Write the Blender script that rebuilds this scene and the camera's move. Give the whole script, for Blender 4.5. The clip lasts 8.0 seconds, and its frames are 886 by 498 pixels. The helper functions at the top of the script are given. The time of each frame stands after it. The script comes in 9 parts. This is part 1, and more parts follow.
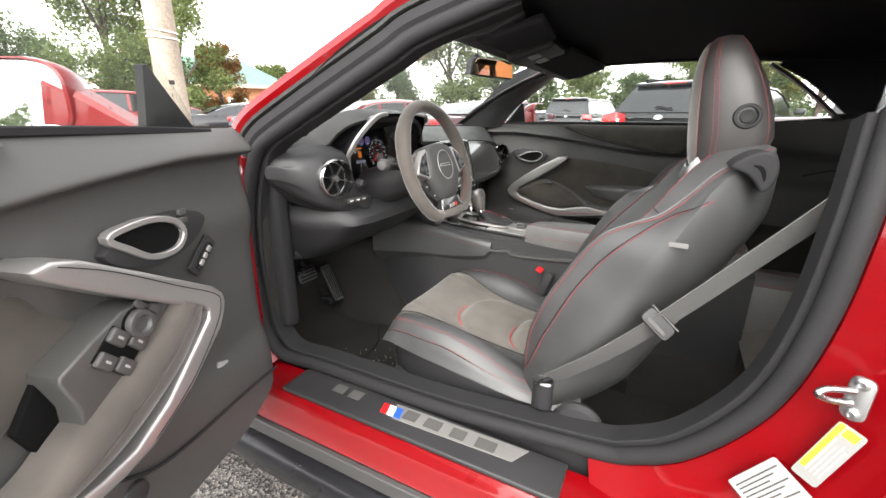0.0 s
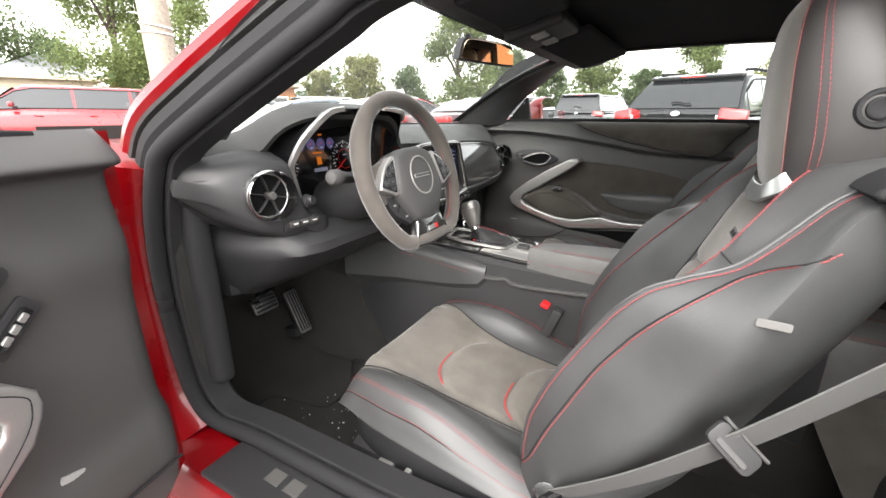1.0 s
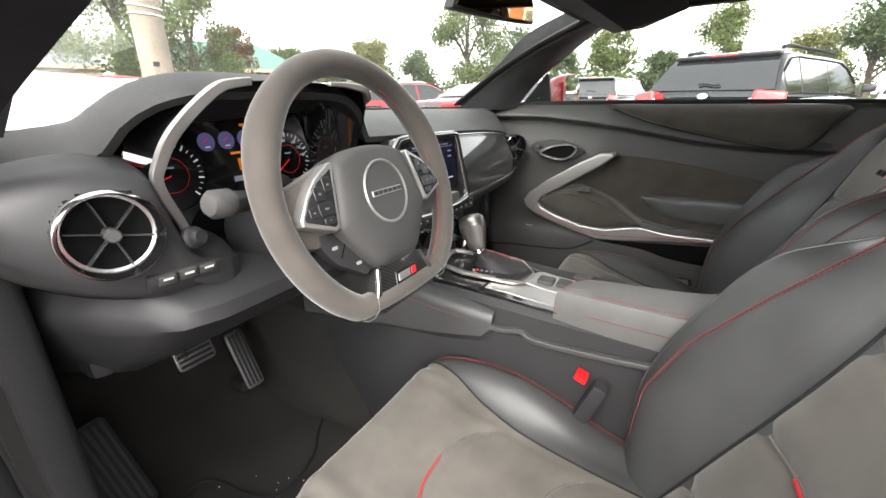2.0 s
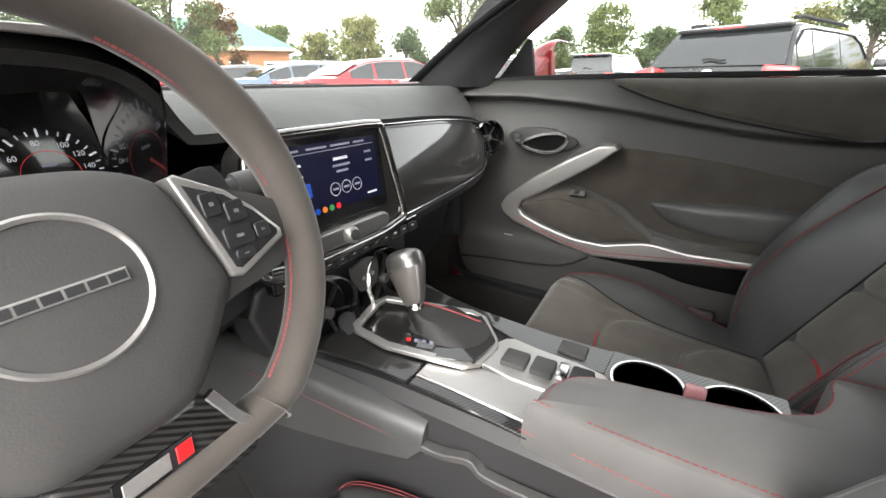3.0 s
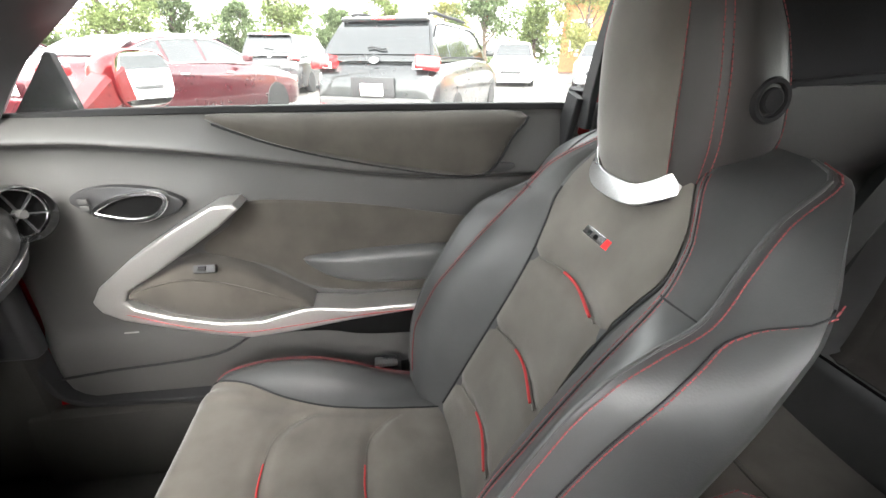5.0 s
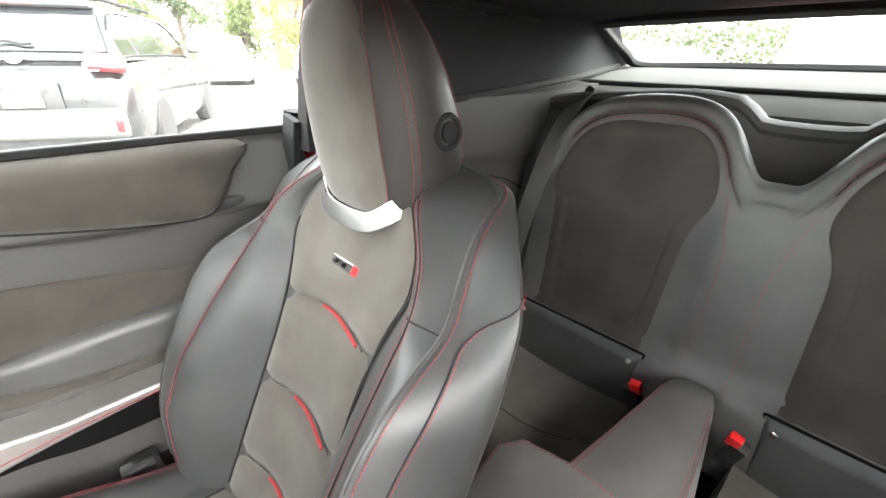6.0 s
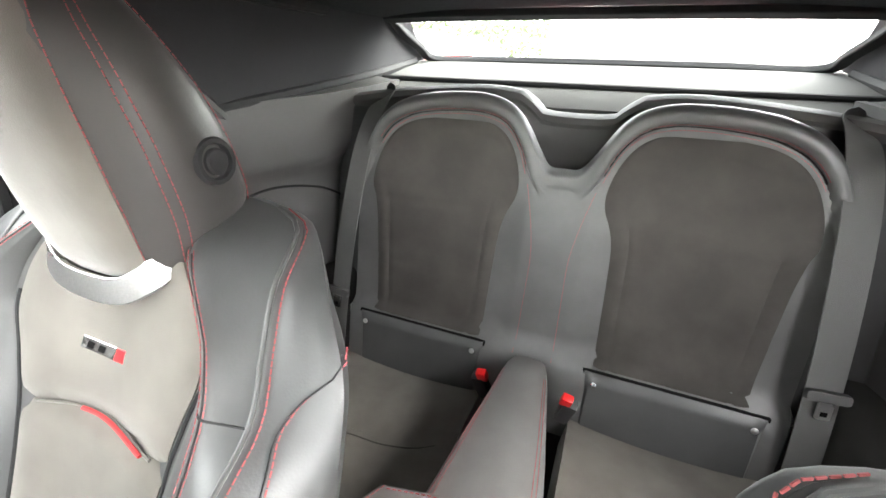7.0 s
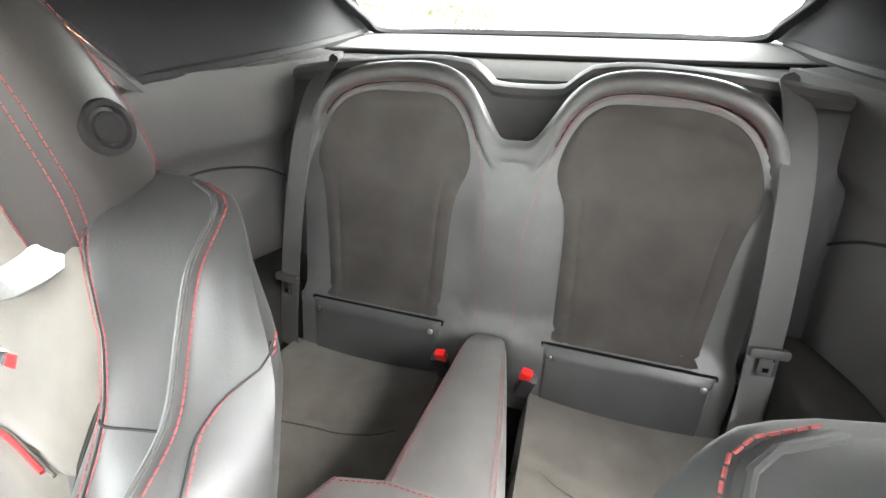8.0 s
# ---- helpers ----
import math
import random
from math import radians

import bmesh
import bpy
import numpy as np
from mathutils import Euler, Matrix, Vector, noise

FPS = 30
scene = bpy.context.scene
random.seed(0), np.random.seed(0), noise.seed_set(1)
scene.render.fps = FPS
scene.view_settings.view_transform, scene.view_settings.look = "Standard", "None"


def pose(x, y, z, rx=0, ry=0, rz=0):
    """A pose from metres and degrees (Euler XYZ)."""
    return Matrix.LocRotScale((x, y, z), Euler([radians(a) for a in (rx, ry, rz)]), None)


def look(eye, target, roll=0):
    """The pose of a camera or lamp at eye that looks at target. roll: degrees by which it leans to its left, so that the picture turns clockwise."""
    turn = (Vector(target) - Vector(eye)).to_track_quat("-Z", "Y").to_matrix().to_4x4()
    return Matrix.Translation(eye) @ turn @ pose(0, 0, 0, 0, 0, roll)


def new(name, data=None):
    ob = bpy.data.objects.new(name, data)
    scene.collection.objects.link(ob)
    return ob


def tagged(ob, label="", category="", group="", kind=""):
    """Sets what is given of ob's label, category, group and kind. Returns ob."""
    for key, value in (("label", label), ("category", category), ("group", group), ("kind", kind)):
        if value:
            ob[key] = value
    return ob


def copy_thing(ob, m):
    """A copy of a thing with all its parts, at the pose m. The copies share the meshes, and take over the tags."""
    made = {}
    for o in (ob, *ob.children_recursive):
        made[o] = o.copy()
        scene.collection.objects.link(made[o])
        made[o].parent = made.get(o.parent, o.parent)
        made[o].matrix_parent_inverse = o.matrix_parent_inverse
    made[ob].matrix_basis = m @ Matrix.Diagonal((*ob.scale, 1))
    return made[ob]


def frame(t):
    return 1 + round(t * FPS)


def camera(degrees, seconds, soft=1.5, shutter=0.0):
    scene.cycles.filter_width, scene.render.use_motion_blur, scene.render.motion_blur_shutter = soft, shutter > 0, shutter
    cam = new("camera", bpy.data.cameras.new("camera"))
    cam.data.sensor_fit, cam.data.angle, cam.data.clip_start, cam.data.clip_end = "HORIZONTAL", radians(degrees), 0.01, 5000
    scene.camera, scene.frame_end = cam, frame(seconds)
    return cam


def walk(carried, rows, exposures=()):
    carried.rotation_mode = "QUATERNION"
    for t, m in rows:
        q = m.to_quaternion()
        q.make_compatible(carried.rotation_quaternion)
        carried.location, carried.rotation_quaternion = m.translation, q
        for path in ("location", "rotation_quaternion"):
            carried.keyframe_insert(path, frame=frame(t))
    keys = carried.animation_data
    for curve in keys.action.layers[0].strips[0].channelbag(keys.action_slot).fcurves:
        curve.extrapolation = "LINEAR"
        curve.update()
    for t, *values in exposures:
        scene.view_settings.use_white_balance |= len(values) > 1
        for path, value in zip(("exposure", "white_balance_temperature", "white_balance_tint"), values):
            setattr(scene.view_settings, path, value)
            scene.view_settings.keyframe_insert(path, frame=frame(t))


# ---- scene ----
import functools

cam = camera(94.4, 8.0)
PATH = [
    (0, (-1.428, 0.214, 1.035), (0.262, 1.093, 0.425), 0.6),
    (0.5, (-1.287, 0.244, 1.04), (0.391, 1.143, 0.428), 0.5),
    (1, (-1.143, 0.282, 1.033), (0.524, 1.196, 0.411), 0.4),
    (1.2, (-1.075, 0.306, 1.032), (0.589, 1.221, 0.404), 0.6),
    (2.3, (-0.697, 0.459, 1.018), (0.912, 1.412, 0.31), -0.3),
    (2.5, (-0.624, 0.476, 1.019), (0.979, 1.425, 0.291), -0.3),
    (3, (-0.442, 0.495, 1.01), (1.169, 1.403, 0.246), -0.3),
    (3.5, (-0.311, 0.466, 1.007), (1.349, 1.256, 0.217), -0.4),
    (4, (-0.213, 0.445, 1.023), (1.534, 0.995, 0.22), -0.4),
    (4.2, (-0.187, 0.424, 1.039), (1.595, 0.832, 0.226), 0.1),
    (5.3, (-0.108, 0.342, 1.12), (1.61, -0.237, 0.276), 0.3),
    (5.5, (-0.111, 0.334, 1.129), (1.525, -0.452, 0.288), 0.3),
    (6, (-0.099, 0.32, 1.147), (1.214, -0.927, 0.297), 0.8),
    (6.5, (-0.075, 0.258, 1.164), (0.881, -1.275, 0.305), 1.0),
    (7, (-0.081, 0.242, 1.164), (0.602, -1.418, 0.282), 1.0),
    (7.5, (-0.093, 0.217, 1.163), (0.458, -1.472, 0.243), 1.1),
    (8, (-0.092, 0.216, 1.14), (0.41, -1.474, 0.195), 1.2),
]
walk(cam, [(t, look(eye, target, roll)) for t, eye, target, roll in PATH],
     [(0.0, 2.8), (1.2, 3.0), (2.3, 3.0), (4.2, 4.05), (5.3, 4.65), (6.5, 5.55), (8.0, 6.1)])

# ---------------------------------------------------------------- light
world = bpy.data.worlds.new("overcast_sky")
scene.world = world
world.use_nodes = True
wn = world.node_tree.nodes
wl = world.node_tree.links
wn.clear()
sky = wn.new("ShaderNodeTexSky")
sky.sky_type = 'NISHITA'
sky.sun_disc = False
sky.sun_elevation = radians(43)
sky.sun_rotation = radians(256)
sky.dust_density = 1.5
soften = wn.new("ShaderNodeHueSaturation")
soften.inputs["Saturation"].default_value = 0.12
back = wn.new("ShaderNodeBackground")
back.inputs["Strength"].default_value = 0.15
wout = wn.new("ShaderNodeOutputWorld")
wl.new(sky.outputs[0], soften.inputs["Color"])
warm = wn.new("ShaderNodeMixRGB")
warm.blend_type = 'MULTIPLY'
warm.inputs[0].default_value = 1.0
warm.inputs[2].default_value = (1.035, 1.0, 0.97, 1)
wl.new(soften.outputs[0], warm.inputs[1])
wl.new(warm.outputs[0], back.inputs["Color"])
wl.new(back.outputs[0], wout.inputs["Surface"])
sun_data = bpy.data.lights.new("sun", 'SUN')
sun_data.energy = 0.58
sun_data.angle = radians(60)
sun_data.color = (1.0, 0.965, 0.92)
sun = new("sun", sun_data)
sun.matrix_world = look((-9.0, -2.2, 9.5), (0, 0, 0))


# ---------------------------------------------------------------- materials
def node_mat(name):
    m = bpy.data.materials.new(name)
    m.use_nodes = True
    nt = m.node_tree
    b = nt.nodes["Principled BSDF"]
    return m, nt, b


def plain(name, color, rough=0.5, metal=0.0, var=0.12, scale=6.0, bump=0.0, bump_scale=400.0, coat=0.0, sheen=0.0,
          emit=0.0, spec=0.5, rvar=0.08):
    """A surface with broad stains, fine grain in colour and gloss, and a small relief."""
    m, nt, b = node_mat(name)
    co = nt.nodes.new("ShaderNodeTexCoord")
    n1 = nt.nodes.new("ShaderNodeTexNoise")
    n1.inputs["Scale"].default_value = scale
    n1.inputs["Detail"].default_value = 6
    n2 = nt.nodes.new("ShaderNodeTexNoise")
    n2.inputs["Scale"].default_value = bump_scale
    n2.inputs["Detail"].default_value = 3
    for n in (n1, n2):
        nt.links.new(co.outputs["Object"], n.inputs["Vector"])
    mixf = nt.nodes.new("ShaderNodeMath")
    mixf.operation = 'ADD'
    nt.links.new(n1.outputs["Fac"], mixf.inputs[0])
    nt.links.new(n2.outputs["Fac"], mixf.inputs[1])
    half = nt.nodes.new("ShaderNodeMath")
    half.operation = 'MULTIPLY'
    half.inputs[1].default_value = 0.5
    nt.links.new(mixf.outputs[0], half.inputs[0])
    ramp = nt.nodes.new("ShaderNodeValToRGB")
    ramp.color_ramp.elements[0].position = 0.3
    ramp.color_ramp.elements[1].position = 0.7
    ramp.color_ramp.elements[0].color = (*[c * (1 - var) for c in color], 1)
    ramp.color_ramp.elements[1].color = (*[min(1, c * (1 + var)) for c in color], 1)
    nt.links.new(half.outputs[0], ramp.inputs["Fac"])
    nt.links.new(ramp.outputs["Color"], b.inputs["Base Color"])
    mr = nt.nodes.new("ShaderNodeMapRange")
    mr.inputs["From Min"].default_value = 0.3
    mr.inputs["From Max"].default_value = 0.7
    mr.inputs["To Min"].default_value = max(0.02, rough - rvar)
    mr.inputs["To Max"].default_value = min(1, rough + rvar)
    nt.links.new(n1.outputs["Fac"], mr.inputs["Value"])
    nt.links.new(mr.outputs[0], b.inputs["Roughness"])
    b.inputs["Metallic"].default_value = metal
    b.inputs["Coat Weight"].default_value = coat
    b.inputs["Coat Roughness"].default_value = 0.04
    b.inputs["Sheen Weight"].default_value = sheen
    b.inputs["Specular IOR Level"].default_value = spec
    if emit:
        b.inputs["Emission Color"].default_value = (*color, 1)
        b.inputs["Emission Strength"].default_value = emit
    if bump:
        bp = nt.nodes.new("ShaderNodeBump")
        bp.inputs["Strength"].default_value = bump
        bp.inputs["Distance"].default_value = 0.002
        nt.links.new(n2.outputs["Fac"], bp.inputs["Height"])
        nt.links.new(bp.outputs[0], b.inputs["Normal"])
    return m


def leather(name, color, rough=0.42):
    m, nt, b = node_mat(name)
    co = nt.nodes.new("ShaderNodeTexCoord")
    v = nt.nodes.new("ShaderNodeTexVoronoi")
    v.inputs["Scale"].default_value = 420
    n = nt.nodes.new("ShaderNodeTexNoise")
    n.inputs["Scale"].default_value = 9
    n.inputs["Detail"].default_value = 8
    for k in (v, n):
        nt.links.new(co.outputs["Object"], k.inputs["Vector"])
    ramp = nt.nodes.new("ShaderNodeValToRGB")
    ramp.color_ramp.elements[0].position, ramp.color_ramp.elements[1].position = 0.35, 0.7
    ramp.color_ramp.elements[0].color = (*[c * 0.85 for c in color], 1)
    ramp.color_ramp.elements[1].color = (*[c * 1.2 for c in color], 1)
    nt.links.new(n.outputs["Fac"], ramp.inputs["Fac"])
    nt.links.new(ramp.outputs[0], b.inputs["Base Color"])
    mr = nt.nodes.new("ShaderNodeMapRange")
    mr.inputs["From Min"].default_value, mr.inputs["From Max"].default_value = 0.3, 0.7
    mr.inputs["To Min"].default_value, mr.inputs["To Max"].default_value = rough - 0.06, rough + 0.1
    nt.links.new(n.outputs["Fac"], mr.inputs["Value"])
    nt.links.new(mr.outputs[0], b.inputs["Roughness"])
    bp = nt.nodes.new("ShaderNodeBump")
    bp.inputs["Strength"].default_value, bp.inputs["Distance"].default_value = 0.07, 0.001
    nt.links.new(v.outputs["Distance"], bp.inputs["Height"])
    wr = nt.nodes.new("ShaderNodeBump")
    wr.inputs["Strength"].default_value, wr.inputs["Distance"].default_value = 0.10, 0.005
    n3 = nt.nodes.new("ShaderNodeTexNoise")
    n3.inputs["Scale"].default_value = 16
    n3.inputs["Detail"].default_value = 2
    nt.links.new(co.outputs["Object"], n3.inputs["Vector"])
    nt.links.new(n3.outputs["Fac"], wr.inputs["Height"])
    nt.links.new(bp.outputs[0], wr.inputs["Normal"])
    nt.links.new(wr.outputs[0], b.inputs["Normal"])
    return m


def suede(name, color, sheen=0.35):
    m, nt, b = node_mat(name)
    co = nt.nodes.new("ShaderNodeTexCoord")
    n1 = nt.nodes.new("ShaderNodeTexNoise")
    n1.inputs["Scale"].default_value, n1.inputs["Detail"].default_value = 11, 7
    n2 = nt.nodes.new("ShaderNodeTexNoise")
    n2.inputs["Scale"].default_value, n2.inputs["Detail"].default_value = 900, 2
    for k in (n1, n2):
        nt.links.new(co.outputs["Object"], k.inputs["Vector"])
    ramp = nt.nodes.new("ShaderNodeValToRGB")
    ramp.color_ramp.elements[0].position, ramp.color_ramp.elements[1].position = 0.32, 0.72
    ramp.color_ramp.elements[0].color = (*[c * 0.78 for c in color], 1)
    ramp.color_ramp.elements[1].color = (*[c * 1.22 for c in color], 1)
    nt.links.new(n1.outputs["Fac"], ramp.inputs["Fac"])
    nt.links.new(ramp.outputs[0], b.inputs["Base Color"])
    b.inputs["Roughness"].default_value = 0.95
    b.inputs["Sheen Weight"].default_value = sheen
    b.inputs["Sheen Roughness"].default_value = 0.4
    b.inputs["Specular IOR Level"].default_value = 0.2
    bp = nt.nodes.new("ShaderNodeBump")
    bp.inputs["Strength"].default_value, bp.inputs["Distance"].default_value = 0.25, 0.001
    nt.links.new(n2.outputs["Fac"], bp.inputs["Height"])
    nt.links.new(bp.outputs[0], b.inputs["Normal"])
    return m


def carbon(name):
    """Twill weave under clear lacquer: two crossing diagonals of fibre bundles."""
    m, nt, b = node_mat(name)
    co = nt.nodes.new("ShaderNodeTexCoord")
    mp = nt.nodes.new("ShaderNodeMapping")
    mp.inputs["Rotation"].default_value = (0.5, 0.35, radians(20))
    nt.links.new(co.outputs["Object"], mp.inputs["Vector"])
    w1 = nt.nodes.new("ShaderNodeTexWave")
    w1.bands_direction = 'DIAGONAL'
    w1.inputs["Scale"].default_value = 95
    w1.inputs["Distortion"].default_value = 0.4
    nt.links.new(mp.outputs[0], w1.inputs["Vector"])
    ramp = nt.nodes.new("ShaderNodeValToRGB")
    ramp.color_ramp.elements[0].position, ramp.color_ramp.elements[1].position = 0.35, 0.65
    ramp.color_ramp.elements[0].color = (0.005, 0.005, 0.005, 1)
    ramp.color_ramp.elements[1].color = (0.030, 0.029, 0.028, 1)
    nt.links.new(w1.outputs["Fac"], ramp.inputs["Fac"])
    nt.links.new(ramp.outputs[0], b.inputs["Base Color"])
    b.inputs["Roughness"].default_value = 0.35
    b.inputs["Specular IOR Level"].default_value = 0.25
    b.inputs["Coat Weight"].default_value = 1.0
    b.inputs["Coat Roughness"].default_value = 0.04
    return m


def glass(name, tint=(1, 1, 1), gloss=1.0, film=0.0):
    m = bpy.data.materials.new(name)
    m.use_nodes = True
    nt = m.node_tree
    nt.nodes.clear()
    out = nt.nodes.new("ShaderNodeOutputMaterial")
    tr = nt.nodes.new("ShaderNodeBsdfTransparent")
    tr.inputs["Color"].default_value = (*tint, 1)
    gl = nt.nodes.new("ShaderNodeBsdfGlossy")
    gl.inputs["Roughness"].default_value = 0.02
    fr = nt.nodes.new("ShaderNodeLayerWeight")
    pw = nt.nodes.new("ShaderNodeMath")
    pw.operation = 'POWER'
    pw.inputs[1].default_value = 4.0
    ml = nt.nodes.new("ShaderNodeMath")
    ml.operation = 'MULTIPLY_ADD'
    ml.inputs[1].default_value = gloss
    ml.inputs[2].default_value = 0.02
    nt.links.new(fr.outputs["Facing"], pw.inputs[0])
    mx = nt.nodes.new("ShaderNodeMixShader")
    nt.links.new(pw.outputs[0], ml.inputs[0])
    nt.links.new(ml.outputs[0], mx.inputs["Fac"])
    nt.links.new(tr.outputs[0], mx.inputs[1])
    nt.links.new(gl.outputs[0], mx.inputs[2])
    if film:
        wet = nt.nodes.new("ShaderNodeBsdfTranslucent")
        wet.inputs["Color"].default_value = (0.9, 0.92, 0.9, 1)
        mf = nt.nodes.new("ShaderNodeMixShader")
        mf.inputs["Fac"].default_value = film
        nt.links.new(mx.outputs[0], mf.inputs[1])
        nt.links.new(wet.outputs[0], mf.inputs[2])
        mx = mf
    nt.links.new(mx.outputs[0], out.inputs["Surface"])
    return m


LEATHER = leather("black_leather", (0.048, 0.049, 0.049), 0.42)
LEATHER_SOFT = leather("stitched_vinyl", (0.076, 0.076, 0.075), 0.42)
# Lighter copy for armrest and hump; light missing there is put in its colour.
LEATHER_LIT = leather("lit_leather", (0.115, 0.113, 0.110), 0.48)
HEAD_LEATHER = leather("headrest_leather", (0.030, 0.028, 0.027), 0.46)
SUEDE = suede("grey_suede", (0.110, 0.101, 0.089))
SUEDE_DARK = suede("dark_suede", (0.048, 0.044, 0.040), 0.12)
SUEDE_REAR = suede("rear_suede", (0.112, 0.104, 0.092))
SUEDE_DOOR = suede("door_suede", (0.064, 0.058, 0.050), 0.25)
SUEDE_WHEEL = suede("wheel_suede", (0.084, 0.075, 0.067))
PLASTIC = plain("black_plastic", (0.022, 0.022, 0.023), 0.52, bump=0.12, bump_scale=700)
PLASTIC_GREY = plain("dark_grey_plastic", (0.054, 0.053, 0.052), 0.55, bump=0.12, bump_scale=700)
DOOR_GREY = plain("door_grey_plastic", (0.056, 0.055, 0.053), 0.50, bump=0.15, bump_scale=700)
PAD = plain("soft_dash_pad", (0.029, 0.030, 0.029), 0.62, bump=0.5, bump_scale=520)
GLOSS_BLACK = plain("piano_black", (0.008, 0.008, 0.009), 0.08, coat=1.0, var=0.05, rvar=0.02)
RUBBER = plain("black_rubber", (0.016, 0.016, 0.017), 0.75, bump=0.2, spec=0.25)
CARPET = plain("black_carpet", (0.034, 0.033, 0.031), 1.0, var=0.3, bump=1.0, bump_scale=900, spec=0.1)
LINER = plain("black_headliner", (0.026, 0.026, 0.028), 0.95, var=0.2, bump=0.5, bump_scale=600, spec=0.15)
SATIN = plain("satin_silver", (0.45, 0.44, 0.425), 0.34, metal=0.75, var=0.06, rvar=0.04)
CHROME = plain("chrome", (0.66, 0.66, 0.66), 0.20, metal=1.0, var=0.04, rvar=0.04)
STEEL = plain("brushed_steel", (0.45, 0.45, 0.45), 0.3, metal=1.0, var=0.15)
RED_PAINT = plain("red_paint", (0.170, 0.001, 0.003), 0.30, coat=0.6, spec=0.2, var=0.05, rvar=0.04)
RED_THREAD = plain("red_thread", (0.24, 0.048, 0.052), 0.8, var=0.2)
RED_INLAY = plain("red_inlay", (0.40, 0.020, 0.024), 0.7, var=0.15)
RED_PLASTIC = plain("red_plastic", (0.65, 0.012, 0.015), 0.4)
WEBBING = plain("grey_webbing", (0.085, 0.085, 0.083), 0.75, bump=0.8, bump_scale=900)
CARBON = carbon("carbon_fibre")
DARK_CHROME = plain("smoked_chrome", (0.30, 0.295, 0.29), 0.16, metal=1.0, var=0.05, rvar=0.04)
WHITE_PRINT = plain("white_print", (0.75, 0.75, 0.74), 0.5)
KEY_MARK = plain("key_print", (0.14, 0.14, 0.15), 0.5)
GREY_PRINT = plain("grey_print", (0.30, 0.30, 0.29), 0.5)
YELLOW_PRINT = plain("yellow_print", (0.75, 0.52, 0.02), 0.5)
BLUE_PRINT = plain("blue_print", (0.02, 0.09, 0.55), 0.4)
PANE = glass("clear_glass", (0.875, 0.892, 0.882), 0.35, 0.006)
PANE_REAR = glass("grey_tinted_glass", (0.74, 0.76, 0.75), 0.6)
DROP = glass("water_drop", (0.90, 0.92, 0.92), 0.9)
MIRROR_AMBER = plain("amber_mirror_glass", (0.80, 0.62, 0.42), 0.03, metal=1.0, var=0.0, rvar=0.0)
MIRROR = plain("mirror_glass", (0.85, 0.86, 0.85), 0.02, metal=1.0, var=0.0, rvar=0.0)
SILL_MARK = plain("sill_mark", (0.085, 0.083, 0.079), 0.5, metal=0.2, var=0.15)
SILL_METAL = plain("brushed_sill_metal", (0.20, 0.195, 0.185), 0.45, metal=0.3, var=0.15)
LABEL_WHITE = plain("label_paper", (0.22, 0.22, 0.21), 0.6)
WET_BLACK = plain("wet_black_plastic", (0.012, 0.012, 0.014), 0.30, spec=0.3, var=0.2)
SHELF = plain("shelf_cloth", (0.075, 0.075, 0.073), 0.95, bump=0.4, bump_scale=500, spec=0.12)
CONTROL_GREY = plain("control_grey", (0.105, 0.104, 0.102), 0.40, metal=0.3)
SEAT_BASE = plain("seat_base_plastic", (0.016, 0.016, 0.017), 0.36, bump=0.1, bump_scale=600)
GRIP = plain("grip_leather", (0.105, 0.095, 0.088), 0.42, var=0.1, bump=0.15, bump_scale=500)
# Opaque pink: the clear divider's glow is painted into the colour.
PINK_GLOW = plain("pink_glow_plastic", (0.42, 0.20, 0.21), 0.15, coat=0.6, var=0.2)
# Near-black that paints the shade inside hollows, gaps and creases.
HOLLOW_SHADE = plain("hollow_shade", (0.004, 0.004, 0.004), 0.8, spec=0.1)


# ---------------------------------------------------------------- mesh helpers
def finish(name, bm, material, angle=38):
    me = bpy.data.meshes.new(name)
    bmesh.ops.recalc_face_normals(bm, faces=bm.faces)
    bm.to_mesh(me)
    bm.free()
    me.materials.append(material)
    me.shade_smooth()
    me.set_sharp_from_angle(angle=radians(angle))
    return new(name, me)


def thing(name, label, category, at=(0, 0, 0), group="", kind=""):
    e = new(name)
    e.empty_display_size = 0.05
    e.location = at
    e.matrix_basis = Matrix.Translation(at)
    return tagged(e, label, category, group, kind)


def part(name, bm, material, parent, label="", angle=38):
    ob = finish(name, bm, material, angle)
    ob.parent = parent
    top = parent
    while top.parent is not None:
        top = top.parent
    if parent.parent is None:
        ob.matrix_parent_inverse = top.matrix_basis.inverted()
    if label:
        ob["label"] = label
    return ob


def solid(name, bm, material, label, category, kind="", group="", angle=38):
    return tagged(finish(name, bm, material, angle), label, category, group, kind)


def crom(pts, n=8, closed=False):
    """A smooth curve through points."""
    P = [Vector(p) for p in pts]
    out = []
    N = len(P)
    segs = N if closed else N - 1
    for i in range(segs):
        if closed:
            a, b, c, d = P[(i - 1) % N], P[i], P[(i + 1) % N], P[(i + 2) % N]
        else:
            a, b, c, d = P[max(i - 1, 0)], P[i], P[i + 1], P[min(i + 2, N - 1)]
        for k in range(n):
            t = k / n
            out.append(0.5 * (2 * b + (c - a) * t + (2 * a - 5 * b + 4 * c - d) * t * t + (3 * b - a - 3 * c + d) * t ** 3))
    if not closed:
        out.append(P[-1].copy())
    return out


def loft(rings, bm=None, caps=True, closed=True):
    bm = bm or bmesh.new()
    V = [[bm.verts.new(p) for p in r] for r in rings]
    n = len(V[0])
    for a, b in zip(V, V[1:]):
        for i in range(n if closed else n - 1):
            j = (i + 1) % n
            try:
                bm.faces.new((a[i], a[j], b[j], b[i]))
            except ValueError:
                pass
    if caps and closed:
        bm.faces.new(V[0][::-1])
        bm.faces.new(V[-1])
    return bm


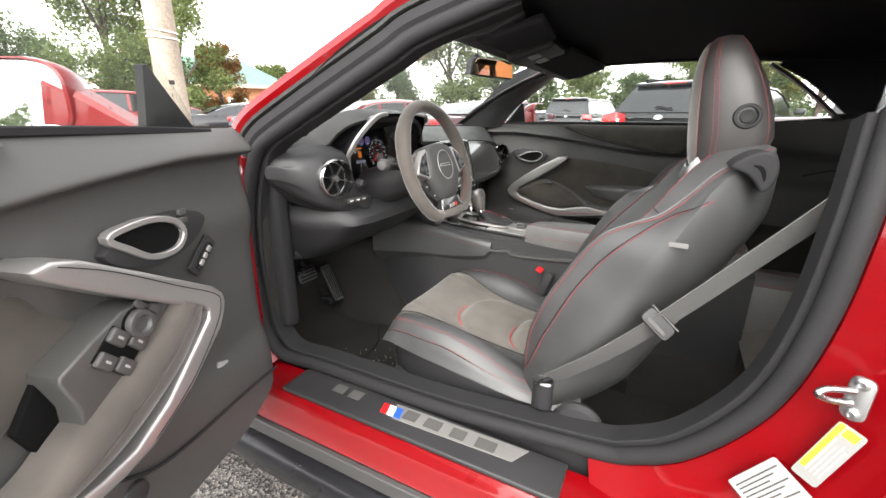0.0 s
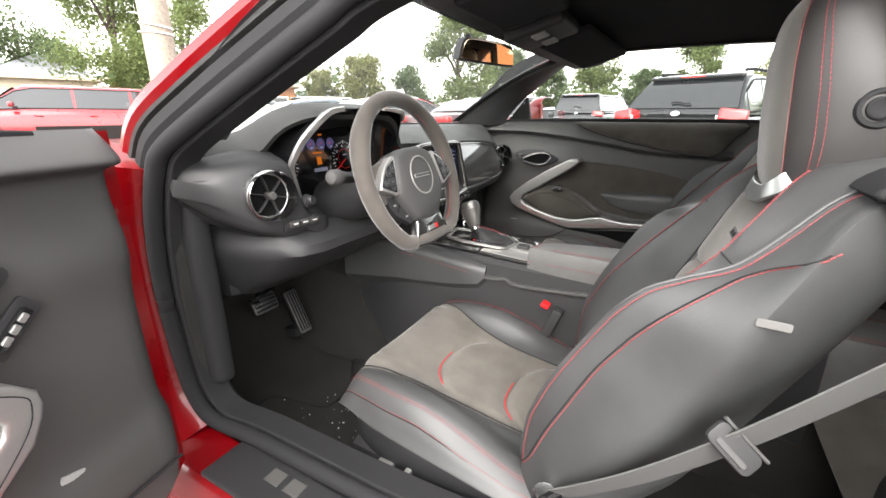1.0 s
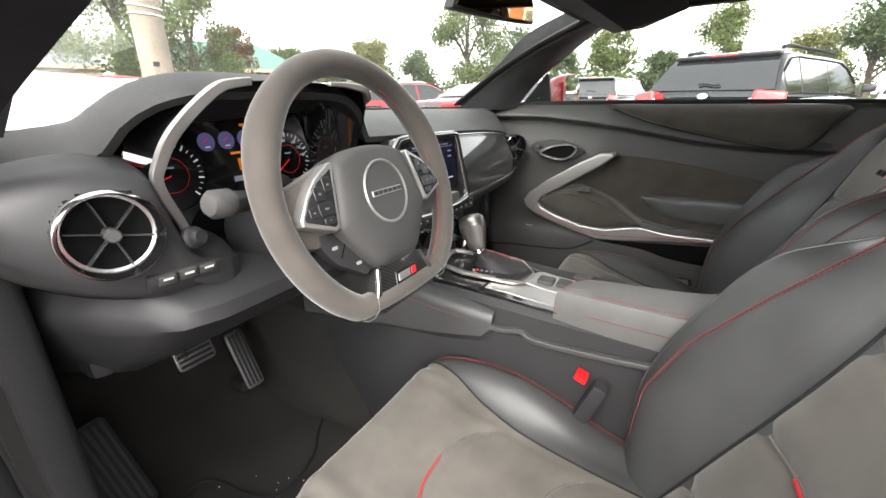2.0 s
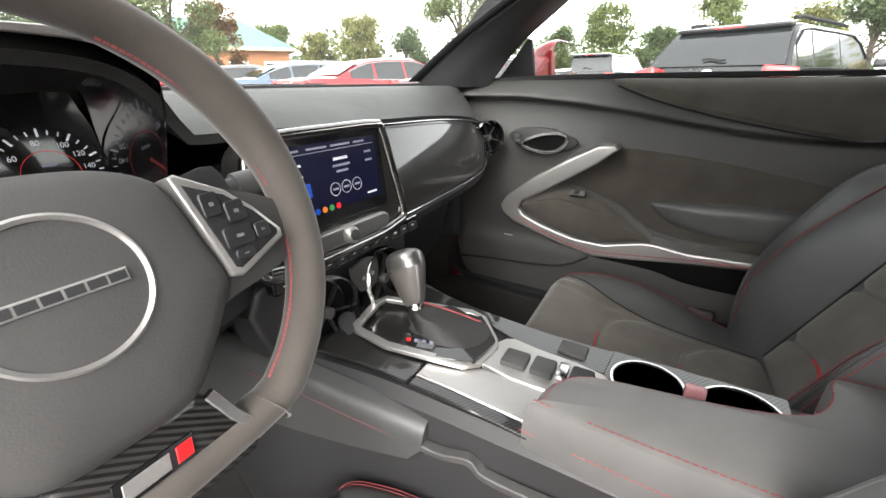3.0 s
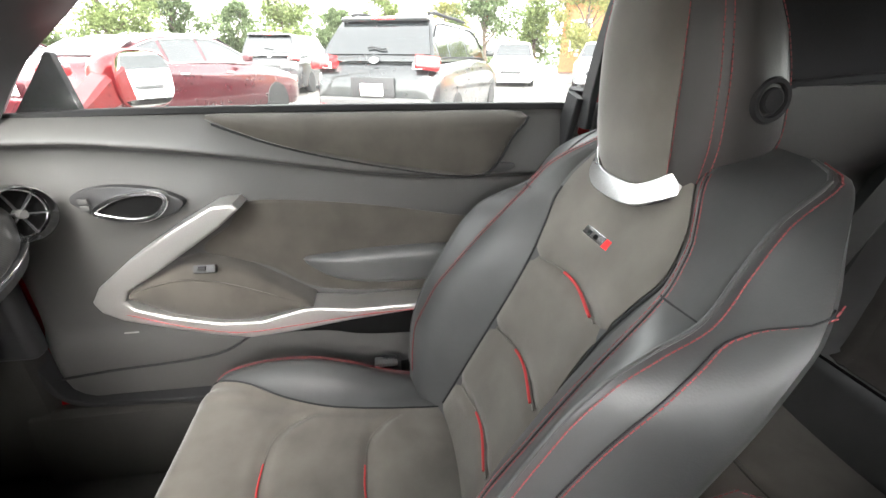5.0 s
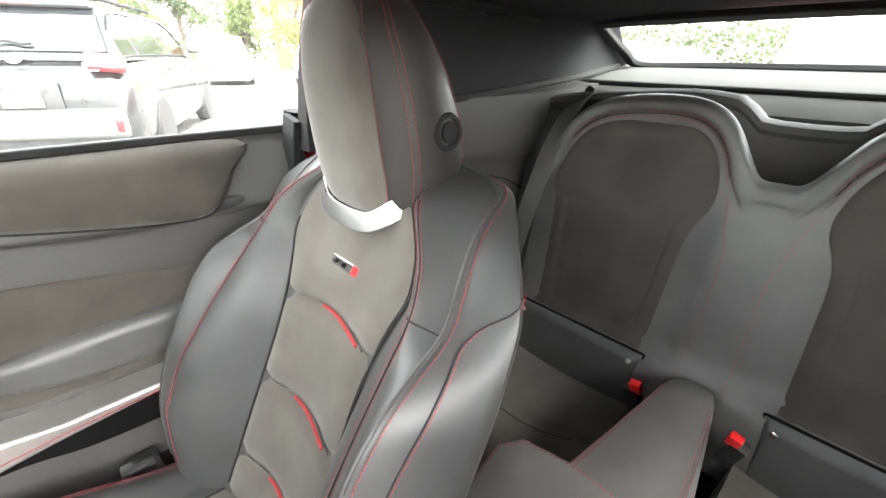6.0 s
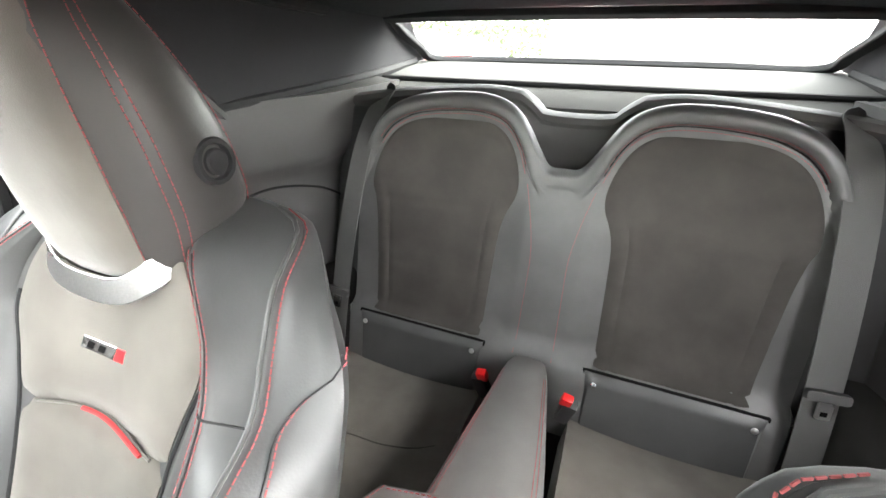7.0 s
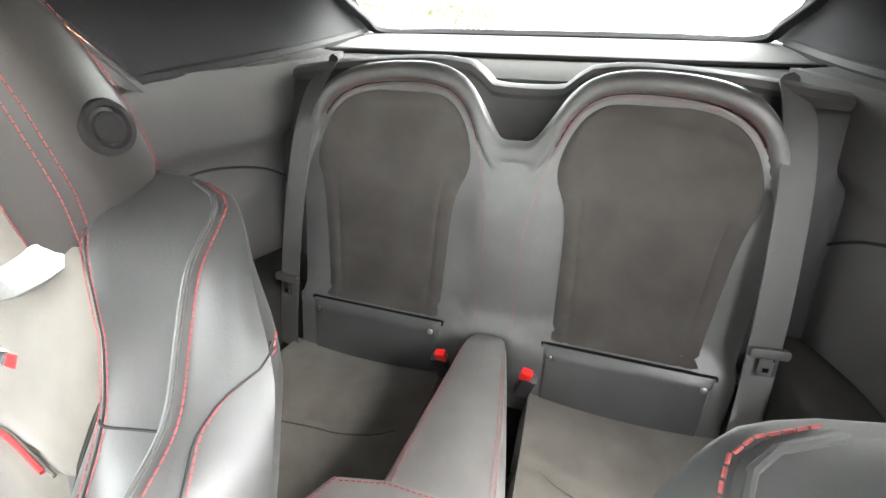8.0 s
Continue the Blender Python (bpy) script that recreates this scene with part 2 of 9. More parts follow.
def sweep(path, prof, bm=None, closed=False, up=(0, 0, 1), caps=True):
    """A profile of (side, up) pairs carried along a path; prof may be a function of the fraction along it."""
    P = [Vector(p) for p in path]
    N = len(P)
    rings = []
    u0 = Vector(up)
    for i in range(N):
        if closed:
            t = P[(i + 1) % N] - P[i - 1]
        else:
            t = P[min(i + 1, N - 1)] - P[max(i - 1, 0)]
        t.normalize()
        s = t.cross(u0)
        if s.length < 1e-4:
            s = t.cross(Vector((0.31, 0.2, 0.9)))
        s.normalize()
        u = s.cross(t)
        pr = prof(i / max(1, N - 1)) if callable(prof) else prof
        rings.append([P[i] + s * a + u * b for a, b in pr])
    if closed:
        rings.append(rings[0])
        bm = bm or bmesh.new()
        V = [[bm.verts.new(p) for p in r] for r in rings[:-1]]
        n = len(V[0])
        for k in range(len(V)):
            a, b = V[k], V[(k + 1) % len(V)]
            for i in range(n):
                j = (i + 1) % n
                bm.faces.new((a[i], a[j], b[j], b[i]))
        return bm
    return loft(rings, bm, caps)


def disc(r, n=8, flat=1.0):
    return [(r * math.cos(2 * math.pi * k / n), flat * r * math.sin(2 * math.pi * k / n)) for k in range(n)]


def rect(w, h, c=0.3):
    """A flat profile with clipped corners."""
    a, b = w / 2, h / 2
    k = min(a, b) * c
    return [(-a + k, -b), (a - k, -b), (a, -b + k), (a, b - k), (a - k, b), (-a + k, b), (-a, b - k), (-a, -b + k)]


def tube(pts, r, n=8, smooth=6, closed=False, bm=None, up=(0, 0, 1)):
    return sweep(crom(pts, smooth, closed) if smooth else pts, disc(r, n), bm, closed, up)


def rbox(c, s, r=0.004, seg=2, rot=None, bm=None, taper=1.0):
    """A rounded box with centre c and size s."""
    b2 = bmesh.new()
    bmesh.ops.create_cube(b2, size=1.0)
    for v in b2.verts:
        k = taper if v.co.z > 0 else 1.0
        v.co = Vector((v.co.x * s[0] * k, v.co.y * s[1] * k, v.co.z * s[2]))
    r = min(r, min(s) * 0.45)
    if r > 0:
        bmesh.ops.bevel(b2, geom=b2.edges[:], offset=r, segments=seg, profile=0.6, affect='EDGES')
    m = Matrix.Translation(c) @ (rot.to_4x4() if rot is not None else Matrix.Identity(4))
    bmesh.ops.transform(b2, matrix=m, verts=b2.verts)
    if bm is None:
        return b2
    join(bm, b2)
    return bm


def join(bm, b2):
    tmp = bpy.data.meshes.new("tmp")
    b2.to_mesh(tmp)
    b2.free()
    bm.from_mesh(tmp)
    bpy.data.meshes.remove(tmp)
    return bm


def lathe(prof, n=32, m=None, bm=None):
    """A profile of (radius, height) pairs turned round the z axis, then moved by m."""
    rings = []
    for r, z in prof:
        rings.append([Vector((max(r, 1e-5) * math.cos(2 * math.pi * k / n), max(r, 1e-5) * math.sin(2 * math.pi * k / n), z)) for k in range(n)])
    b2 = loft(rings, None, True)
    bmesh.ops.remove_doubles(b2, verts=b2.verts, dist=2e-5)
    if m is not None:
        bmesh.ops.transform(b2, matrix=m, verts=b2.verts)
    if bm is None:
        return b2
    return join(bm, b2)


def plate(outline, depth, m, bevel=0.003, seg=2, bm=None):
    """A flat outline in the plane z = 0, given a depth towards +z, then moved by m."""
    b2 = bmesh.new()
    lo = [b2.verts.new((x, y, 0)) for x, y in outline]
    f = b2.faces.new(lo)
    ext = bmesh.ops.extrude_face_region(b2, geom=[f])
    top = [v for v in ext["geom"] if isinstance(v, bmesh.types.BMVert)]
    for v in top:
        v.co.z += depth
    bmesh.ops.recalc_face_normals(b2, faces=b2.faces)
    if bevel:
        ed = [e for e in b2.edges if all(abs(v.co.z - depth) < 1e-6 for v in e.verts)]
        bmesh.ops.bevel(b2, geom=ed, offset=bevel, segments=seg, profile=0.6, affect='EDGES', clamp_overlap=True)
    bmesh.ops.transform(b2, matrix=m, verts=b2.verts)
    if bm is None:
        return b2
    return join(bm, b2)


def rounded(w, h, r, n=5):
    out = []
    for cx, cy, a0 in ((w / 2 - r, h / 2 - r, 0), (-w / 2 + r, h / 2 - r, 90), (-w / 2 + r, -h / 2 + r, 180), (w / 2 - r, -h / 2 + r, 270)):
        for k in range(n + 1):
            a = radians(a0 + 90 * k / n)
            out.append((cx + r * math.cos(a), cy + r * math.sin(a)))
    return out


def smooth2(pts, n=4):
    return [(p.x, p.y) for p in crom([(x, y, 0) for x, y in pts], n, True)]


def axes(o, x, y, z):
    """The matrix with the given origin and axes."""
    return Matrix(((x[0], y[0], z[0], o[0]), (x[1], y[1], z[1], o[1]), (x[2], y[2], z[2], o[2]), (0, 0, 0, 1)))


def facing(o, out, up=(0, 0, 1)):
    """A frame at o with z towards out, y as near to up as can be."""
    z = Vector(out).normalized()
    x = Vector(up).cross(z).normalized()
    y = z.cross(x)
    return axes(o, x, y, z)


def sheet(f, nu, nv, thick=0.0, bm=None):
    """A surface f(u, v), u and v from 0 to 1, with a thickness against its normal."""
    P = [[Vector(f(i / nu, j / nv)) for j in range(nv + 1)] for i in range(nu + 1)]
    bm = bm or bmesh.new()
    V = [[bm.verts.new(p) for p in r] for r in P]
    for i in range(nu):
        for j in range(nv):
            bm.faces.new((V[i][j], V[i + 1][j], V[i + 1][j + 1], V[i][j + 1]))
    if thick:
        bm.normal_update()
        W = []
        for i in range(nu + 1):
            row = []
            for j in range(nv + 1):
                a = P[min(i + 1, nu)][j] - P[max(i - 1, 0)][j]
                b = P[i][min(j + 1, nv)] - P[i][max(j - 1, 0)]
                nrm = a.cross(b)
                nrm = nrm.normalized() if nrm.length > 1e-9 else Vector((0, 0, 1))
                row.append(bm.verts.new(P[i][j] - nrm * thick))
            W.append(row)
        for i in range(nu):
            for j in range(nv):
                bm.faces.new((W[i][j], W[i][j + 1], W[i + 1][j + 1], W[i + 1][j]))
        rim = [(i, 0) for i in range(nu)] + [(nu, j) for j in range(nv)] + [(i, nv) for i in range(nu, 0, -1)] + [(0, j) for j in range(nv, 0, -1)]
        for k in range(len(rim)):
            a, b = rim[k], rim[(k + 1) % len(rim)]
            bm.faces.new((V[a[0]][a[1]], V[b[0]][b[1]], W[b[0]][b[1]], W[a[0]][a[1]]))
    return bm


def interp(x, table):
    """Smooth reading of a table of (x, value) pairs that never overshoots its values."""
    if x <= table[0][0]:
        return table[0][1]
    if x >= table[-1][0]:
        return table[-1][1]
    i = 0
    while x > table[i + 1][0]:
        i += 1

    def slope(k):
        return (table[k + 1][1] - table[k][1]) / (table[k + 1][0] - table[k][0])

    def tangent(k):
        if k == 0 or k == len(table) - 1:
            return slope(0) if k == 0 else slope(k - 1)
        p, q = slope(k - 1), slope(k)
        return 2 * p * q / (p + q) if p * q > 0 else 0.0
    (a, p), (b, q) = table[i], table[i + 1]
    h = b - a
    t = (x - a) / h
    return (p * (1 + 2 * t) * (1 - t) ** 2 + h * tangent(i) * t * (1 - t) ** 2 + q * t * t * (3 - 2 * t) + h * tangent(i + 1) * t * t * (t - 1))


def stitches(path, bm=None, step=0.0062, length=0.0048, r=0.00055, lift=(0, 0, 0)):
    """A row of short thread stitches along a path."""
    bm = bm or bmesh.new()
    P = [Vector(p) + Vector(lift) for p in path]
    acc = 0.0
    for a, b in zip(P, P[1:]):
        seg = (b - a).length
        if seg < 1e-6:
            continue
        d = (b - a) / seg
        while acc < seg:
            c = a + d * acc
            s = d.cross(Vector((0.2, 0.3, 0.93)))
            s.normalize()
            u = s.cross(d)
            e = c + d * length
            ra = [c + s * r, c + u * r, c - s * r, c - u * r]
            rb = [e + s * r, e + u * r, e - s * r, e - u * r]
            va, vb = [bm.verts.new(p) for p in ra], [bm.verts.new(p) for p in rb]
            for k in range(4):
                bm.faces.new((va[k], va[(k + 1) % 4], vb[(k + 1) % 4], vb[k]))
            bm.faces.new(va[::-1])
            bm.faces.new(vb)
            acc += step
        acc -= seg
    return bm


def mirrored(bm, s):
    """Turns a part built for the passenger's side over to the driver's for s = -1."""
    if s < 0:
        for v in bm.verts:
            v.co.x = -v.co.x
        bmesh.ops.reverse_faces(bm, faces=bm.faces)
    return bm

# ---------------------------------------------------------------- the car's shell
OPEN_A = [(-0.615, 0.62, 1.275), (-0.665, 0.885, 1.195), (-0.70, 1.00, 1.115), (-0.735, 1.095, 1.040), (-0.745, 1.125, 0.96)]
OPEN_F = [(-0.745, 1.125, 0.96), (-0.748, 1.138, 0.85), (-0.748, 1.140, 0.70), (-0.745, 1.135, 0.55), (-0.742, 1.12, 0.45), (-0.735, 1.075, 0.395)]
OPEN_B = [(-0.715, 0.26, 0.415), (-0.725, 0.175, 0.445), (-0.735, 0.10, 0.505), (-0.74, 0.025, 0.62), (-0.74, -0.010, 0.75), (-0.73, -0.025, 0.90), (-0.70, -0.035, 1.05)]

OPEN_AD = [(-0.595, 0.50, 1.262), (-0.65, 0.676, 1.195), (-0.67, 0.740, 1.156), (-0.70, 0.847, 1.093), (-0.725, 0.951, 1.033), (-0.742, 1.050, 0.975), (-0.746, 1.085, 0.93)]
OPEN_FD = [(-0.746, 1.085, 0.93), (-0.748, 1.122, 0.83)] + OPEN_F[2:]


def body_strip(path, ring, closed=False):
    """A pressed panel that follows a line: ring holds (outwards from the opening, towards the outside)."""
    P = crom(path, 6)
    rings = []
    for i, p in enumerate(P):
        t = (P[min(i + 1, len(P) - 1)] - P[max(i - 1, 0)]).normalized()
        n = Vector((0, t.z, -t.y))
        n.normalize()
        c = Vector((0, 0.5, 0.8))
        if n.dot(Vector((0, p.y - c.y, p.z - c.z))) < 0:
            n = -n
        rings.append([p + n * a + Vector((-b, 0, 0)) for a, b in ring])
    return loft(rings, None, True, True)


car = thing("sports_car_body", "red convertible body with an open driver's door", "car", at=(-0.78, 0.5, 0.12), kind="structure")
for s in (-1, 1):
    oa, of = (OPEN_AD, OPEN_FD) if s < 0 else (OPEN_A, OPEN_F)
    ring = [(0.052, -0.010), (0.056, 0.010), (0.068, 0.018), (0.084, 0.014), (0.092, -0.002), (0.07, -0.02)] if s < 0 else [(0.040, -0.010), (0.044, 0.004), (0.050, 0.006), (0.055, 0.0), (0.050, -0.015), (0.044, -0.018)]
    pil = part("windscreen_pillar", mirrored(body_strip(oa, ring), -s), RED_PAINT, car, "red windscreen pillar with rain drops")
    if s < 0:
        db = bmesh.new()
        rp_ = random.Random(8)
        line = crom(oa, 8)
        for k in range(420):
            i = rp_.randrange(len(line) - 1)
            p = line[i].lerp(line[i + 1], rp_.random()) + Vector((-0.010 + rp_.uniform(-0.006, 0.006), 0.040, 0.070)) + Vector((0, 0.5, 0.87)) * rp_.uniform(-0.012, 0.010)
            bmesh.ops.create_icosphere(db, subdivisions=1, radius=rp_.choice((0.0010, 0.0016, 0.0024)), matrix=Matrix.Translation(p))
        dr = part("rain_drops", db, DROP, pil)
        dr["kind"] = "stuff"
        part("pillar_moulding", mirrored(body_strip(oa, [(0.046, 0.004), (0.048, 0.014), (0.054, 0.016), (0.058, 0.010), (0.054, -0.004)]), -s), PAD, car, "thin grey moulding along the pillar")
    part("hinge_pillar", mirrored(body_strip(of, [(0.012, -0.03), (0.016, 0.004), (0.030, 0.030), (0.045, 0.055), (0.075, 0.075), (0.100, 0.120), (0.130, 0.135), (0.130, 0.0), (0.05, -0.05)]), -s), RED_PAINT, car, "red hinge pillar")
    part("rear_jamb", mirrored(body_strip(OPEN_B, [(0.012, -0.03), (0.018, 0.006), (0.040, 0.022), (0.085, 0.060), (0.105, 0.105), (0.16, 0.130), (0.30, 0.140), (0.30, 0.02), (0.06, -0.04)]), -s), RED_PAINT, car, "red rear door jamb")
    # rocker below the door
    rings = []
    for y in (-0.6, 0.0, 0.3, 0.6, 0.9, 1.12, 1.5):
        pr = [(0.735, 0.366), (0.800, 0.365), (0.824, 0.362), (0.834, 0.350), (0.843, 0.325), (0.852, 0.300), (0.858, 0.288), (0.855, 0.282), (0.72, 0.282), (0.70, 0.30)]
        rings.append([Vector((s * x, y, z)) for x, z in pr])
    part("rocker", loft(rings), RED_PAINT, car, "glossy red rocker panel")
    rings = []
    for y in (-0.6, 0.3, 1.12, 1.5):
        pr = [(0.84, 0.240), (0.864, 0.240), (0.882, 0.238), (0.895, 0.230), (0.900, 0.220), (0.897, 0.190), (0.885, 0.150), (0.870, 0.112), (0.72, 0.112), (0.72, 0.240)]
        rings.append([Vector((s * x, y, z)) for x, z in pr])
    sk = part("side_skirt", loft(rings), WET_BLACK, car, "wet glossy black side skirt")
    rngs = random.Random(40 + s)
    db = bmesh.new()
    for k in range(170):
        t = rngs.random()
        p = Vector((s * (0.866 + 0.030 * t), rngs.uniform(0.35, 1.18), 0.2405 - 0.010 * t * t))
        r = rngs.choice((0.0012, 0.0018, 0.0026, 0.0036))
        bmesh.ops.create_icosphere(db, subdivisions=1, radius=r, matrix=Matrix.Translation(p) @ Matrix.Diagonal((1.0, rngs.uniform(0.9, 1.5), 0.5, 1)))
    dr = part("rain_drops", db, DROP, sk)
    dr["kind"] = "stuff"
    part("rocker_strip", sweep([(s * 0.861, -0.6, 0.262), (s * 0.861, 0.4, 0.262), (s * 0.861, 1.2, 0.262), (s * 0.861, 1.5, 0.262)], rect(0.016, 0.038)), PLASTIC_GREY, car, "dark grey rubber strip under the rocker")
    full = oa + of[1:] + [(-0.722, 0.95, 0.388), (-0.715, 0.60, 0.386)] + OPEN_B
    seal = [(s * -x, y, z) for x, y, z in full]
    part("door_seal", sweep(crom(seal, 6), disc(0.0165, 10)), RUBBER, car, "black rubber door seal")
    lip = [(s * (-x - 0.035), y + (0.5 - y) * 0.035, z + (0.8 - z) * 0.035) for x, y, z in full]
    part("seal_lip", sweep(crom(lip, 6), rect(0.014, 0.05), up=(1, 0, 0)), RUBBER, car)
    part("pillar_rubber", mirrored(body_strip(oa, [(0.0, -0.03), (0.004, 0.002), (0.022, 0.014), (0.040, 0.012), (0.048, 0.0), (0.048, -0.04)]), -s), RUBBER, car, "black rubber along the windscreen pillar")
    # inner sill; the passenger's takes the carpet material for the footwell's shade
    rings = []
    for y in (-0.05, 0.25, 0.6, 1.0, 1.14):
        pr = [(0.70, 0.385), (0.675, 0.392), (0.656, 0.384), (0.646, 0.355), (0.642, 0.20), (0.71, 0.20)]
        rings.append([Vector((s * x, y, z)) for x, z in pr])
    part("inner_sill", loft(rings), PLASTIC if s < 0 else CARPET, car, "dark grey plastic inner sill" if s < 0 else "black inner sill, carpet colour for footwell shade")
    # kick panel and inner hinge pillar
    part("kick_panel", rbox((s * 0.70, 1.32, 0.56), (0.07, 0.44, 0.80), 0.02), CARPET, car)
    # door and wing outside, seen through the window only from afar
    part("front_wing", sheet(lambda a, b, s=s: (s * (0.90 - 0.12 * b ** 3), 1.22 + 1.5 * a, 0.25 + 0.70 * b - 0.10 * a * a * b), 8, 8, 0.02), RED_PAINT, car, "red front wing")
    part("rear_wing", sheet(lambda a, b, s=s: (s * (0.92 - 0.14 * b ** 3), -0.14 - 1.66 * a, 0.25 + 0.78 * b), 12, 8, 0.02), RED_PAINT, car, "red rear wing")
    part("rear_shoulder", sheet(lambda a, b, s=s: (s * (0.782 + (interp(-0.10 - 1.0 * a, [(-1.10, 0.535), (-0.79, 0.555), (-0.6, 0.608), (-0.4, 0.645), (-0.10, 0.650)]) - 0.782) * b), -0.10 - 1.0 * a, 1.030 + (interp(-0.10 - 1.0 * a, [(-1.10, 1.10), (-0.79, 1.085), (-0.6, 1.060), (-0.4, 1.036), (-0.10, 1.018)]) - 1.030) * b + 0.012 * math.sin(math.pi * b)), 14, 6, 0.012 * s), RED_PAINT, car, "red rear shoulder beside the soft top")
# bonnet and boot lid close the shape
part("bonnet", sheet(lambda a, b: (-0.80 + 1.6 * a, 1.30 + 1.35 * b, 0.965 + 0.02 * math.sin(math.pi * a) - 0.14 * b * b), 16, 10, 0.02), RED_PAINT, car, "red bonnet")
part("boot_lid", sheet(lambda a, b: (-0.78 + 1.56 * a, -1.12 - 0.72 * b, 1.06 - 0.05 * b * b), 10, 6, 0.02), RED_PAINT, car, "red boot lid")

part("nose", sheet(lambda a, b: (-0.86 + 1.72 * a, 2.62 + 0.16 * math.sin(math.pi * a) * (0.6 + 0.4 * math.sin(math.pi * b)), 0.20 + 0.64 * b), 16, 8, 0.02), RED_PAINT, car, "plain red nose panel")
part("tail", sheet(lambda a, b: (-0.88 + 1.76 * a, -1.80 - 0.10 * math.sin(math.pi * a) * (0.5 + 0.5 * math.sin(math.pi * b)), 0.28 + 0.74 * b), 16, 8, -0.02), RED_PAINT, car, "plain red tail panel")
part("rear_deck", sheet(lambda a, b: (-0.80 + 1.6 * a, -0.80 - 0.36 * b, 1.035 + 0.02 * b), 10, 4, 0.02), RED_PAINT, car, "red deck round the folded roof")
for s in (-1, 1):
    for y in (1.78, -1.08):
        wm = facing((s * 0.855, y, 0.335), (s, 0, 0))
        wh = part("wheel", lathe([(0.225, -0.17), (0.305, -0.165), (0.332, -0.13), (0.335, 0.0), (0.332, 0.05), (0.305, 0.075), (0.235, 0.078), (0.228, 0.05)], 40, wm), RUBBER, car, "black tyre on a dark rim")
        part("rim", lathe([(0.0, 0.045), (0.05, 0.05), (0.06, 0.03), (0.20, 0.045), (0.228, 0.066), (0.236, 0.070), (0.236, 0.02), (0.0, 0.02)], 32, wm), WET_BLACK, wh, "dark wheel rim")

# striker and stickers on the rear jamb
striker = thing("door_striker", "bare steel door striker bolted to the red jamb", "striker", at=(-0.80, -0.06, 0.70))
sm = facing((-0.796, -0.052, 0.702), (-0.9, 0.55, 0.1))
part("plate", plate(rounded(0.026, 0.060, 0.010), 0.005, sm, 0.002), STEEL, striker)
part("loop", tube([(-0.798, -0.046, 0.712), (-0.806, -0.018, 0.711), (-0.811, -0.008, 0.704), (-0.807, -0.018, 0.697), (-0.799, -0.046, 0.694)], 0.0045, 10), STEEL, striker)
for dz in (-0.021, 0.021):
    part("screw", lathe([(0.0, 0.005), (0.008, 0.005), (0.008, 0.008), (0.004, 0.010), (0.0, 0.009)], 12, sm @ Matrix.Translation((0, dz, 0))), STEEL, striker)


def sticker(name, c, w, h, material, label, along):
    st = thing(name, label, "sticker", at=c)
    n = Vector((-0.86, 0.44, 0.15)).normalized()
    ax = Vector(along)
    ax = (ax - n * ax.dot(n)).normalized()
    m = axes(c, ax, n.cross(ax), n)
    part("paper", plate(rounded(w, h, 0.004), 0.0006, m, 0, 1), material, st)
    return st, m


st, m = sticker("tyre_label", (-0.803, -0.040, 0.613), 0.100, 0.031, LABEL_WHITE, "white and yellow tyre pressure label", (0, -0.32, 0.947))
part("yellow_band", plate([(-0.034, 0.0075), (0.048, 0.0075), (0.048, 0.014), (-0.034, 0.014)], 0.0004, m @ Matrix.Translation((0, 0, 0.0006)), 0, 1), YELLOW_PRINT, st, "yellow band")
part("yellow_band", plate([(0.034, -0.010), (0.046, -0.010), (0.046, 0.005), (0.034, 0.005)], 0.0004, m @ Matrix.Translation((0, 0, 0.0006)), 0, 1), YELLOW_PRINT, st)
for k in range(4):
    part("print_line", plate([(-0.035, 0.004 - k * 0.005), (0.025 - 0.008 * (k % 2), 0.004 - k * 0.005), (0.025 - 0.008 * (k % 2), 0.006 - k * 0.005), (-0.035, 0.006 - k * 0.005)], 0.0003, m @ Matrix.Translation((0, 0, 0.0006)), 0, 1), GREY_PRINT, st)
st, m = sticker("vehicle_label", (-0.800, 0.006, 0.527), 0.085, 0.060, GREY_PRINT, "silver grey printed vehicle label", (0, -0.54, 0.84))
for k in range(7):
    part("print_line", plate([(-0.036, 0.019 - k * 0.006), (0.036 - 0.012 * (k % 3), 0.019 - k * 0.006), (0.036 - 0.012 * (k % 3), 0.021 - k * 0.006), (-0.036, 0.021 - k * 0.006)], 0.0003, m @ Matrix.Translation((0, 0, 0.0006)), 0, 1), PLASTIC_GREY, st)

# sill plate with raised lettering drawn as plain bars and a tricolour mark
plate_thing = thing("sill_plate", "dark door sill plate with raised bars and a tricolour mark", "sill plate", at=(-0.78, 0.64, 0.366))
part("plate", rbox((-0.778, 0.638, 0.370), (0.096, 0.700, 0.012), 0.005, 3), PLASTIC, plate_thing)
part("insert", plate([(-0.736, 0.366), (-0.742, 0.69), (-0.790, 0.675), (-0.780, 0.390)], 0.0012, Matrix.Translation((-0.0, 0, 0.3755)), 0.0004, 1), SILL_METAL, plate_thing, "satin metal insert")
for k, (y0, y1) in enumerate([(0.865, 0.83), (0.815, 0.78), (0.655, 0.62), (0.60, 0.56), (0.535, 0.50), (0.475, 0.43)]):
    part("raised_bar", rbox((-0.764, (y0 + y1) / 2, 0.3775), (0.030, abs(y1 - y0), 0.0016), 0.0005, 1), SILL_MARK, plate_thing, "grey raised bar")
for k, mt in enumerate((RED_PLASTIC, WHITE_PRINT, BLUE_PRINT)):
    y = 0.706 - k * 0.018
    part("flag_stripe", plate([(-0.785, y - 0.013), (-0.754, y - 0.005), (-0.754, y + 0.013), (-0.785, y + 0.005)], 0.002, Matrix.Translation((0, 0, 0.3765)), 0.0004, 1), mt, plate_thing)

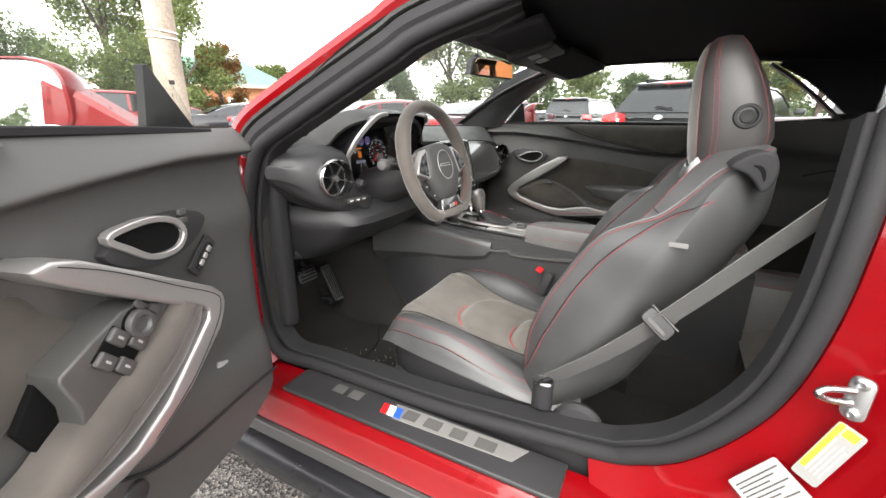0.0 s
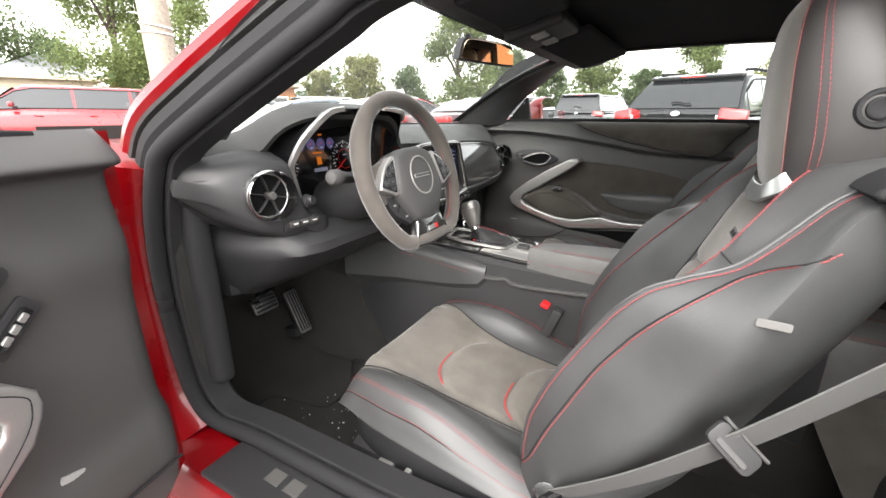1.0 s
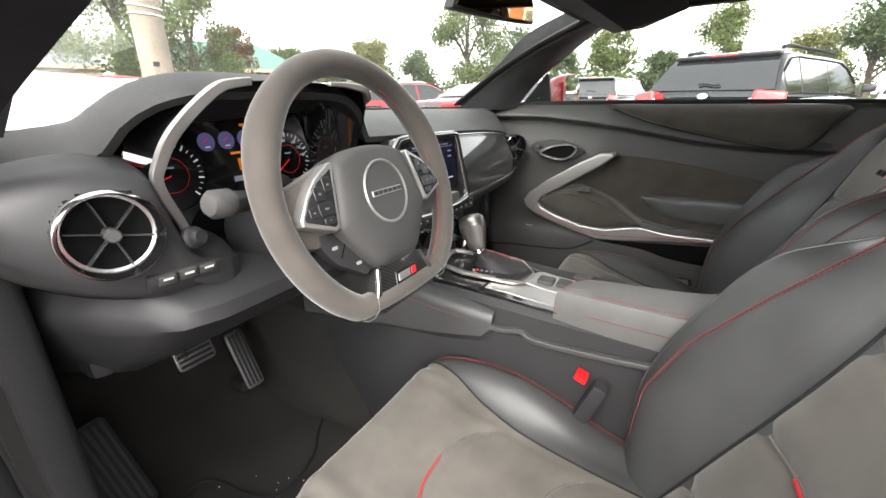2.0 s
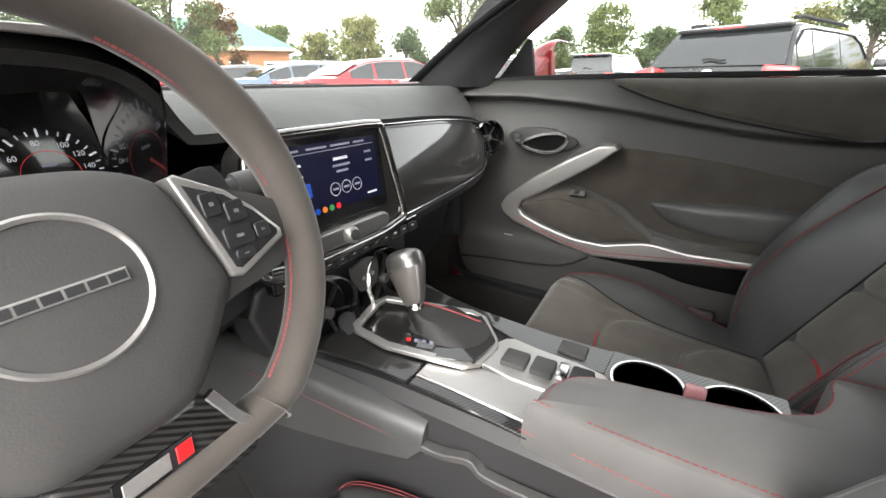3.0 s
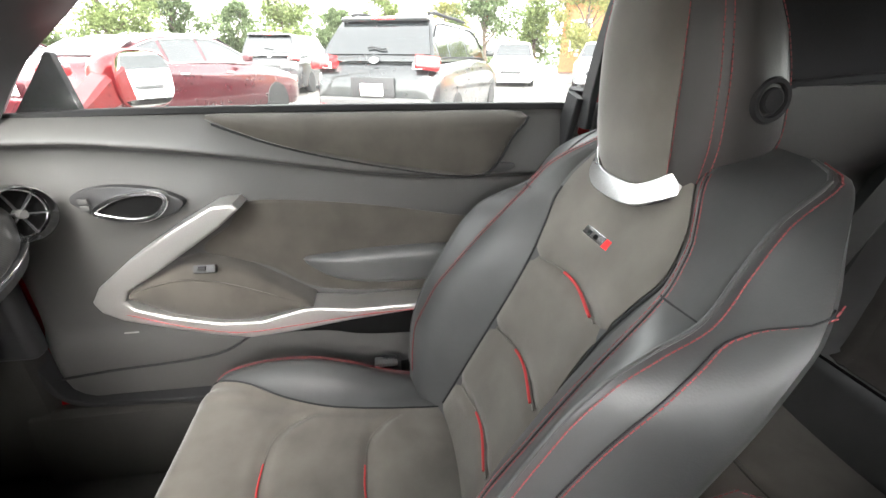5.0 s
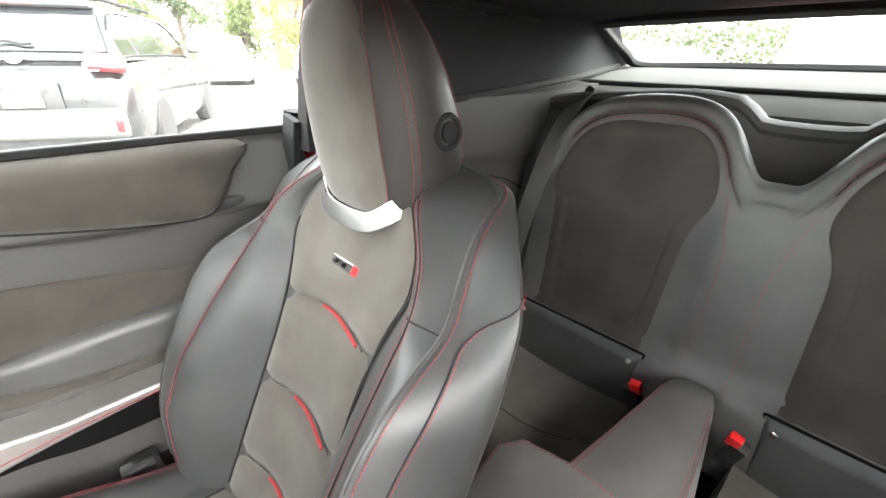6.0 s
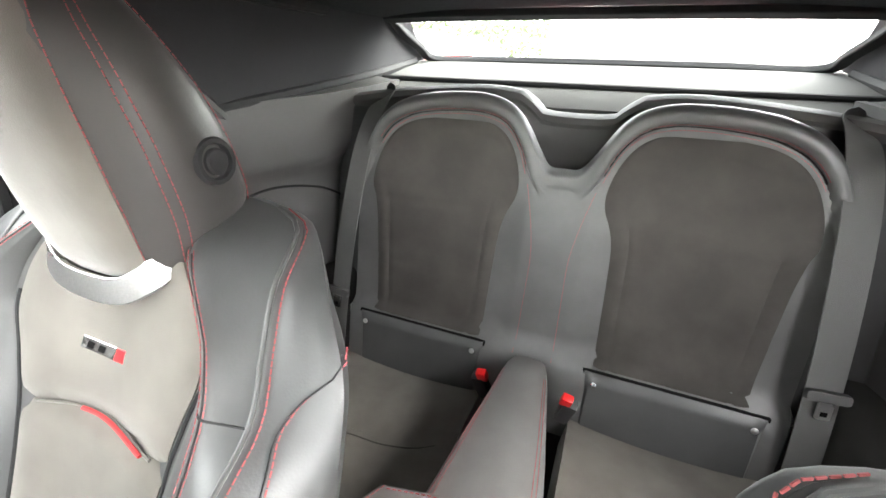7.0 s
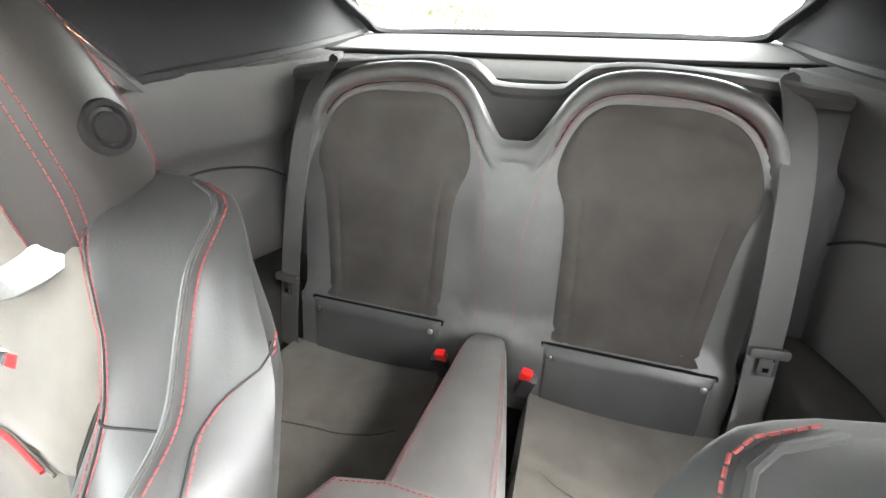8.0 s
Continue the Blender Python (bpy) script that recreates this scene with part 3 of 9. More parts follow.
# floor, toe board, tunnel, rear wall
fl = bmesh.new()
rings = []
for y, z in [(-0.55, 0.24), (-0.2, 0.22), (0.0, 0.20), (0.9, 0.195), (1.30, 0.20), (1.42, 0.25), (1.58, 0.52), (1.62, 0.90), (1.62, 1.0)]:
    rings.append([Vector((-0.72, y, z)), Vector((0.72, y, z)), Vector((0.72, y + 0.02, z - 0.05)), Vector((-0.72, y + 0.02, z - 0.05))])
solid("car_floor", loft(rings, fl), CARPET, "black carpeted car floor and toe board", "floor", "structure")
tun = []
for y, w, z in [(-0.5, 0.13, 0.40), (0.3, 0.12, 0.46), (0.9, 0.14, 0.52), (1.3, 0.17, 0.56), (1.6, 0.2, 0.6)]:
    tun.append([Vector((-w - 0.03, y, 0.18)), Vector((-w, y, z - 0.04)), Vector((-w + 0.04, y, z)), Vector((w - 0.04, y, z)), Vector((w, y, z - 0.04)), Vector((w + 0.03, y, 0.18))])
solid("floor_tunnel", loft(tun), CARPET, "black carpeted transmission tunnel", "floor", "structure")
for s in (-1, 1):
    solid("inner_wheel_arch", rbox((s * 0.60, -0.38, 0.42), (0.20, 0.74, 0.42), 0.04, 3), CARPET, "black carpeted inner wheel arch", "wall", "structure")
solid("rear_bulkhead", rbox((0, -0.72, 0.66), (1.30, 0.06, 0.72), 0.02), LINER, "black trimmed rear bulkhead", "wall", "structure")

# soft top: headliner
RZ = [(-0.82, 1.245), (-0.6, 1.285), (-0.3, 1.305), (0.1, 1.312), (0.4, 1.305), (0.60, 1.285), (0.72, 1.262)]
EX = [(-0.82, 0.50), (-0.6, 0.545), (-0.3, 0.575), (0.1, 0.585), (0.4, 0.578), (0.6, 0.565), (0.72, 0.52)]
EZ = [(-0.82, 1.228), (-0.6, 1.238), (-0.3, 1.252), (0.1, 1.262), (0.4, 1.262), (0.6, 1.250), (0.72, 1.238)]


def roof_pt(a, b):
    y = -0.82 + 1.50 * b
    u = 2 * a - 1
    zc, ze, xe = interp(y, RZ), interp(y, EZ), interp(y, EX)
    bow = 0.004 * math.cos(y * 22)
    return Vector((u * xe, y, ze + (zc - ze) * (1 - abs(u) ** 2.6) + bow * (1 - u * u)))


solid("soft_top", sheet(roof_pt, 30, 44, -0.025), LINER, "black fabric headliner of the soft top", "ceiling", "structure")
for s in (-1, 1):
    rail = [(s * 0.60, 0.62, 1.262), (s * 0.592, 0.45, 1.272), (s * 0.596, 0.1, 1.274), (s * 0.596, -0.12, 1.262), (s * 0.59, -0.3, 1.255), (s * 0.56, -0.6, 1.24)]
    solid("roof_rail", sweep(crom(rail, 6), rect(0.045, 0.035), up=(0, 0, 1)), RUBBER, "black side rail of the soft top", "roof rail", "structure")

    def c_panel(a, b, s=s):
        y = -0.125 - 0.965 * a
        zl = interp(y, [(-1.09, 1.135), (-0.8, 1.098), (-0.6, 1.068), (-0.42, 1.046), (-0.365, 1.048), (-0.346, 1.066), (-0.234, 1.163), (-0.125, 1.238)])
        xl = interp(y, [(-1.09, 0.52), (-0.8, 0.545), (-0.6, 0.60), (-0.4, 0.635), (-0.25, 0.61), (-0.125, 0.60)])
        yy = max(y, -0.82)
        zu, xu = interp(yy, EZ) + 0.004, interp(yy, EX) + 0.004
        yu = y if y > -0.82 else -0.82 - (-(y + 0.82)) * 0.35
        fold = 0.012 * math.sin(math.pi * b)
        return Vector((s * (xl + (xu - xl) * b + fold), y + (yu - y) * b, zl + (zu - zl) * b))
    solid("roof_side", sheet(c_panel, 40, 14, 0.012 * s), LINER, "black fabric side of the soft top", "ceiling", "structure")
    edge = [(s * 0.640, -0.33, 1.050), (s * 0.635, -0.40, 1.052), (s * 0.60, -0.6, 1.072), (s * 0.55, -0.79, 1.098), (s * 0.535, -1.0, 1.125)]
    solid("roof_seal", sweep(crom(edge, 6), disc(0.014, 8)), RUBBER, "black seal along the foot of the soft top", "seal", "structure")

for s in (-1, 1):
    qg = tagged(finish("quarter_window", sheet(lambda a, b, s=s: (s * (0.628 - 0.026 * b), -0.035 - 0.02 * b - (0.335 - 0.27 * b ** 0.9) * a, 1.035 + 0.205 * b), 8, 8, 0.003 * s), PANE), "fixed rear quarter window with rain drops", "window", "", "structure")
    qg.visible_shadow = False
    rq = random.Random(60 + s)
    db = bmesh.new()
    for k in range(150):
        a, b = rq.random(), rq.random()
        bmesh.ops.create_icosphere(db, subdivisions=1, radius=rq.choice((0.0010, 0.0016, 0.0024, 0.0030)), matrix=Matrix.Translation((s * (0.632 - 0.026 * b), -0.035 - 0.02 * b - (0.335 - 0.27 * b ** 0.9) * a, 1.035 + 0.205 * b)) @ Matrix.Diagonal((0.45, 1, 1.1, 1)))
    qd = part("rain_drops", db, DROP, qg)
    qd["kind"] = "stuff"
    qd.visible_shadow = False
    rim = crom([(s * 0.606, -0.090, 1.238), (s * 0.608, -0.150, 1.198), (s * 0.612, -0.216, 1.148), (s * 0.618, -0.280, 1.092), (s * 0.622, -0.330, 1.044)], 5)
    solid("quarter_frame", sweep(rim, rect(0.010, 0.066, 0.2), up=(s, 0, 0.1)), PLASTIC_GREY, "grey plastic frame behind the quarter window", "window frame", "structure")
solid("window_divider", sweep(crom([(0.634, -0.026, 0.985), (0.632, -0.030, 1.06), (0.618, -0.040, 1.16), (0.598, -0.055, 1.255)], 6), rect(0.036, 0.014), up=(0, 1, 0)), RUBBER, "black upright between door glass and quarter glass", "window frame", "structure")

# front header with visors, console and mirror
hd = []
for x in [-0.54 + 1.08 * k / 20 for k in range(21)]:
    dy = -0.28 * x * x
    dz = -0.10 * x * x
    hd.append([Vector((x, 0.755 + dy, 1.245 + dz)), Vector((x, 0.735 + dy, 1.225 + dz)), Vector((x, 0.66 + dy, 1.232 + dz)), Vector((x, 0.58 + dy, 1.262 + dz)), Vector((x, 0.60 + dy, 1.30 + dz)), Vector((x, 0.74 + dy, 1.285 + dz))])
solid("roof_header", loft(hd), PLASTIC, "black header rail above the windscreen", "header", "structure")
for s in (-1, 1):
    vis = thing("sun_visor", "black folded sun visor against the headliner", "sun visor", at=(s * 0.30, 0.60, 1.24), group="sun visors")
    part("pad", rbox((s * 0.315, 0.575, 1.232), (0.36, 0.15, 0.018), 0.008, 3, rot=Euler((radians(-14), radians(4 * s), radians(-9 * s))).to_matrix()), LINER, vis)
    part("label", rbox((s * 0.33, 0.60, 1.2195), (0.08, 0.045, 0.001), 0.0003, 1, rot=Euler((radians(-14), radians(4 * s), radians(-9 * s))).to_matrix()), GREY_PRINT, vis, "pale printed label")
oc = thing("overhead_console", "black overhead console with map lights", "overhead console", at=(0, 0.62, 1.24))
part("housing", rbox((0, 0.625, 1.238), (0.17, 0.15, 0.035), 0.012, 3, rot=Euler((radians(-15), 0, 0)).to_matrix()), PLASTIC, oc)
for x in (-0.045, 0.045):
    part("lens", rbox((x, 0.615, 1.219), (0.045, 0.035, 0.006), 0.003, 2, rot=Euler((radians(-15), 0, 0)).to_matrix()), GREY_PRINT, oc)
part("indicator", rbox((-0.012, 0.665, 1.2155), (0.014, 0.004, 0.003), 0.0006, 1), plain("amber_light", (0.9, 0.25, 0.04), 0.4, emit=1.5), oc, "small lit amber indicator")
rv = thing("rear_view_mirror", "frameless rear view mirror on the windscreen", "mirror", at=(0.02, 0.80, 1.22))
mm = facing((0.018, 0.775, 1.200), (-0.27, -0.95, -0.095))
part("shell", plate(smooth2([(-0.118, -0.020), (-0.105, 0.020), (-0.06, 0.028), (0.06, 0.028), (0.105, 0.020), (0.118, -0.020), (0.10, -0.030), (-0.10, -0.030)], 3), 0.022, mm @ Matrix.Translation((0, 0, -0.024)), 0.004), PLASTIC, rv)
part("mirror_glass", plate(smooth2([(-0.112, -0.018), (-0.10, 0.017), (-0.06, 0.024), (0.06, 0.024), (0.10, 0.017), (0.112, -0.018), (0.095, -0.026), (-0.095, -0.026)], 3), 0.002, mm, 0.0006, 1), MIRROR_AMBER, rv, "silvered glass")
part("stem", tube([(0.02, 0.80, 1.205), (0.01, 0.825, 1.225), (0.0, 0.84, 1.245)], 0.010, 8), PLASTIC, rv)

# added stand-in sheet for the white patch at the foot of the windscreen
def patch_pt(a, b):
    return (-0.69 + 0.26 * a, 1.075 + 0.045 * b + 0.03 * a, 0.990 + 0.064 * b + 0.003 * math.sin(6 * a) * b)


paper = thing("white_patch", "added white sheet for the white patch at the dashboard corner", "paper", at=(-0.56, 1.09, 0.99))
part("sheet", sheet(patch_pt, 14, 8, 0.0008), plain("patch_white", (0.80, 0.80, 0.79), 0.7, var=0.03), paper)

# windscreen and its inner pillars
def screen_pt(a, b, off=0.0):
    u = 2 * a - 1
    x0, x1 = 0.630, 0.490
    base = Vector((u * x0, 1.42 - 0.235 * u * u, 1.000))
    top = Vector((u * x1, 0.775 - 0.085 * u * u, 1.272 - 0.040 * u * u))
    p = base.lerp(top, b)
    p.z += 0.022 * math.sin(math.pi * b)
    return p + Vector((0, off, off * 0.4))


ws_ob = tagged(finish("windscreen", sheet(lambda a, b: screen_pt(a, b), 24, 16, 0.004), PANE), "wet clear windscreen with rain drops", "window", "", "structure")
ws_ob.visible_shadow = False
# Printed edge, carried past the glass to block sky and sun beside the pillar.
for a0, a1 in ((0.988, 1.035),):
    part("frit_band", sheet(lambda a, b: screen_pt(a0 + (a1 - a0) * a, b) + Vector((0, 0.006, 0.004)), 3, 16, 0.002), RUBBER, ws_ob, "black printed edge of the glass")
part("frit_band", sheet(lambda a, b: screen_pt(a, 0.93 + 0.07 * b) + Vector((0, 0.006, 0.004)), 24, 3, 0.002), RUBBER, ws_ob, "black printed edge of the glass")
for s in (-1, 1):
    rings = []
    for k in range(15):
        b = k / 14
        g = screen_pt(0.5 + 0.5 * s, b)
        w = Vector((s * interp(b, [(0, 0.690), (0.45, 0.660), (0.8, 0.610), (1, 0.580)]), interp(b, [(0, 0.985), (0.25, 0.90), (0.5, 0.80), (0.75, 0.705), (1, 0.585)]), interp(b, [(0, 0.99), (0.25, 1.085), (0.5, 1.158), (0.75, 1.215), (1, 1.255)])))
        if s < 0:
            g = g.lerp(w, 0.72)
        mid = (g + w) / 2 + Vector((-s * 0.020, -0.020, -0.004))
        rings.append([g + Vector((s * 0.002, -0.004, -0.006)), g.lerp(mid, 0.6), mid, mid.lerp(w, 0.55), w, w + Vector((s * 0.05, 0.015, 0.02)), g + Vector((s * 0.04, 0.02, 0.02))])
    solid("pillar_trim", loft(rings), PLASTIC, "black plastic trim on the windscreen pillar", "pillar", "structure")

# rear window and shelf
def rw_pt(a, b):
    u = 2 * a - 1
    return Vector((u * 0.51, -1.075 + 0.26 * b + 0.02 * u * u, 1.132 + 0.103 * b - 0.006 * u * u + 0.012 * math.sin(math.pi * b)))


tagged(finish("rear_window", sheet(rw_pt, 16, 8, 0.004), PANE_REAR), "wet heated rear window of the soft top", "window", "", "structure")
frame_pts = [rw_pt(0.03, 0.02), rw_pt(0.25, 0.0), rw_pt(0.75, 0.0), rw_pt(0.97, 0.02), rw_pt(1.0, 0.3), rw_pt(1.0, 0.85), rw_pt(0.97, 1.0), rw_pt(0.5, 1.0), rw_pt(0.03, 1.0), rw_pt(0.0, 0.85), rw_pt(0.0, 0.3)]
solid("rear_window_frame", sweep(crom(frame_pts, 6, True), rect(0.028, 0.016), closed=True, up=(0, -0.4, 1)), RUBBER, "black bonded rim of the rear window", "window frame", "structure")
solid("rear_shelf", sheet(lambda a, b: (-0.63 + 1.26 * a, -0.70 - 0.37 * b, 1.052 + 0.076 * b + 0.012 * math.sin(math.pi * b)), 20, 10, -0.02), SHELF, "dark grey shelf below the rear window", "shelf", "structure")
for b in (0.30,):
    solid("shelf_seal", sweep([(-0.56 + 1.12 * k / 12, -0.70 - 0.37 * b, 1.056 + 0.076 * b + 0.012 * math.sin(math.pi * b)) for k in range(13)], disc(0.007, 8)), RUBBER, "black seal across the shelf below the rear window", "seal", "structure")
# rim of the tonneau with its dipped centre, behind the bench
def lip_z(x):
    return interp(abs(x), [(0, 1.040), (0.062, 1.042), (0.115, 1.080), (0.2, 1.088), (0.38, 1.075), (0.56, 1.05)])


rings = []
for k in range(49):
    x = -0.56 + 1.12 * k / 48
    z = lip_z(x)
    rings.append([Vector((x, -0.705, z + 0.004)), Vector((x, -0.665, z + 0.006)), Vector((x, -0.652, z)), Vector((x, -0.648, z - 0.012)), Vector((x, -0.66, z - 0.035)), Vector((x, -0.66, z - 0.16)), Vector((x, -0.72, z - 0.16))])
solid("shelf_rim", loft(rings), PLASTIC_GREY, "dark grey moulded rim behind the bench", "trim", "structure")
rings = []
for k in range(41):
    x = -0.45 + 0.9 * k / 40
    rings.append([Vector((x, y, lip_z(x) - d)) for y, d in ((-0.572, 0.12), (-0.584, 0.100), (-0.604, 0.088), (-0.626, 0.072), (-0.642, 0.050), (-0.651, 0.026), (-0.655, 0.008), (-0.69, 0.02), (-0.69, 0.12))])
solid("shelf_front", loft(rings), PLASTIC_GREY, "black moulding between bench and shelf", "trim", "structure")

# rear quarter trims
for s in (-1, 1):
    def quarter(a, b, s=s):
        y = -0.055 - 0.725 * a
        zt = interp(y, [(-0.78, 1.088), (-0.6, 1.066), (-0.4, 1.055), (0.02, 1.02)])
        z = 0.42 + (zt - 0.42) * b
        x = interp(y, [(-0.78, 0.492), (-0.6, 0.572), (-0.4, 0.645), (0.02, 0.675)])
        zc = interp(y, [(-0.78, 0.99), (-0.62, 0.92), (-0.5, 0.90), (0.02, 0.93)])
        k = 1 / (1 + math.exp(-(z - zc) / 0.006))
        x -= 0.022 * k
        arm = 0.05 * math.exp(-((y + 0.30) / 0.22) ** 2) / (1 + math.exp((z - 0.80) / 0.008))
        x -= arm * 0.7
        return Vector((s * x, y, z))
    q = tagged(finish("quarter_trim", sheet(quarter, 40, 60, 0.02 * s), PLASTIC_GREY), "dark grey moulded rear quarter trim", "wall trim", "", "structure")
    def ledge_pt(a, b, s=s):
        y = -0.33 - 0.45 * a
        foot = Vector((s * interp(y, [(-0.79, 0.55), (-0.6, 0.60), (-0.4, 0.635), (-0.33, 0.64)]), y, interp(y, [(-0.79, 1.096), (-0.6, 1.070), (-0.4, 1.050), (-0.33, 1.048)])))
        return quarter((-0.055 - y) / 0.725, 0.995).lerp(foot, b)
    part("ledge", sheet(ledge_pt, 16, 3, 0.012 * s), PLASTIC_GREY, q, "grey ledge below the soft top")
    sp = [(-0.62, 0.80), (-0.56, 0.842), (-0.46, 0.866), (-0.36, 0.862), (-0.28, 0.84)]
    part("groove", sweep([quarter((-0.055 - y) / 0.725, (z - 0.42) / 0.64) + Vector((-s * 0.004, 0, 0)) for y, z in [(p.x, p.y) for p in crom([(a, b, 0) for a, b in sp], 8)]], disc(0.003, 6)), RUBBER, q)
    part("belt_slot", rbox((s * 0.437, -0.688, 1.062), (0.064, 0.020, 0.006), 0.002), HOLLOW_SHADE, q)
    part("belt_bezel", rbox((s * 0.437, -0.690, 1.0575), (0.084, 0.036, 0.006), 0.002), PLASTIC, q)

# ---------------------------------------------------------------- front seats
RECLINE = radians(25.2)
CR, SR = math.cos(RECLINE), math.sin(RECLINE)


def on_back(u, w, d):
    """A point of the backrest: across, up along the back, forward of its middle. The seat's origin is under the hinge."""
    return Vector((u, -w * SR + d * CR, 0.50 + w * CR + d * SR))


# the bolster from its sewn foot S over the crest A and the piped edge E to the outer side O
O_TAB = [(-0.07, 0.261), (0.02, 0.281), (0.15, 0.290), (0.34, 0.290), (0.44, 0.284), (0.485, 0.270), (0.515, 0.250), (0.545, 0.226), (0.57, 0.202), (0.582, 0.186), (0.590, 0.158), (0.596, 0.112)]
E_TAB = [(-0.07, 0.214), (0.02, 0.230), (0.15, 0.240), (0.33, 0.238), (0.39, 0.231), (0.42, 0.226), (0.474, 0.208), (0.52, 0.197), (0.57, 0.187), (0.582, 0.174), (0.590, 0.148), (0.596, 0.102)]
R_TAB = [(-0.07, 0.06), (0.02, 0.098), (0.08, 0.115), (0.15, 0.121), (0.28, 0.114), (0.34, 0.099), (0.38, 0.071), (0.42, 0.038), (0.47, 0.018), (0.52, 0.003), (0.565, -0.024), (0.585, -0.038), (0.596, -0.050)]
A_TAB = [(-0.07, 0.190), (0.05, 0.210), (0.15, 0.209), (0.25, 0.202), (0.33, 0.195), (0.42, 0.187), (0.466, 0.173), (0.49, 0.155), (0.537, 0.114), (0.58, 0.094), (0.596, 0.070)]
D_TAB = [(-0.07, 0.055), (0.02, 0.093), (0.08, 0.109), (0.15, 0.109), (0.23, 0.096), (0.30, 0.081), (0.36, 0.065), (0.42, 0.049), (0.466, 0.042), (0.537, 0.019), (0.575, -0.020), (0.596, -0.050)]
S_TAB = [(-0.07, 0.122), (0.1, 0.118), (0.25, 0.114), (0.32, 0.118), (0.38, 0.132), (0.43, 0.146), (0.47, 0.138), (0.52, 0.108), (0.58, 0.072), (0.596, 0.052)]
I_TAB = [(w, h - 0.004) for w, h in S_TAB]
T_TAB = [(-0.07, 0.085), (0.1, 0.125), (0.4, 0.12), (0.48, 0.118), (0.53, 0.105), (0.56, 0.092), (0.58, 0.082), (0.590, 0.074), (0.596, 0.064)]


def insert_depth(u, w):
    h = interp(w, I_TAB)
    sag = 0.015 * (abs(u) / interp(w, S_TAB)) ** 2.3 + 0.009 * (1 - min(1.0, abs(u) / h) ** 6)
    ribs = 0.0
    for wl in (0.045, 0.185, 0.335):
        ribs -= 0.008 * math.exp(-((w - wl - 0.010 * math.cos(u * 22)) / 0.011) ** 2)
    return sag + ribs


def back_half(w):
    """The backrest's section at w from its middle round to the rear, as (across, forward)."""
    o, e, r, a, d, h, t = (interp(w, tab) for tab in (O_TAB, E_TAB, R_TAB, A_TAB, D_TAB, S_TAB, T_TAB))
    q, low, out = a - h, min(0.0, d - 0.014), min(0.0, r - 0.012)
    foot = low + 0.014
    return [(0.0, low), (h * 0.6, low + 0.004), (h, foot), (h + 0.20 * q, foot + 0.16 * (d - foot)), (h + 0.58 * q, foot + 0.70 * (d - foot)), (a - 0.006, d - 0.003), (a + 0.004, d + 0.0012),
            ((a + e) / 2, (d + r) / 2 + 0.001), (e - 0.004, r + 0.0006), (e, r), (e + 0.004, r - 0.004),
            (e + 0.40 * (o - e), r + 0.30 * (out - r)), (e + 0.74 * (o - e), r + 0.64 * (out - r)), (o, out), (o - 0.018, out - 0.28 * (t + out)), (o - 0.075, out - 0.75 * (t + out)), (0.5 * o, -t), (0.0, -t - 0.005)]


def back_section(w):
    half = back_half(w)
    ring = half + [(-u, d) for u, d in half[-2:0:-1]]
    return [on_back(p.x, w, p.y) for p in crom([(u, d, 0) for u, d in ring], 2, True)]


def side_across(w, d):
    """How far out the side of the bolster lies at a depth d."""
    half = back_half(w)[9:14]
    for (u0, d0), (u1, d1) in zip(half, half[1:]):
        if d1 <= d <= d0:
            return u0 + (u1 - u0) * (d0 - d) / (d0 - d1)
    return half[-1][0]


def headrest_section(z, hw, y0, y1):
    """A rounded section of the headrest at a height, from its rear y0 to its face y1."""
    c, h = (y0 + y1) / 2, (y1 - y0) / 2
    pts = []
    for k in range(28):
        a = 2 * math.pi * k / 28
        ca, sa = math.cos(a), math.sin(a)
        e = 0.55
        x = hw * math.copysign(abs(ca) ** e, ca)
        y = c + h * math.copysign(abs(sa) ** 0.7, sa)
        if sa > 0:
            x *= 1 - 0.10 * sa
        pts.append(Vector((x, y, z)))
    return pts


CUSH_C = [(-0.05, 0.446), (0.1, 0.458), (0.25, 0.480), (0.36, 0.507), (0.42, 0.527), (0.455, 0.530), (0.475, 0.510), (0.487, 0.482), (0.49, 0.466)]
CUSH_R = [(-0.05, 0.462), (0.08, 0.472), (0.15, 0.496), (0.22, 0.524), (0.30, 0.543), (0.38, 0.546), (0.44, 0.540), (0.465, 0.526), (0.48, 0.50), (0.487, 0.485), (0.49, 0.468)]
CUSH_W = [(-0.05, 0.93), (0.1, 1.0), (0.33, 1.0), (0.42, 0.95), (0.47, 0.89), (0.49, 0.86)]
CUSH_B = [(-0.05, 0.425), (0.1, 0.438), (0.25, 0.455), (0.35, 0.468), (0.44, 0.472), (0.49, 0.463)]
# half width of the suede: narrow between the bolsters, wide over the front edge
CUSH_S = [(-0.05, 0.126), (0.22, 0.130), (0.32, 0.142), (0.40, 0.166), (0.46, 0.178), (0.49, 0.176)]


def cushion_ring(y):
    zc, zr, W, zb = interp(y, CUSH_C), interp(y, CUSH_R), interp(y, CUSH_W), interp(y, CUSH_B)
    half = [(0.0, zc), (0.10, zc + 0.002), (0.138, zc + 0.010), (0.160, zc + 0.45 * (zr - zc)), (0.182 * W, zr - 0.006), (0.203 * W, zr), (0.224 * W, zr - 0.005),
            (0.248 * W, zr - min(0.03, 0.45 * (zr - zb))), (0.261 * W, zr - min(0.062, 0.75 * (zr - zb))), (0.258 * W, zb), (0.15 * W, zb - 0.012), (0.0, zb - 0.015)]
    ring = half + [(-u, z) for u, z in half[-2:0:-1]]
    return crom([(u, z, 0) for u, z in ring], 3, True)


def cushion_section(y):
    return [Vector((p.x, y, p.y)) for p in cushion_ring(y)]


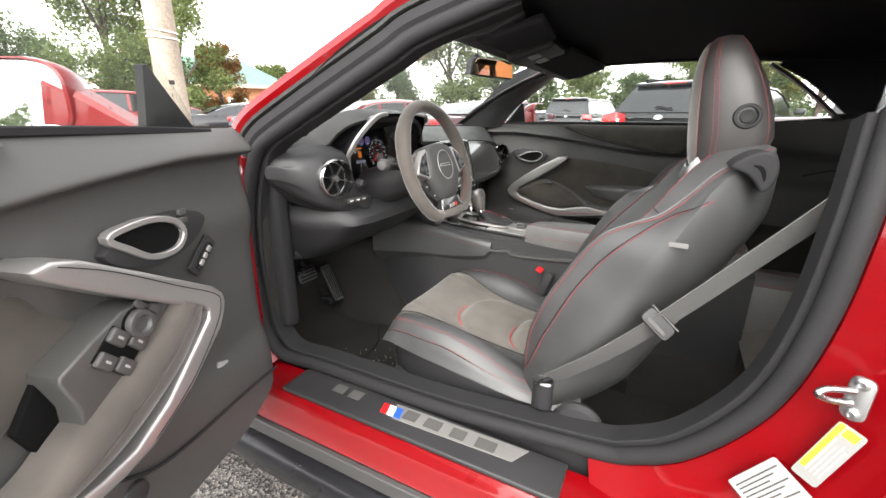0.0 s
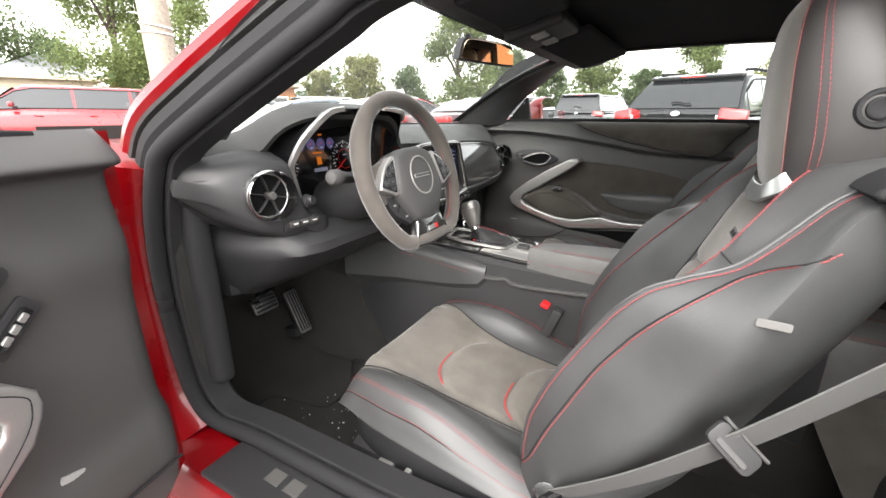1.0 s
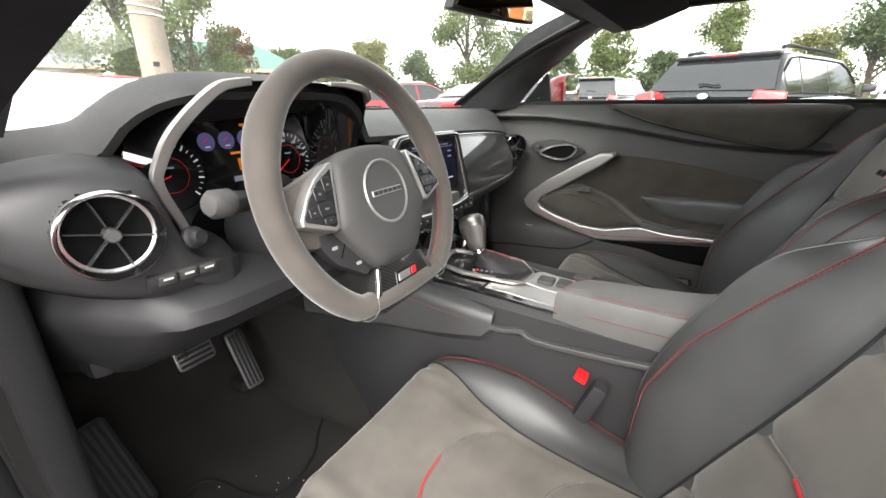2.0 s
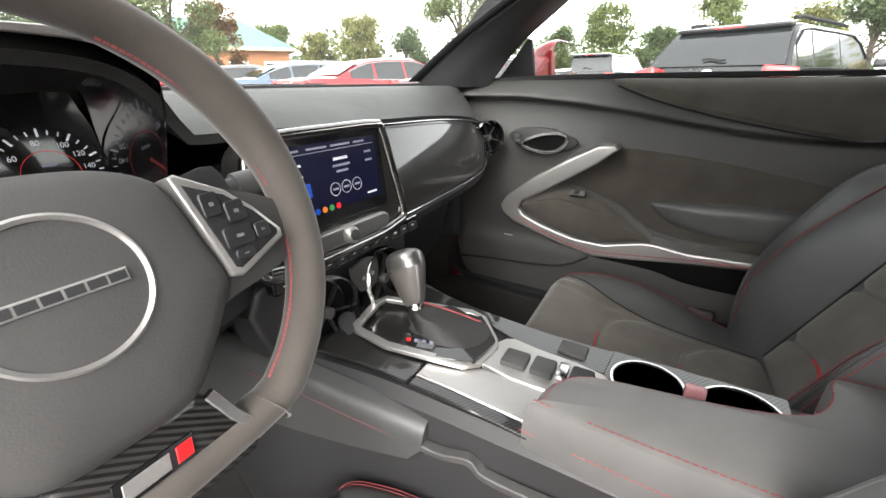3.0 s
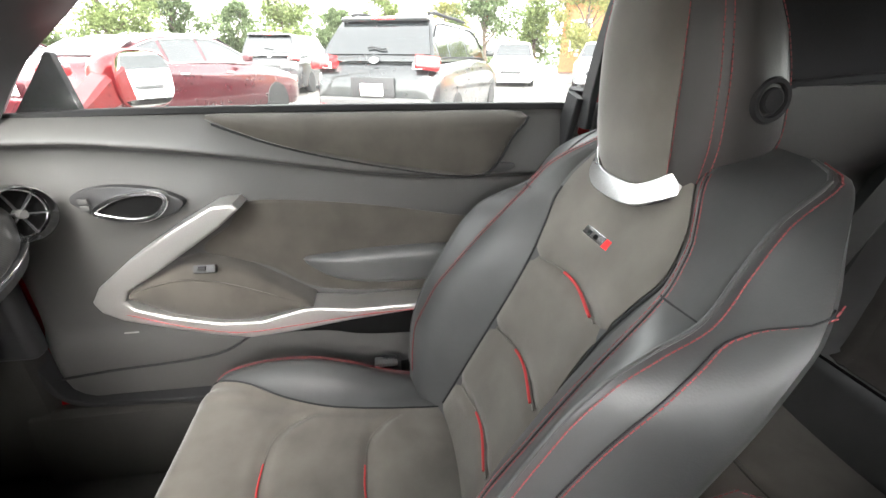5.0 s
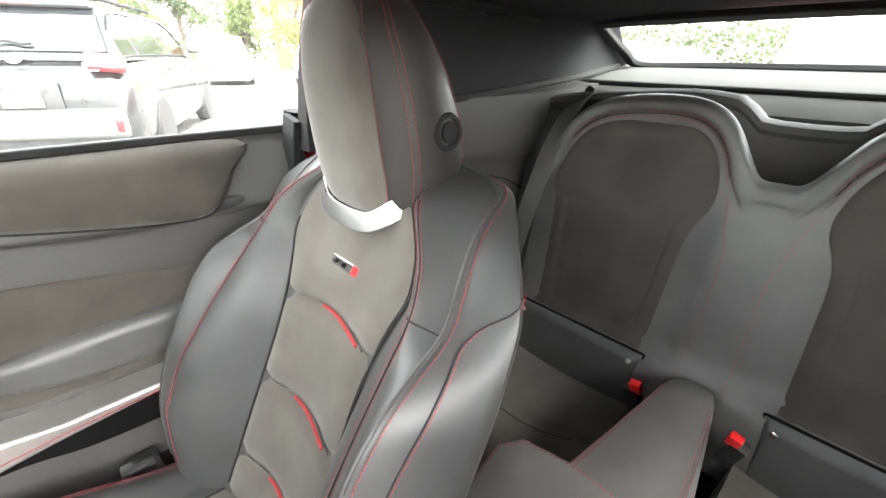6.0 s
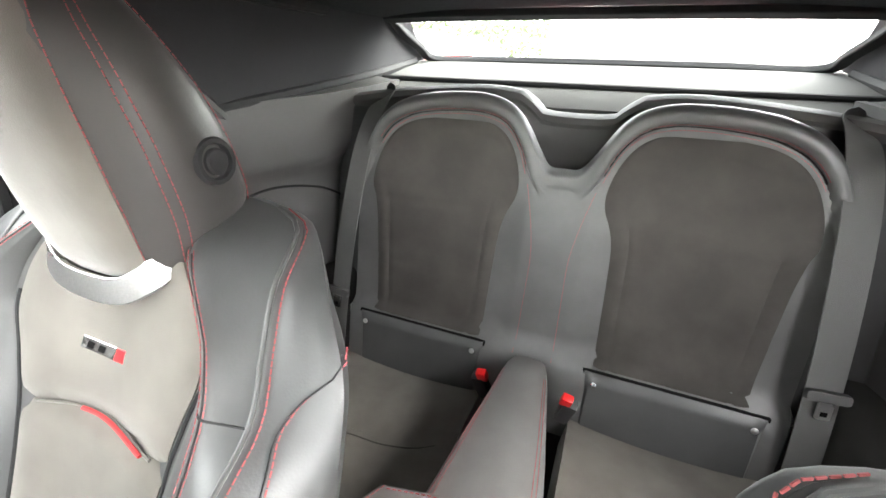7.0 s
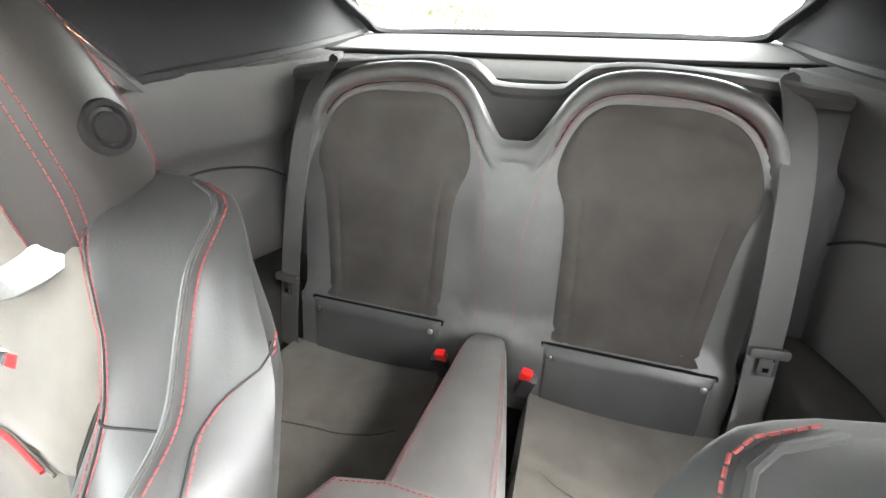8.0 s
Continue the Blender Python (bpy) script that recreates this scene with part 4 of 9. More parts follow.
@functools.lru_cache(maxsize=None)
def cushion_upper(y):
    """The upper side of the cushion at y as (across, height) pairs."""
    out = []
    for p in cushion_ring(y):
        if out and p.x <= out[-1][0]:
            break
        out.append((p.x, p.y))
    return out


def arc_y(yl, u):
    """A quilted line across the cushion: straight in the middle, swept back at its ends."""
    return yl - 0.055 * (abs(u) / 0.115) ** 3.4


def cushion_top(u, y):
    up = cushion_upper(round(y, 5))
    au = abs(u)
    z = up[-1][1]
    for (a, p), (b, q) in zip(up, up[1:]):
        if a <= au <= b:
            z = p + (q - p) * (au - a) / (b - a)
            break
    z += 0.004
    k = max(0.0, min(1.0, (0.126 - au) / 0.022))
    z += 0.006 * k
    for yl in (0.335, 0.175):
        z -= 0.010 * math.exp(-((y - arc_y(yl, u)) / 0.012) ** 2) * k
    return Vector((u, y, z))


def front_seat():
    seat = thing("sports_seat", "black leather sports seat with grey suede centre and red stitching", "car seat", group="front seats")
    ws = [-0.07 + 0.66 * k / 48 for k in range(46)] + [0.558, 0.567, 0.575, 0.582, 0.587, 0.591, 0.594, 0.596]
    back = part("backrest", loft([back_section(w) for w in ws]), LEATHER, seat, "black leather backrest with tall side bolsters")

    def face(a, b):
        w = -0.03 + 0.555 * b
        h = interp(w, I_TAB)
        u = (2 * a - 1) * h
        return on_back(u, w, insert_depth(u, w) + 0.002)
    part("centre_panel", sheet(face, 28, 60, -0.010), SUEDE, back, "grey suede centre panel with three quilted ribs")
    for wl in (0.045, 0.185, 0.335):
        pts = []
        for k in range(17):
            u = -0.095 + 0.185 * k / 16
            w = wl + 0.010 * math.cos(u * 22)
            pts.append(on_back(u, w, insert_depth(u, wl + 0.02) + 0.003))
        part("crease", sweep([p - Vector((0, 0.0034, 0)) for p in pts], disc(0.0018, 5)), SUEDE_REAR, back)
        part("inlay_strip", sweep([p - Vector((0, 0.0006, 0)) for p in pts[1:11]], disc(0.0024, 6)), RED_INLAY, back, "bright red inlaid piping")
    # side seams in red thread
    for s in (-1, 1):
        a, b, c, cleft = [], [], [], []
        for k in range(70):
            w = -0.03 + 0.62 * k / 69
            crest, dc, edge, r = interp(w, A_TAB), interp(w, D_TAB), interp(w, E_TAB), interp(w, R_TAB)
            cleft.append(on_back(s * (interp(w, S_TAB) + 0.001), w, 0.0150))
            a.append(on_back(s * (crest + 0.001), w, dc + 0.0018))
            db_ = interp(w, [(0.0, 0.072), (0.1, 0.082), (0.2, 0.084), (0.28, 0.077), (0.33, 0.066), (0.38, 0.047), (0.43, 0.022), (0.485, -0.010)])
            if w < 0.485:
                b.append(on_back(s * (side_across(w, db_) + 0.0012), w, db_))
            c.append(on_back(s * edge, w, r + 0.0004))
        part("seam", sweep(cleft[:54], disc(0.0022, 6)), RUBBER, back, "dark sewn crease")
        part("stitching", stitches([p + Vector((-s * 0.0035, 0, -0.0006)) for p in a[:64]]), RED_THREAD, back, "red thread")
        part("stitching", stitches([p + Vector((s * 0.0035, 0, 0.0002)) for p in a[:64]]), RED_THREAD, back, "red thread")
        part("seam", sweep([p - Vector((0, 0.0010, 0.0004)) for p in a[:64]], disc(0.0010, 5)), RUBBER, back)
        part("piping", sweep(c, disc(0.0024, 8)), LEATHER, back, "black leather piping")
        part("stitching", stitches([p + Vector((s * 0.0075, -0.0045, -0.0010)) for p in c], r=0.0009), RED_THREAD, back, "red thread")
        part("stitching", stitches(b, r=0.0009), RED_THREAD, back, "red thread")
        part("seam", sweep([p + Vector((-s * 0.0012, 0.004, 0)) for p in b], disc(0.0009, 5)), RUBBER, back)
        half = back_half(0.418)
        part("seam", sweep(crom([on_back(s * u, 0.418, d + 0.0006) for u, d in half[5:10]], 4), disc(0.0011, 5)), RUBBER, back)
    # headrest
    zs = [(0.950, 0.050, -0.255, -0.215), (0.953, 0.080, -0.275, -0.198), (0.962, 0.098, -0.290, -0.190), (0.985, 0.110, -0.303, -0.183), (1.03, 0.1155, -0.315, -0.176),
          (1.08, 0.115, -0.305, -0.171), (1.13, 0.110, -0.285, -0.168), (1.17, 0.100, -0.262, -0.170), (1.195, 0.088, -0.246, -0.177),
          (1.208, 0.072, -0.235, -0.187), (1.213, 0.044, -0.224, -0.198)]
    rings = []
    for z, hw, y0, y1 in zs:
        rings.append(headrest_section(z, hw, y0, y1))
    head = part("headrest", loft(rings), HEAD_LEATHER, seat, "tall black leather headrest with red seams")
    fr = []
    for z, hw, y0, y1 in zs[1:-1]:
        fr.append((z, hw, y1))

    def hface(a, b):
        z = 0.958 + 0.244 * b
        hw = interp(z, [(q[0], q[1]) for q in fr]) * 0.70
        y = interp(z, [(q[0], q[2]) for q in fr])
        u = (2 * a - 1)
        return Vector((u * hw, y + 0.0035 - 0.012 * u ** 4, z))
    part("face_panel", sheet(hface, 12, 24, -0.008), SUEDE, head, "grey suede face of the headrest")
    for s in (-1, 1):
        for off in (0.80, 0.40, 0.28, -0.62):
            path = []
            for k in range(40):
                z = 0.965 + 0.24 * k / 39
                hw = interp(z, [(q[0], q[1]) for q in zs])
                y0 = interp(z, [(q[0], q[2]) for q in zs])
                y1 = interp(z, [(q[0], q[3]) for q in zs])
                c, h = (y0 + y1) / 2, (y1 - y0) / 2
                sa = off
                ca = math.sqrt(1 - sa * sa)
                path.append(Vector((s * (hw * ca ** 0.55 * (1 - 0.10 * max(0, sa)) + 0.0008), c + h * math.copysign(abs(sa) ** 0.7, sa), z)))
            part("stitching", stitches(path), RED_THREAD, head, "red thread")
    but = facing((-0.1125, -0.256, 1.067), (-1, -0.05, 0.06))
    part("release_button", lathe([(0.0225, -0.004), (0.0225, 0.001), (0.0205, 0.0045), (0.0165, 0.0045), (0.0150, 0.001), (0.0128, 0.001), (0.0120, 0.0045), (0.010, 0.0055), (0.007, 0.0045), (0.0, 0.0042)], 32, but), RUBBER, head, "round black release button")
    # silver yoke under the headrest
    yoke = crom([on_back(-0.092, 0.545, -0.02), on_back(-0.086, 0.522, 0.018), on_back(-0.074, 0.504, 0.028), on_back(-0.045, 0.487, 0.031), on_back(0, 0.483, 0.032),
                 on_back(0.045, 0.487, 0.031), on_back(0.074, 0.504, 0.028), on_back(0.086, 0.522, 0.018), on_back(0.092, 0.545, -0.02)], 6)
    part("yoke", sweep(yoke, rect(0.006, 0.026), up=(0, -0.3, 1)), STEEL, seat, "satin silver yoke below the headrest")
    # badge
    bm = facing(on_back(0, 0.415, 0.010), on_back(0, 0, 1) - on_back(0, 0, 0), (0, -0.4, 1))
    part("badge", plate([(-0.034, -0.007), (0.018, -0.007), (0.022, 0.007), (-0.030, 0.007)], 0.003, bm @ Matrix.Translation((0, 0, -0.001)), 0.0008, 1), CHROME, back, "small chrome badge with a red tip")
    part("badge_tip", plate([(0.020, -0.007), (0.034, -0.007), (0.036, 0.007), (0.024, 0.007)], 0.0034, bm @ Matrix.Translation((0, 0, -0.001)), 0.0008, 1), RED_PLASTIC, back, "red enamel tip")
    for x0 in (-0.022, -0.004):
        part("badge_gap", plate([(x0, -0.0035), (x0 + 0.009, -0.0035), (x0 + 0.011, 0.003), (x0 + 0.002, 0.003)], 0.0026, bm, 0, 1), HOLLOW_SHADE, back)
    # cushion
    ys = [-0.05, -0.02, 0.03, 0.08, 0.13, 0.18, 0.23, 0.28, 0.33, 0.37, 0.41, 0.44, 0.46, 0.475, 0.485, 0.49]
    cush = part("cushion", loft([cushion_section(y) for y in ys]), LEATHER, seat, "black leather seat cushion with raised bolsters")

    def cface(a, b):
        y = -0.02 + 0.507 * b
        return cushion_top((2 * a - 1) * interp(y, CUSH_S), y)
    part("centre_panel", sheet(cface, 48, 84, 0.010), SUEDE, cush, "grey suede seat panel")
    for yl in (0.335, 0.175):
        pts = [cushion_top(u, arc_y(yl, u)) + Vector((0, 0.003, 0.004)) for u in [-0.112 + 0.224 * k / 22 for k in range(23)]]
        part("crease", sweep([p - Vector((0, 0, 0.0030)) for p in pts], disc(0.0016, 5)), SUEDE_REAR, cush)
        part("inlay_strip", sweep(pts[1:-10], disc(0.0015, 6)), RED_INLAY, cush, "bright red inlaid piping")
    for s in (-1, 1):
        a, c, edge = [], [], []
        for k in range(50):
            y = -0.02 + 0.49 * k / 49
            zr, W, zb = interp(y, CUSH_R), interp(y, CUSH_W), interp(y, CUSH_B)
            a.append(Vector((s * 0.226 * W, y, zr - 0.0045)))
            c.append(Vector((s * 0.2495 * W, y, zr - min(0.03, 0.45 * (zr - zb)))))
            edge.append(cushion_top(s * (interp(y, CUSH_S) + 0.001), y) + Vector((0, 0, 0.0005)))
        part("stitching", stitches(a), RED_THREAD, cush, "red thread")
        part("stitching", stitches(c), RED_THREAD, cush, "red thread")
        part("stitching", stitches([p + Vector((s * 0.005, 0, -0.0010)) for p in a]), RED_THREAD, cush, "red thread")
        part("seam", sweep(edge, disc(0.0017, 5)), RUBBER, cush, "dark sewn crease")
        part("seam", sweep([p + Vector((0, 0, -0.003)) for p in c], disc(0.0012, 5)), RUBBER, cush)
    # base
    for s in (-1, 1):
        prof = [(s * 0.186, 0.470, 0.445), (s * 0.216, 0.440, 0.445), (s * 0.238, 0.38, 0.442), (s * 0.249, 0.28, 0.434), (s * 0.253, 0.1, 0.416), (s * 0.253, -0.08, 0.395), (s * 0.246, -0.16, 0.375)]
        rings = []
        for x, y, z in crom(prof, 4):
            h = 0.100
            rings.append([(x, y, z + 0.02), (x + s * 0.010, y, z), (x + s * 0.004, y, z - h), (x - s * 0.03, y, z - h), (x - s * 0.03, y, z + 0.02)])
        part("side_cover", loft(rings), SEAT_BASE, seat, "black plastic seat side cover")
        part("seat_rail", rbox((s * 0.2, 0.12, 0.262), (0.035, 0.52, 0.055), 0.004), STEEL, seat)
        part("pivot_cover", lathe([(0.0, -0.012), (0.052, -0.012), (0.056, 0.0), (0.05, 0.014), (0.0, 0.018)], 24, facing((s * 0.272, -0.055, 0.425), (s, 0, 0))), PLASTIC, seat)
    part("seat_pan", rbox((0, 0.2, 0.345), (0.5, 0.5, 0.10), 0.02), PLASTIC, seat)
    return seat


passenger_seat = front_seat()
passenger_seat.matrix_basis = pose(0.368, 0.235, 0)
driver_seat = copy_thing(passenger_seat, pose(-0.372, 0.345, -0.024))
driver_seat["label"] = "black leather driver's sports seat with belt guide on its shoulder"
passenger_seat["label"] = "black leather passenger sports seat with suede centre and chrome badge"


def seat_extra(name, bm, material, label):
    """A part only the driver's seat shows, built in the seat's own frame."""
    ob = finish(name, bm, material)
    ob.parent = driver_seat
    if label:
        ob["label"] = label
    return ob


TAG_GREY = plain("tag_grey", (0.11, 0.107, 0.103), 0.75)
tagm = facing(on_back(-0.2885, 0.40, -0.008), (-1, 0.05, 0.12))
seat_extra("tag", plate(rounded(0.030, 0.009, 0.002), 0.002, tagm, 0.0006, 1), TAG_GREY, "small grey fabric tag")
gx = [(-0.002, 0.540), (-0.012, 0.566), (-0.030, 0.582), (-0.048, 0.580), (-0.062, 0.562), (-0.067, 0.540), (-0.060, 0.526), (-0.046, 0.534), (-0.026, 0.540)]
go, gd, gw = on_back(-0.178, 0, 0), on_back(0, 0, 1) - on_back(0, 0, 0), on_back(0, 1, 0) - on_back(0, 0, 0)
gmx_ = axes(go, gd, gw, (-1, 0, 0))
seat_extra("belt_guide", plate(smooth2(gx, 3), 0.070, gmx_, 0.012, 4), RUBBER, "black plastic seat belt guide")
seat_extra("guide_slot", plate(smooth2([(-0.026, 0.556), (-0.036, 0.561), (-0.047, 0.555), (-0.053, 0.545), (-0.051, 0.543), (-0.038, 0.554)], 3), 0.004, gmx_ @ Matrix.Translation((0, 0, 0.067)), 0.001, 1), HOLLOW_SHADE, "belt slot, its shade a near-black plate")
seat_extra("seat_switch", rbox((-0.258, 0.345, 0.392), (0.014, 0.036, 0.012), 0.004), SATIN, "seat adjuster switch")
seat_extra("seat_switch", rbox((-0.260, 0.290, 0.396), (0.014, 0.014, 0.024), 0.004), SATIN, "seat adjuster switch")

# ---------------------------------------------------------------- rear bench
BT = [(p.x, p.y) for p in crom([(0.0, 0.961, 0), (0.030, 0.964, 0), (0.056, 1.000, 0), (0.085, 1.046, 0), (0.12, 1.074, 0), (0.17, 1.087, 0), (0.24, 1.087, 0), (0.31, 1.078, 0), (0.36, 1.060, 0), (0.395, 1.034, 0), (0.42, 0.998, 0), (0.436, 0.955, 0), (0.445, 0.91, 0)], 6)]


def bench_top(u):
    return interp(abs(u), BT)


def bench_lean(u):
    """How much the rim's slope narrows the roll that follows it."""
    e = 0.008
    k = (bench_top(abs(u) + e) - bench_top(abs(abs(u) - e))) / (2 * e)
    return 1 / math.sqrt(1 + min(4.0, k * k))


def rim_roll(d):
    """The roll under the rim and the sewn groove below it, d down from the rim."""
    k = (d - 0.016) / 0.019
    bulge = 0.015 * math.sqrt(max(0.0, 1 - k * k)) if d > 0.016 or k > -1 else 0.0
    return bulge - 0.003 * math.exp(-((d - 0.037) / 0.004) ** 2)


def rim_share(u):
    """The roll thins out into the scoop and at the outer ends."""
    return interp(abs(u), [(0.0, 0.22), (0.035, 0.25), (0.075, 0.85), (0.10, 1.0), (0.36, 1.0), (0.40, 0.7), (0.428, 0.2), (0.445, 0.0)])


def bench_pt(u, v, lift=0.0):
    """The rear backrest: v from 0 at its foot to 1 at its rim, past 1 it rolls over backwards."""
    zt = bench_top(u)
    z0 = 0.43
    lean = bench_lean(u)
    if v <= 1:
        z = z0 + (zt - 0.018 - z0) * v
        y = -0.437 - (z - 0.43) * 0.205 + 0.022 / (1 + math.exp((z - 0.600) / 0.004))
        au = abs(u)
        hollow = 0.0
        if 0.06 < au < 0.45:
            k = (au - 0.255) / 0.195
            hollow = -0.014 * max(0, 1 - k * k) ** 0.7 * min(1, max(0, (z - 0.56) / 0.08)) * min(1, max(0, (zt - z - 0.03) / 0.05))
        return Vector((u, y + hollow + lift + rim_share(u) * rim_roll((zt - z) * lean), z))
    k = (v - 1) / 0.25
    a = k * math.pi * 0.75
    zr = zt - 0.018
    y = -0.437 - (zr - 0.43) * 0.205 + rim_share(u) * rim_roll(0.018 * lean)
    return Vector((u, y - 0.03 * (1 - math.cos(a)) - 0.05 * max(0, k - 0.6), zr + 0.018 * math.sin(min(a, math.pi * 0.5)) - 0.05 * max(0, k - 0.55)))


def bench_row(b):
    """Rows crowd towards the rim, where the roll needs them."""
    if b < 0.35:
        return b / 0.35 * 0.85
    return 0.85 + (b - 0.35) / 0.47 * 0.15 if b < 0.82 else 1 + (b - 0.82) / 0.18 * 0.25


for s in (-1, 1):
    solid("bench_side_panel", rbox((s * 0.525, -0.610, 0.72), (0.17, 0.04, 0.64), 0.015, 3, rot=Euler((radians(11), 0, 0)).to_matrix()), PLASTIC, "black panel between rear bench and side trim", "trim", "structure")
bench = thing("rear_bench", "two-place rear bench in black leather with dark suede centres", "car seat", at=(0, -0.45, 0.22))
part("backrest", sheet(lambda a, b: bench_pt(-0.445 + 0.89 * a, bench_row(b)), 144, 62, -0.02), LEATHER_SOFT, bench, "black leather rear backrest with a scooped middle")


INNER = [(1.0, 0.175), (0.993, 0.146), (0.975, 0.120), (0.94, 0.101), (0.89, 0.088), (0.82, 0.082), (0.74, 0.086), (0.66, 0.097), (0.58, 0.106), (0.45, 0.112), (0.0, 0.120)]
OUTER = [(1.0, 0.312), (0.993, 0.346), (0.972, 0.374), (0.93, 0.396), (0.87, 0.409), (0.79, 0.413), (0.70, 0.406), (0.60, 0.400), (0.45, 0.395), (0.0, 0.385)]


def bench_insert(s):
    inner = sorted((p.x, p.y) for p in crom([(a, b, 0) for a, b in INNER], 6))
    outer = sorted((p.x, p.y) for p in crom([(a, b, 0) for a, b in OUTER], 6))

    def f(a, t):
        b = 1 - (1 - t) ** 1.7
        L, R = interp(b, inner), interp(b, outer)
        u = L + (R - L) * a
        z = 0.598 + (min(1.034, bench_top(u) - 0.050) - 0.598) * b
        v = (z - 0.43) / (bench_top(u) - 0.018 - 0.43)
        edge = min(u - L, R - u, 0.9 * (1 - b) * 0.43)
        k = 1 - max(0, 1 - edge / 0.022) ** 2
        p = bench_pt(u, v, 0.0015 + 0.006 * k)
        rib = 0.0
        for uu in (L + 0.030, R - 0.030):
            rib -= 0.0035 * math.exp(-((u - uu) / 0.004) ** 2) * min(1, max(0, (0.80 - b) / 0.2))
        for zz, reach in ((0.725, 0.6), (0.865, 0.5)):
            rib -= 0.003 * math.exp(-((z - zz - 0.02 * (a - 0.5) ** 2 + 0.012 * a) / 0.007) ** 2) * max(0, 1 - ((a - 0.6) / reach) ** 2)
        return Vector((s * p.x, p.y + rib, p.z))
    return sheet(f, 48, 60, -0.004 * s)


for s in (-1, 1):
    part("centre_panel", bench_insert(s), SUEDE_DARK, bench, "dark suede backrest panel")

    def low(a, b, s=s):
        u = 0.105 + 0.312 * a
        z = 0.428 + 0.160 * b
        e = min(a, 1 - a, 0.04) / 0.04
        g = min(b, 1 - b, 0.06) / 0.06
        y = -0.424 - (z - 0.43) * 0.18 + 0.010 * (1 - (1 - e) ** 2) * (1 - (1 - g) ** 2)
        return Vector((s * u, y, z))
    part("lower_panel", sheet(low, 26, 14, -0.012 * s), LEATHER, bench, "smooth black leather lower panel")
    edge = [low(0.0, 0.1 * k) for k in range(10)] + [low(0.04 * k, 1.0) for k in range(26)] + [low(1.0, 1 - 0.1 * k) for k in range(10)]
    # The shade in the crease is drawn as a near-black cord.
    part("seam", sweep([Vector((p.x, p.y - 0.002, p.z + 0.002)) for p in edge], disc(0.0032, 6)), HOLLOW_SHADE, bench, "dark sewn crease")
    for u in (0.127, 0.397):
        part("snap", lathe([(0.0, 0.0), (0.006, 0.0), (0.006, 0.002), (0.003, 0.0035), (0.0, 0.0035)], 12, facing((s * u, -0.4375, 0.570), (0, 1, 0.18))), STEEL, bench, "small steel snap")

    def seat_top(a, b, s=s):
        u = 0.095 + 0.365 * a
        y = -0.425 + 0.37 * b
        z = 0.462 + 0.018 * math.sin(math.pi * min(1, b * 1.1)) + 0.014 * (2 * a - 1) ** 2 - (0.03 * max(0, b - 0.85) / 0.15)
        z -= 0.006 * math.exp(-((b - 0.45 - 0.08 * math.sin(a * 3)) / 0.02) ** 2)
        return Vector((s * u, y, z))
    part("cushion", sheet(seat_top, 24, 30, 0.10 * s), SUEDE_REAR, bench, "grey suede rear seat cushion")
    part("seam", sweep(crom([(s * 0.345, -0.205, 0.4800), (s * 0.285, -0.211, 0.4800), (s * 0.228, -0.214, 0.4802), (s * 0.166, -0.228, 0.4838), (s * 0.130, -0.249, 0.4842)], 5), disc(0.0015, 6)), SUEDE_DARK, bench, "dark sewn crease")
    line = [bench_pt(s * (0.040 - 0.006 * k / 20 + (0.03 * max(0, (k - 12) / 8) ** 2)), 0.30 + 0.58 * k / 20, 0.002) for k in range(21)]
    part("stitching", stitches(line, step=0.006), RED_THREAD, bench, "red thread")
    arch, arch2, groove = [], [], []
    for k in range(80):
        u = 0.072 + 0.322 * k / 79
        zt, lean = bench_top(u), bench_lean(u)
        for line, d in ((groove, 0.0362), (arch, 0.0325), (arch2, 0.0425)):
            line.append(bench_pt(s * u, (zt - d / lean - 0.43) / (zt - 0.448), 0.0012))
    part("stitching", stitches(arch, step=0.006), RED_THREAD, bench, "red thread")
    part("stitching", stitches(arch2, step=0.006), RED_THREAD, bench, "red thread")
    part("seam", sweep(groove, disc(0.0016, 5)), RUBBER, bench)
# padded hump between the rear places
rings = []
for y, hw, zt in [(-0.43, 0.034, 0.600), (-0.40, 0.040, 0.612), (-0.37, 0.046, 0.612), (-0.33, 0.052, 0.606), (-0.25, 0.064, 0.600), (-0.15, 0.076, 0.598), (-0.05, 0.085, 0.602), (0.05, 0.09, 0.61)]:
    half = [(0, zt), (hw * 0.7, zt - 0.002), (hw * 0.93, zt - 0.008), (hw * 1.02, zt - 0.022), (hw * 1.10, zt - 0.06), (hw * 1.25, 0.42), (hw * 1.25, 0.30)]
    ring = half + [(-u, z) for u, z in half[::-1][:-1]]
    rings.append([Vector((u, y, z)) for u, z in ring])
hump = solid("rear_centre_hump", loft(rings), LEATHER_LIT, "padded black leather hump between the rear seats", "car console")
for s in (-1, 1):
    for k2 in (0.82, 0.90):
        ln = [Vector((s * hw * k2, y, zt - 0.004 - (0.0015 if k2 > 0.85 else 0))) + Vector((0, 0, 0.0025)) for y, hw, zt in [(-0.37, 0.046, 0.612), (-0.33, 0.052, 0.606), (-0.25, 0.064, 0.600), (-0.15, 0.076, 0.598), (-0.05, 0.085, 0.602)]]
        part("stitching", stitches(crom(ln, 8), step=0.006), RED_THREAD, hump, "red thread")
    b = thing("belt_buckle", "black rear belt buckle with red release button", "belt buckle", at=(s * 0.084, -0.385, 0.50), group="rear belt buckles")
    rot = Euler((radians(-18), radians(12 * s), 0)).to_matrix()
    part("body", rbox((s * 0.086, -0.395, 0.525), (0.028, 0.022, 0.075), 0.005, rot=rot), PLASTIC, b)
    part("button", rbox((s * 0.084, -0.380, 0.566), (0.021, 0.016, 0.026), 0.003, rot=rot), RED_PLASTIC, b, "bright red button")


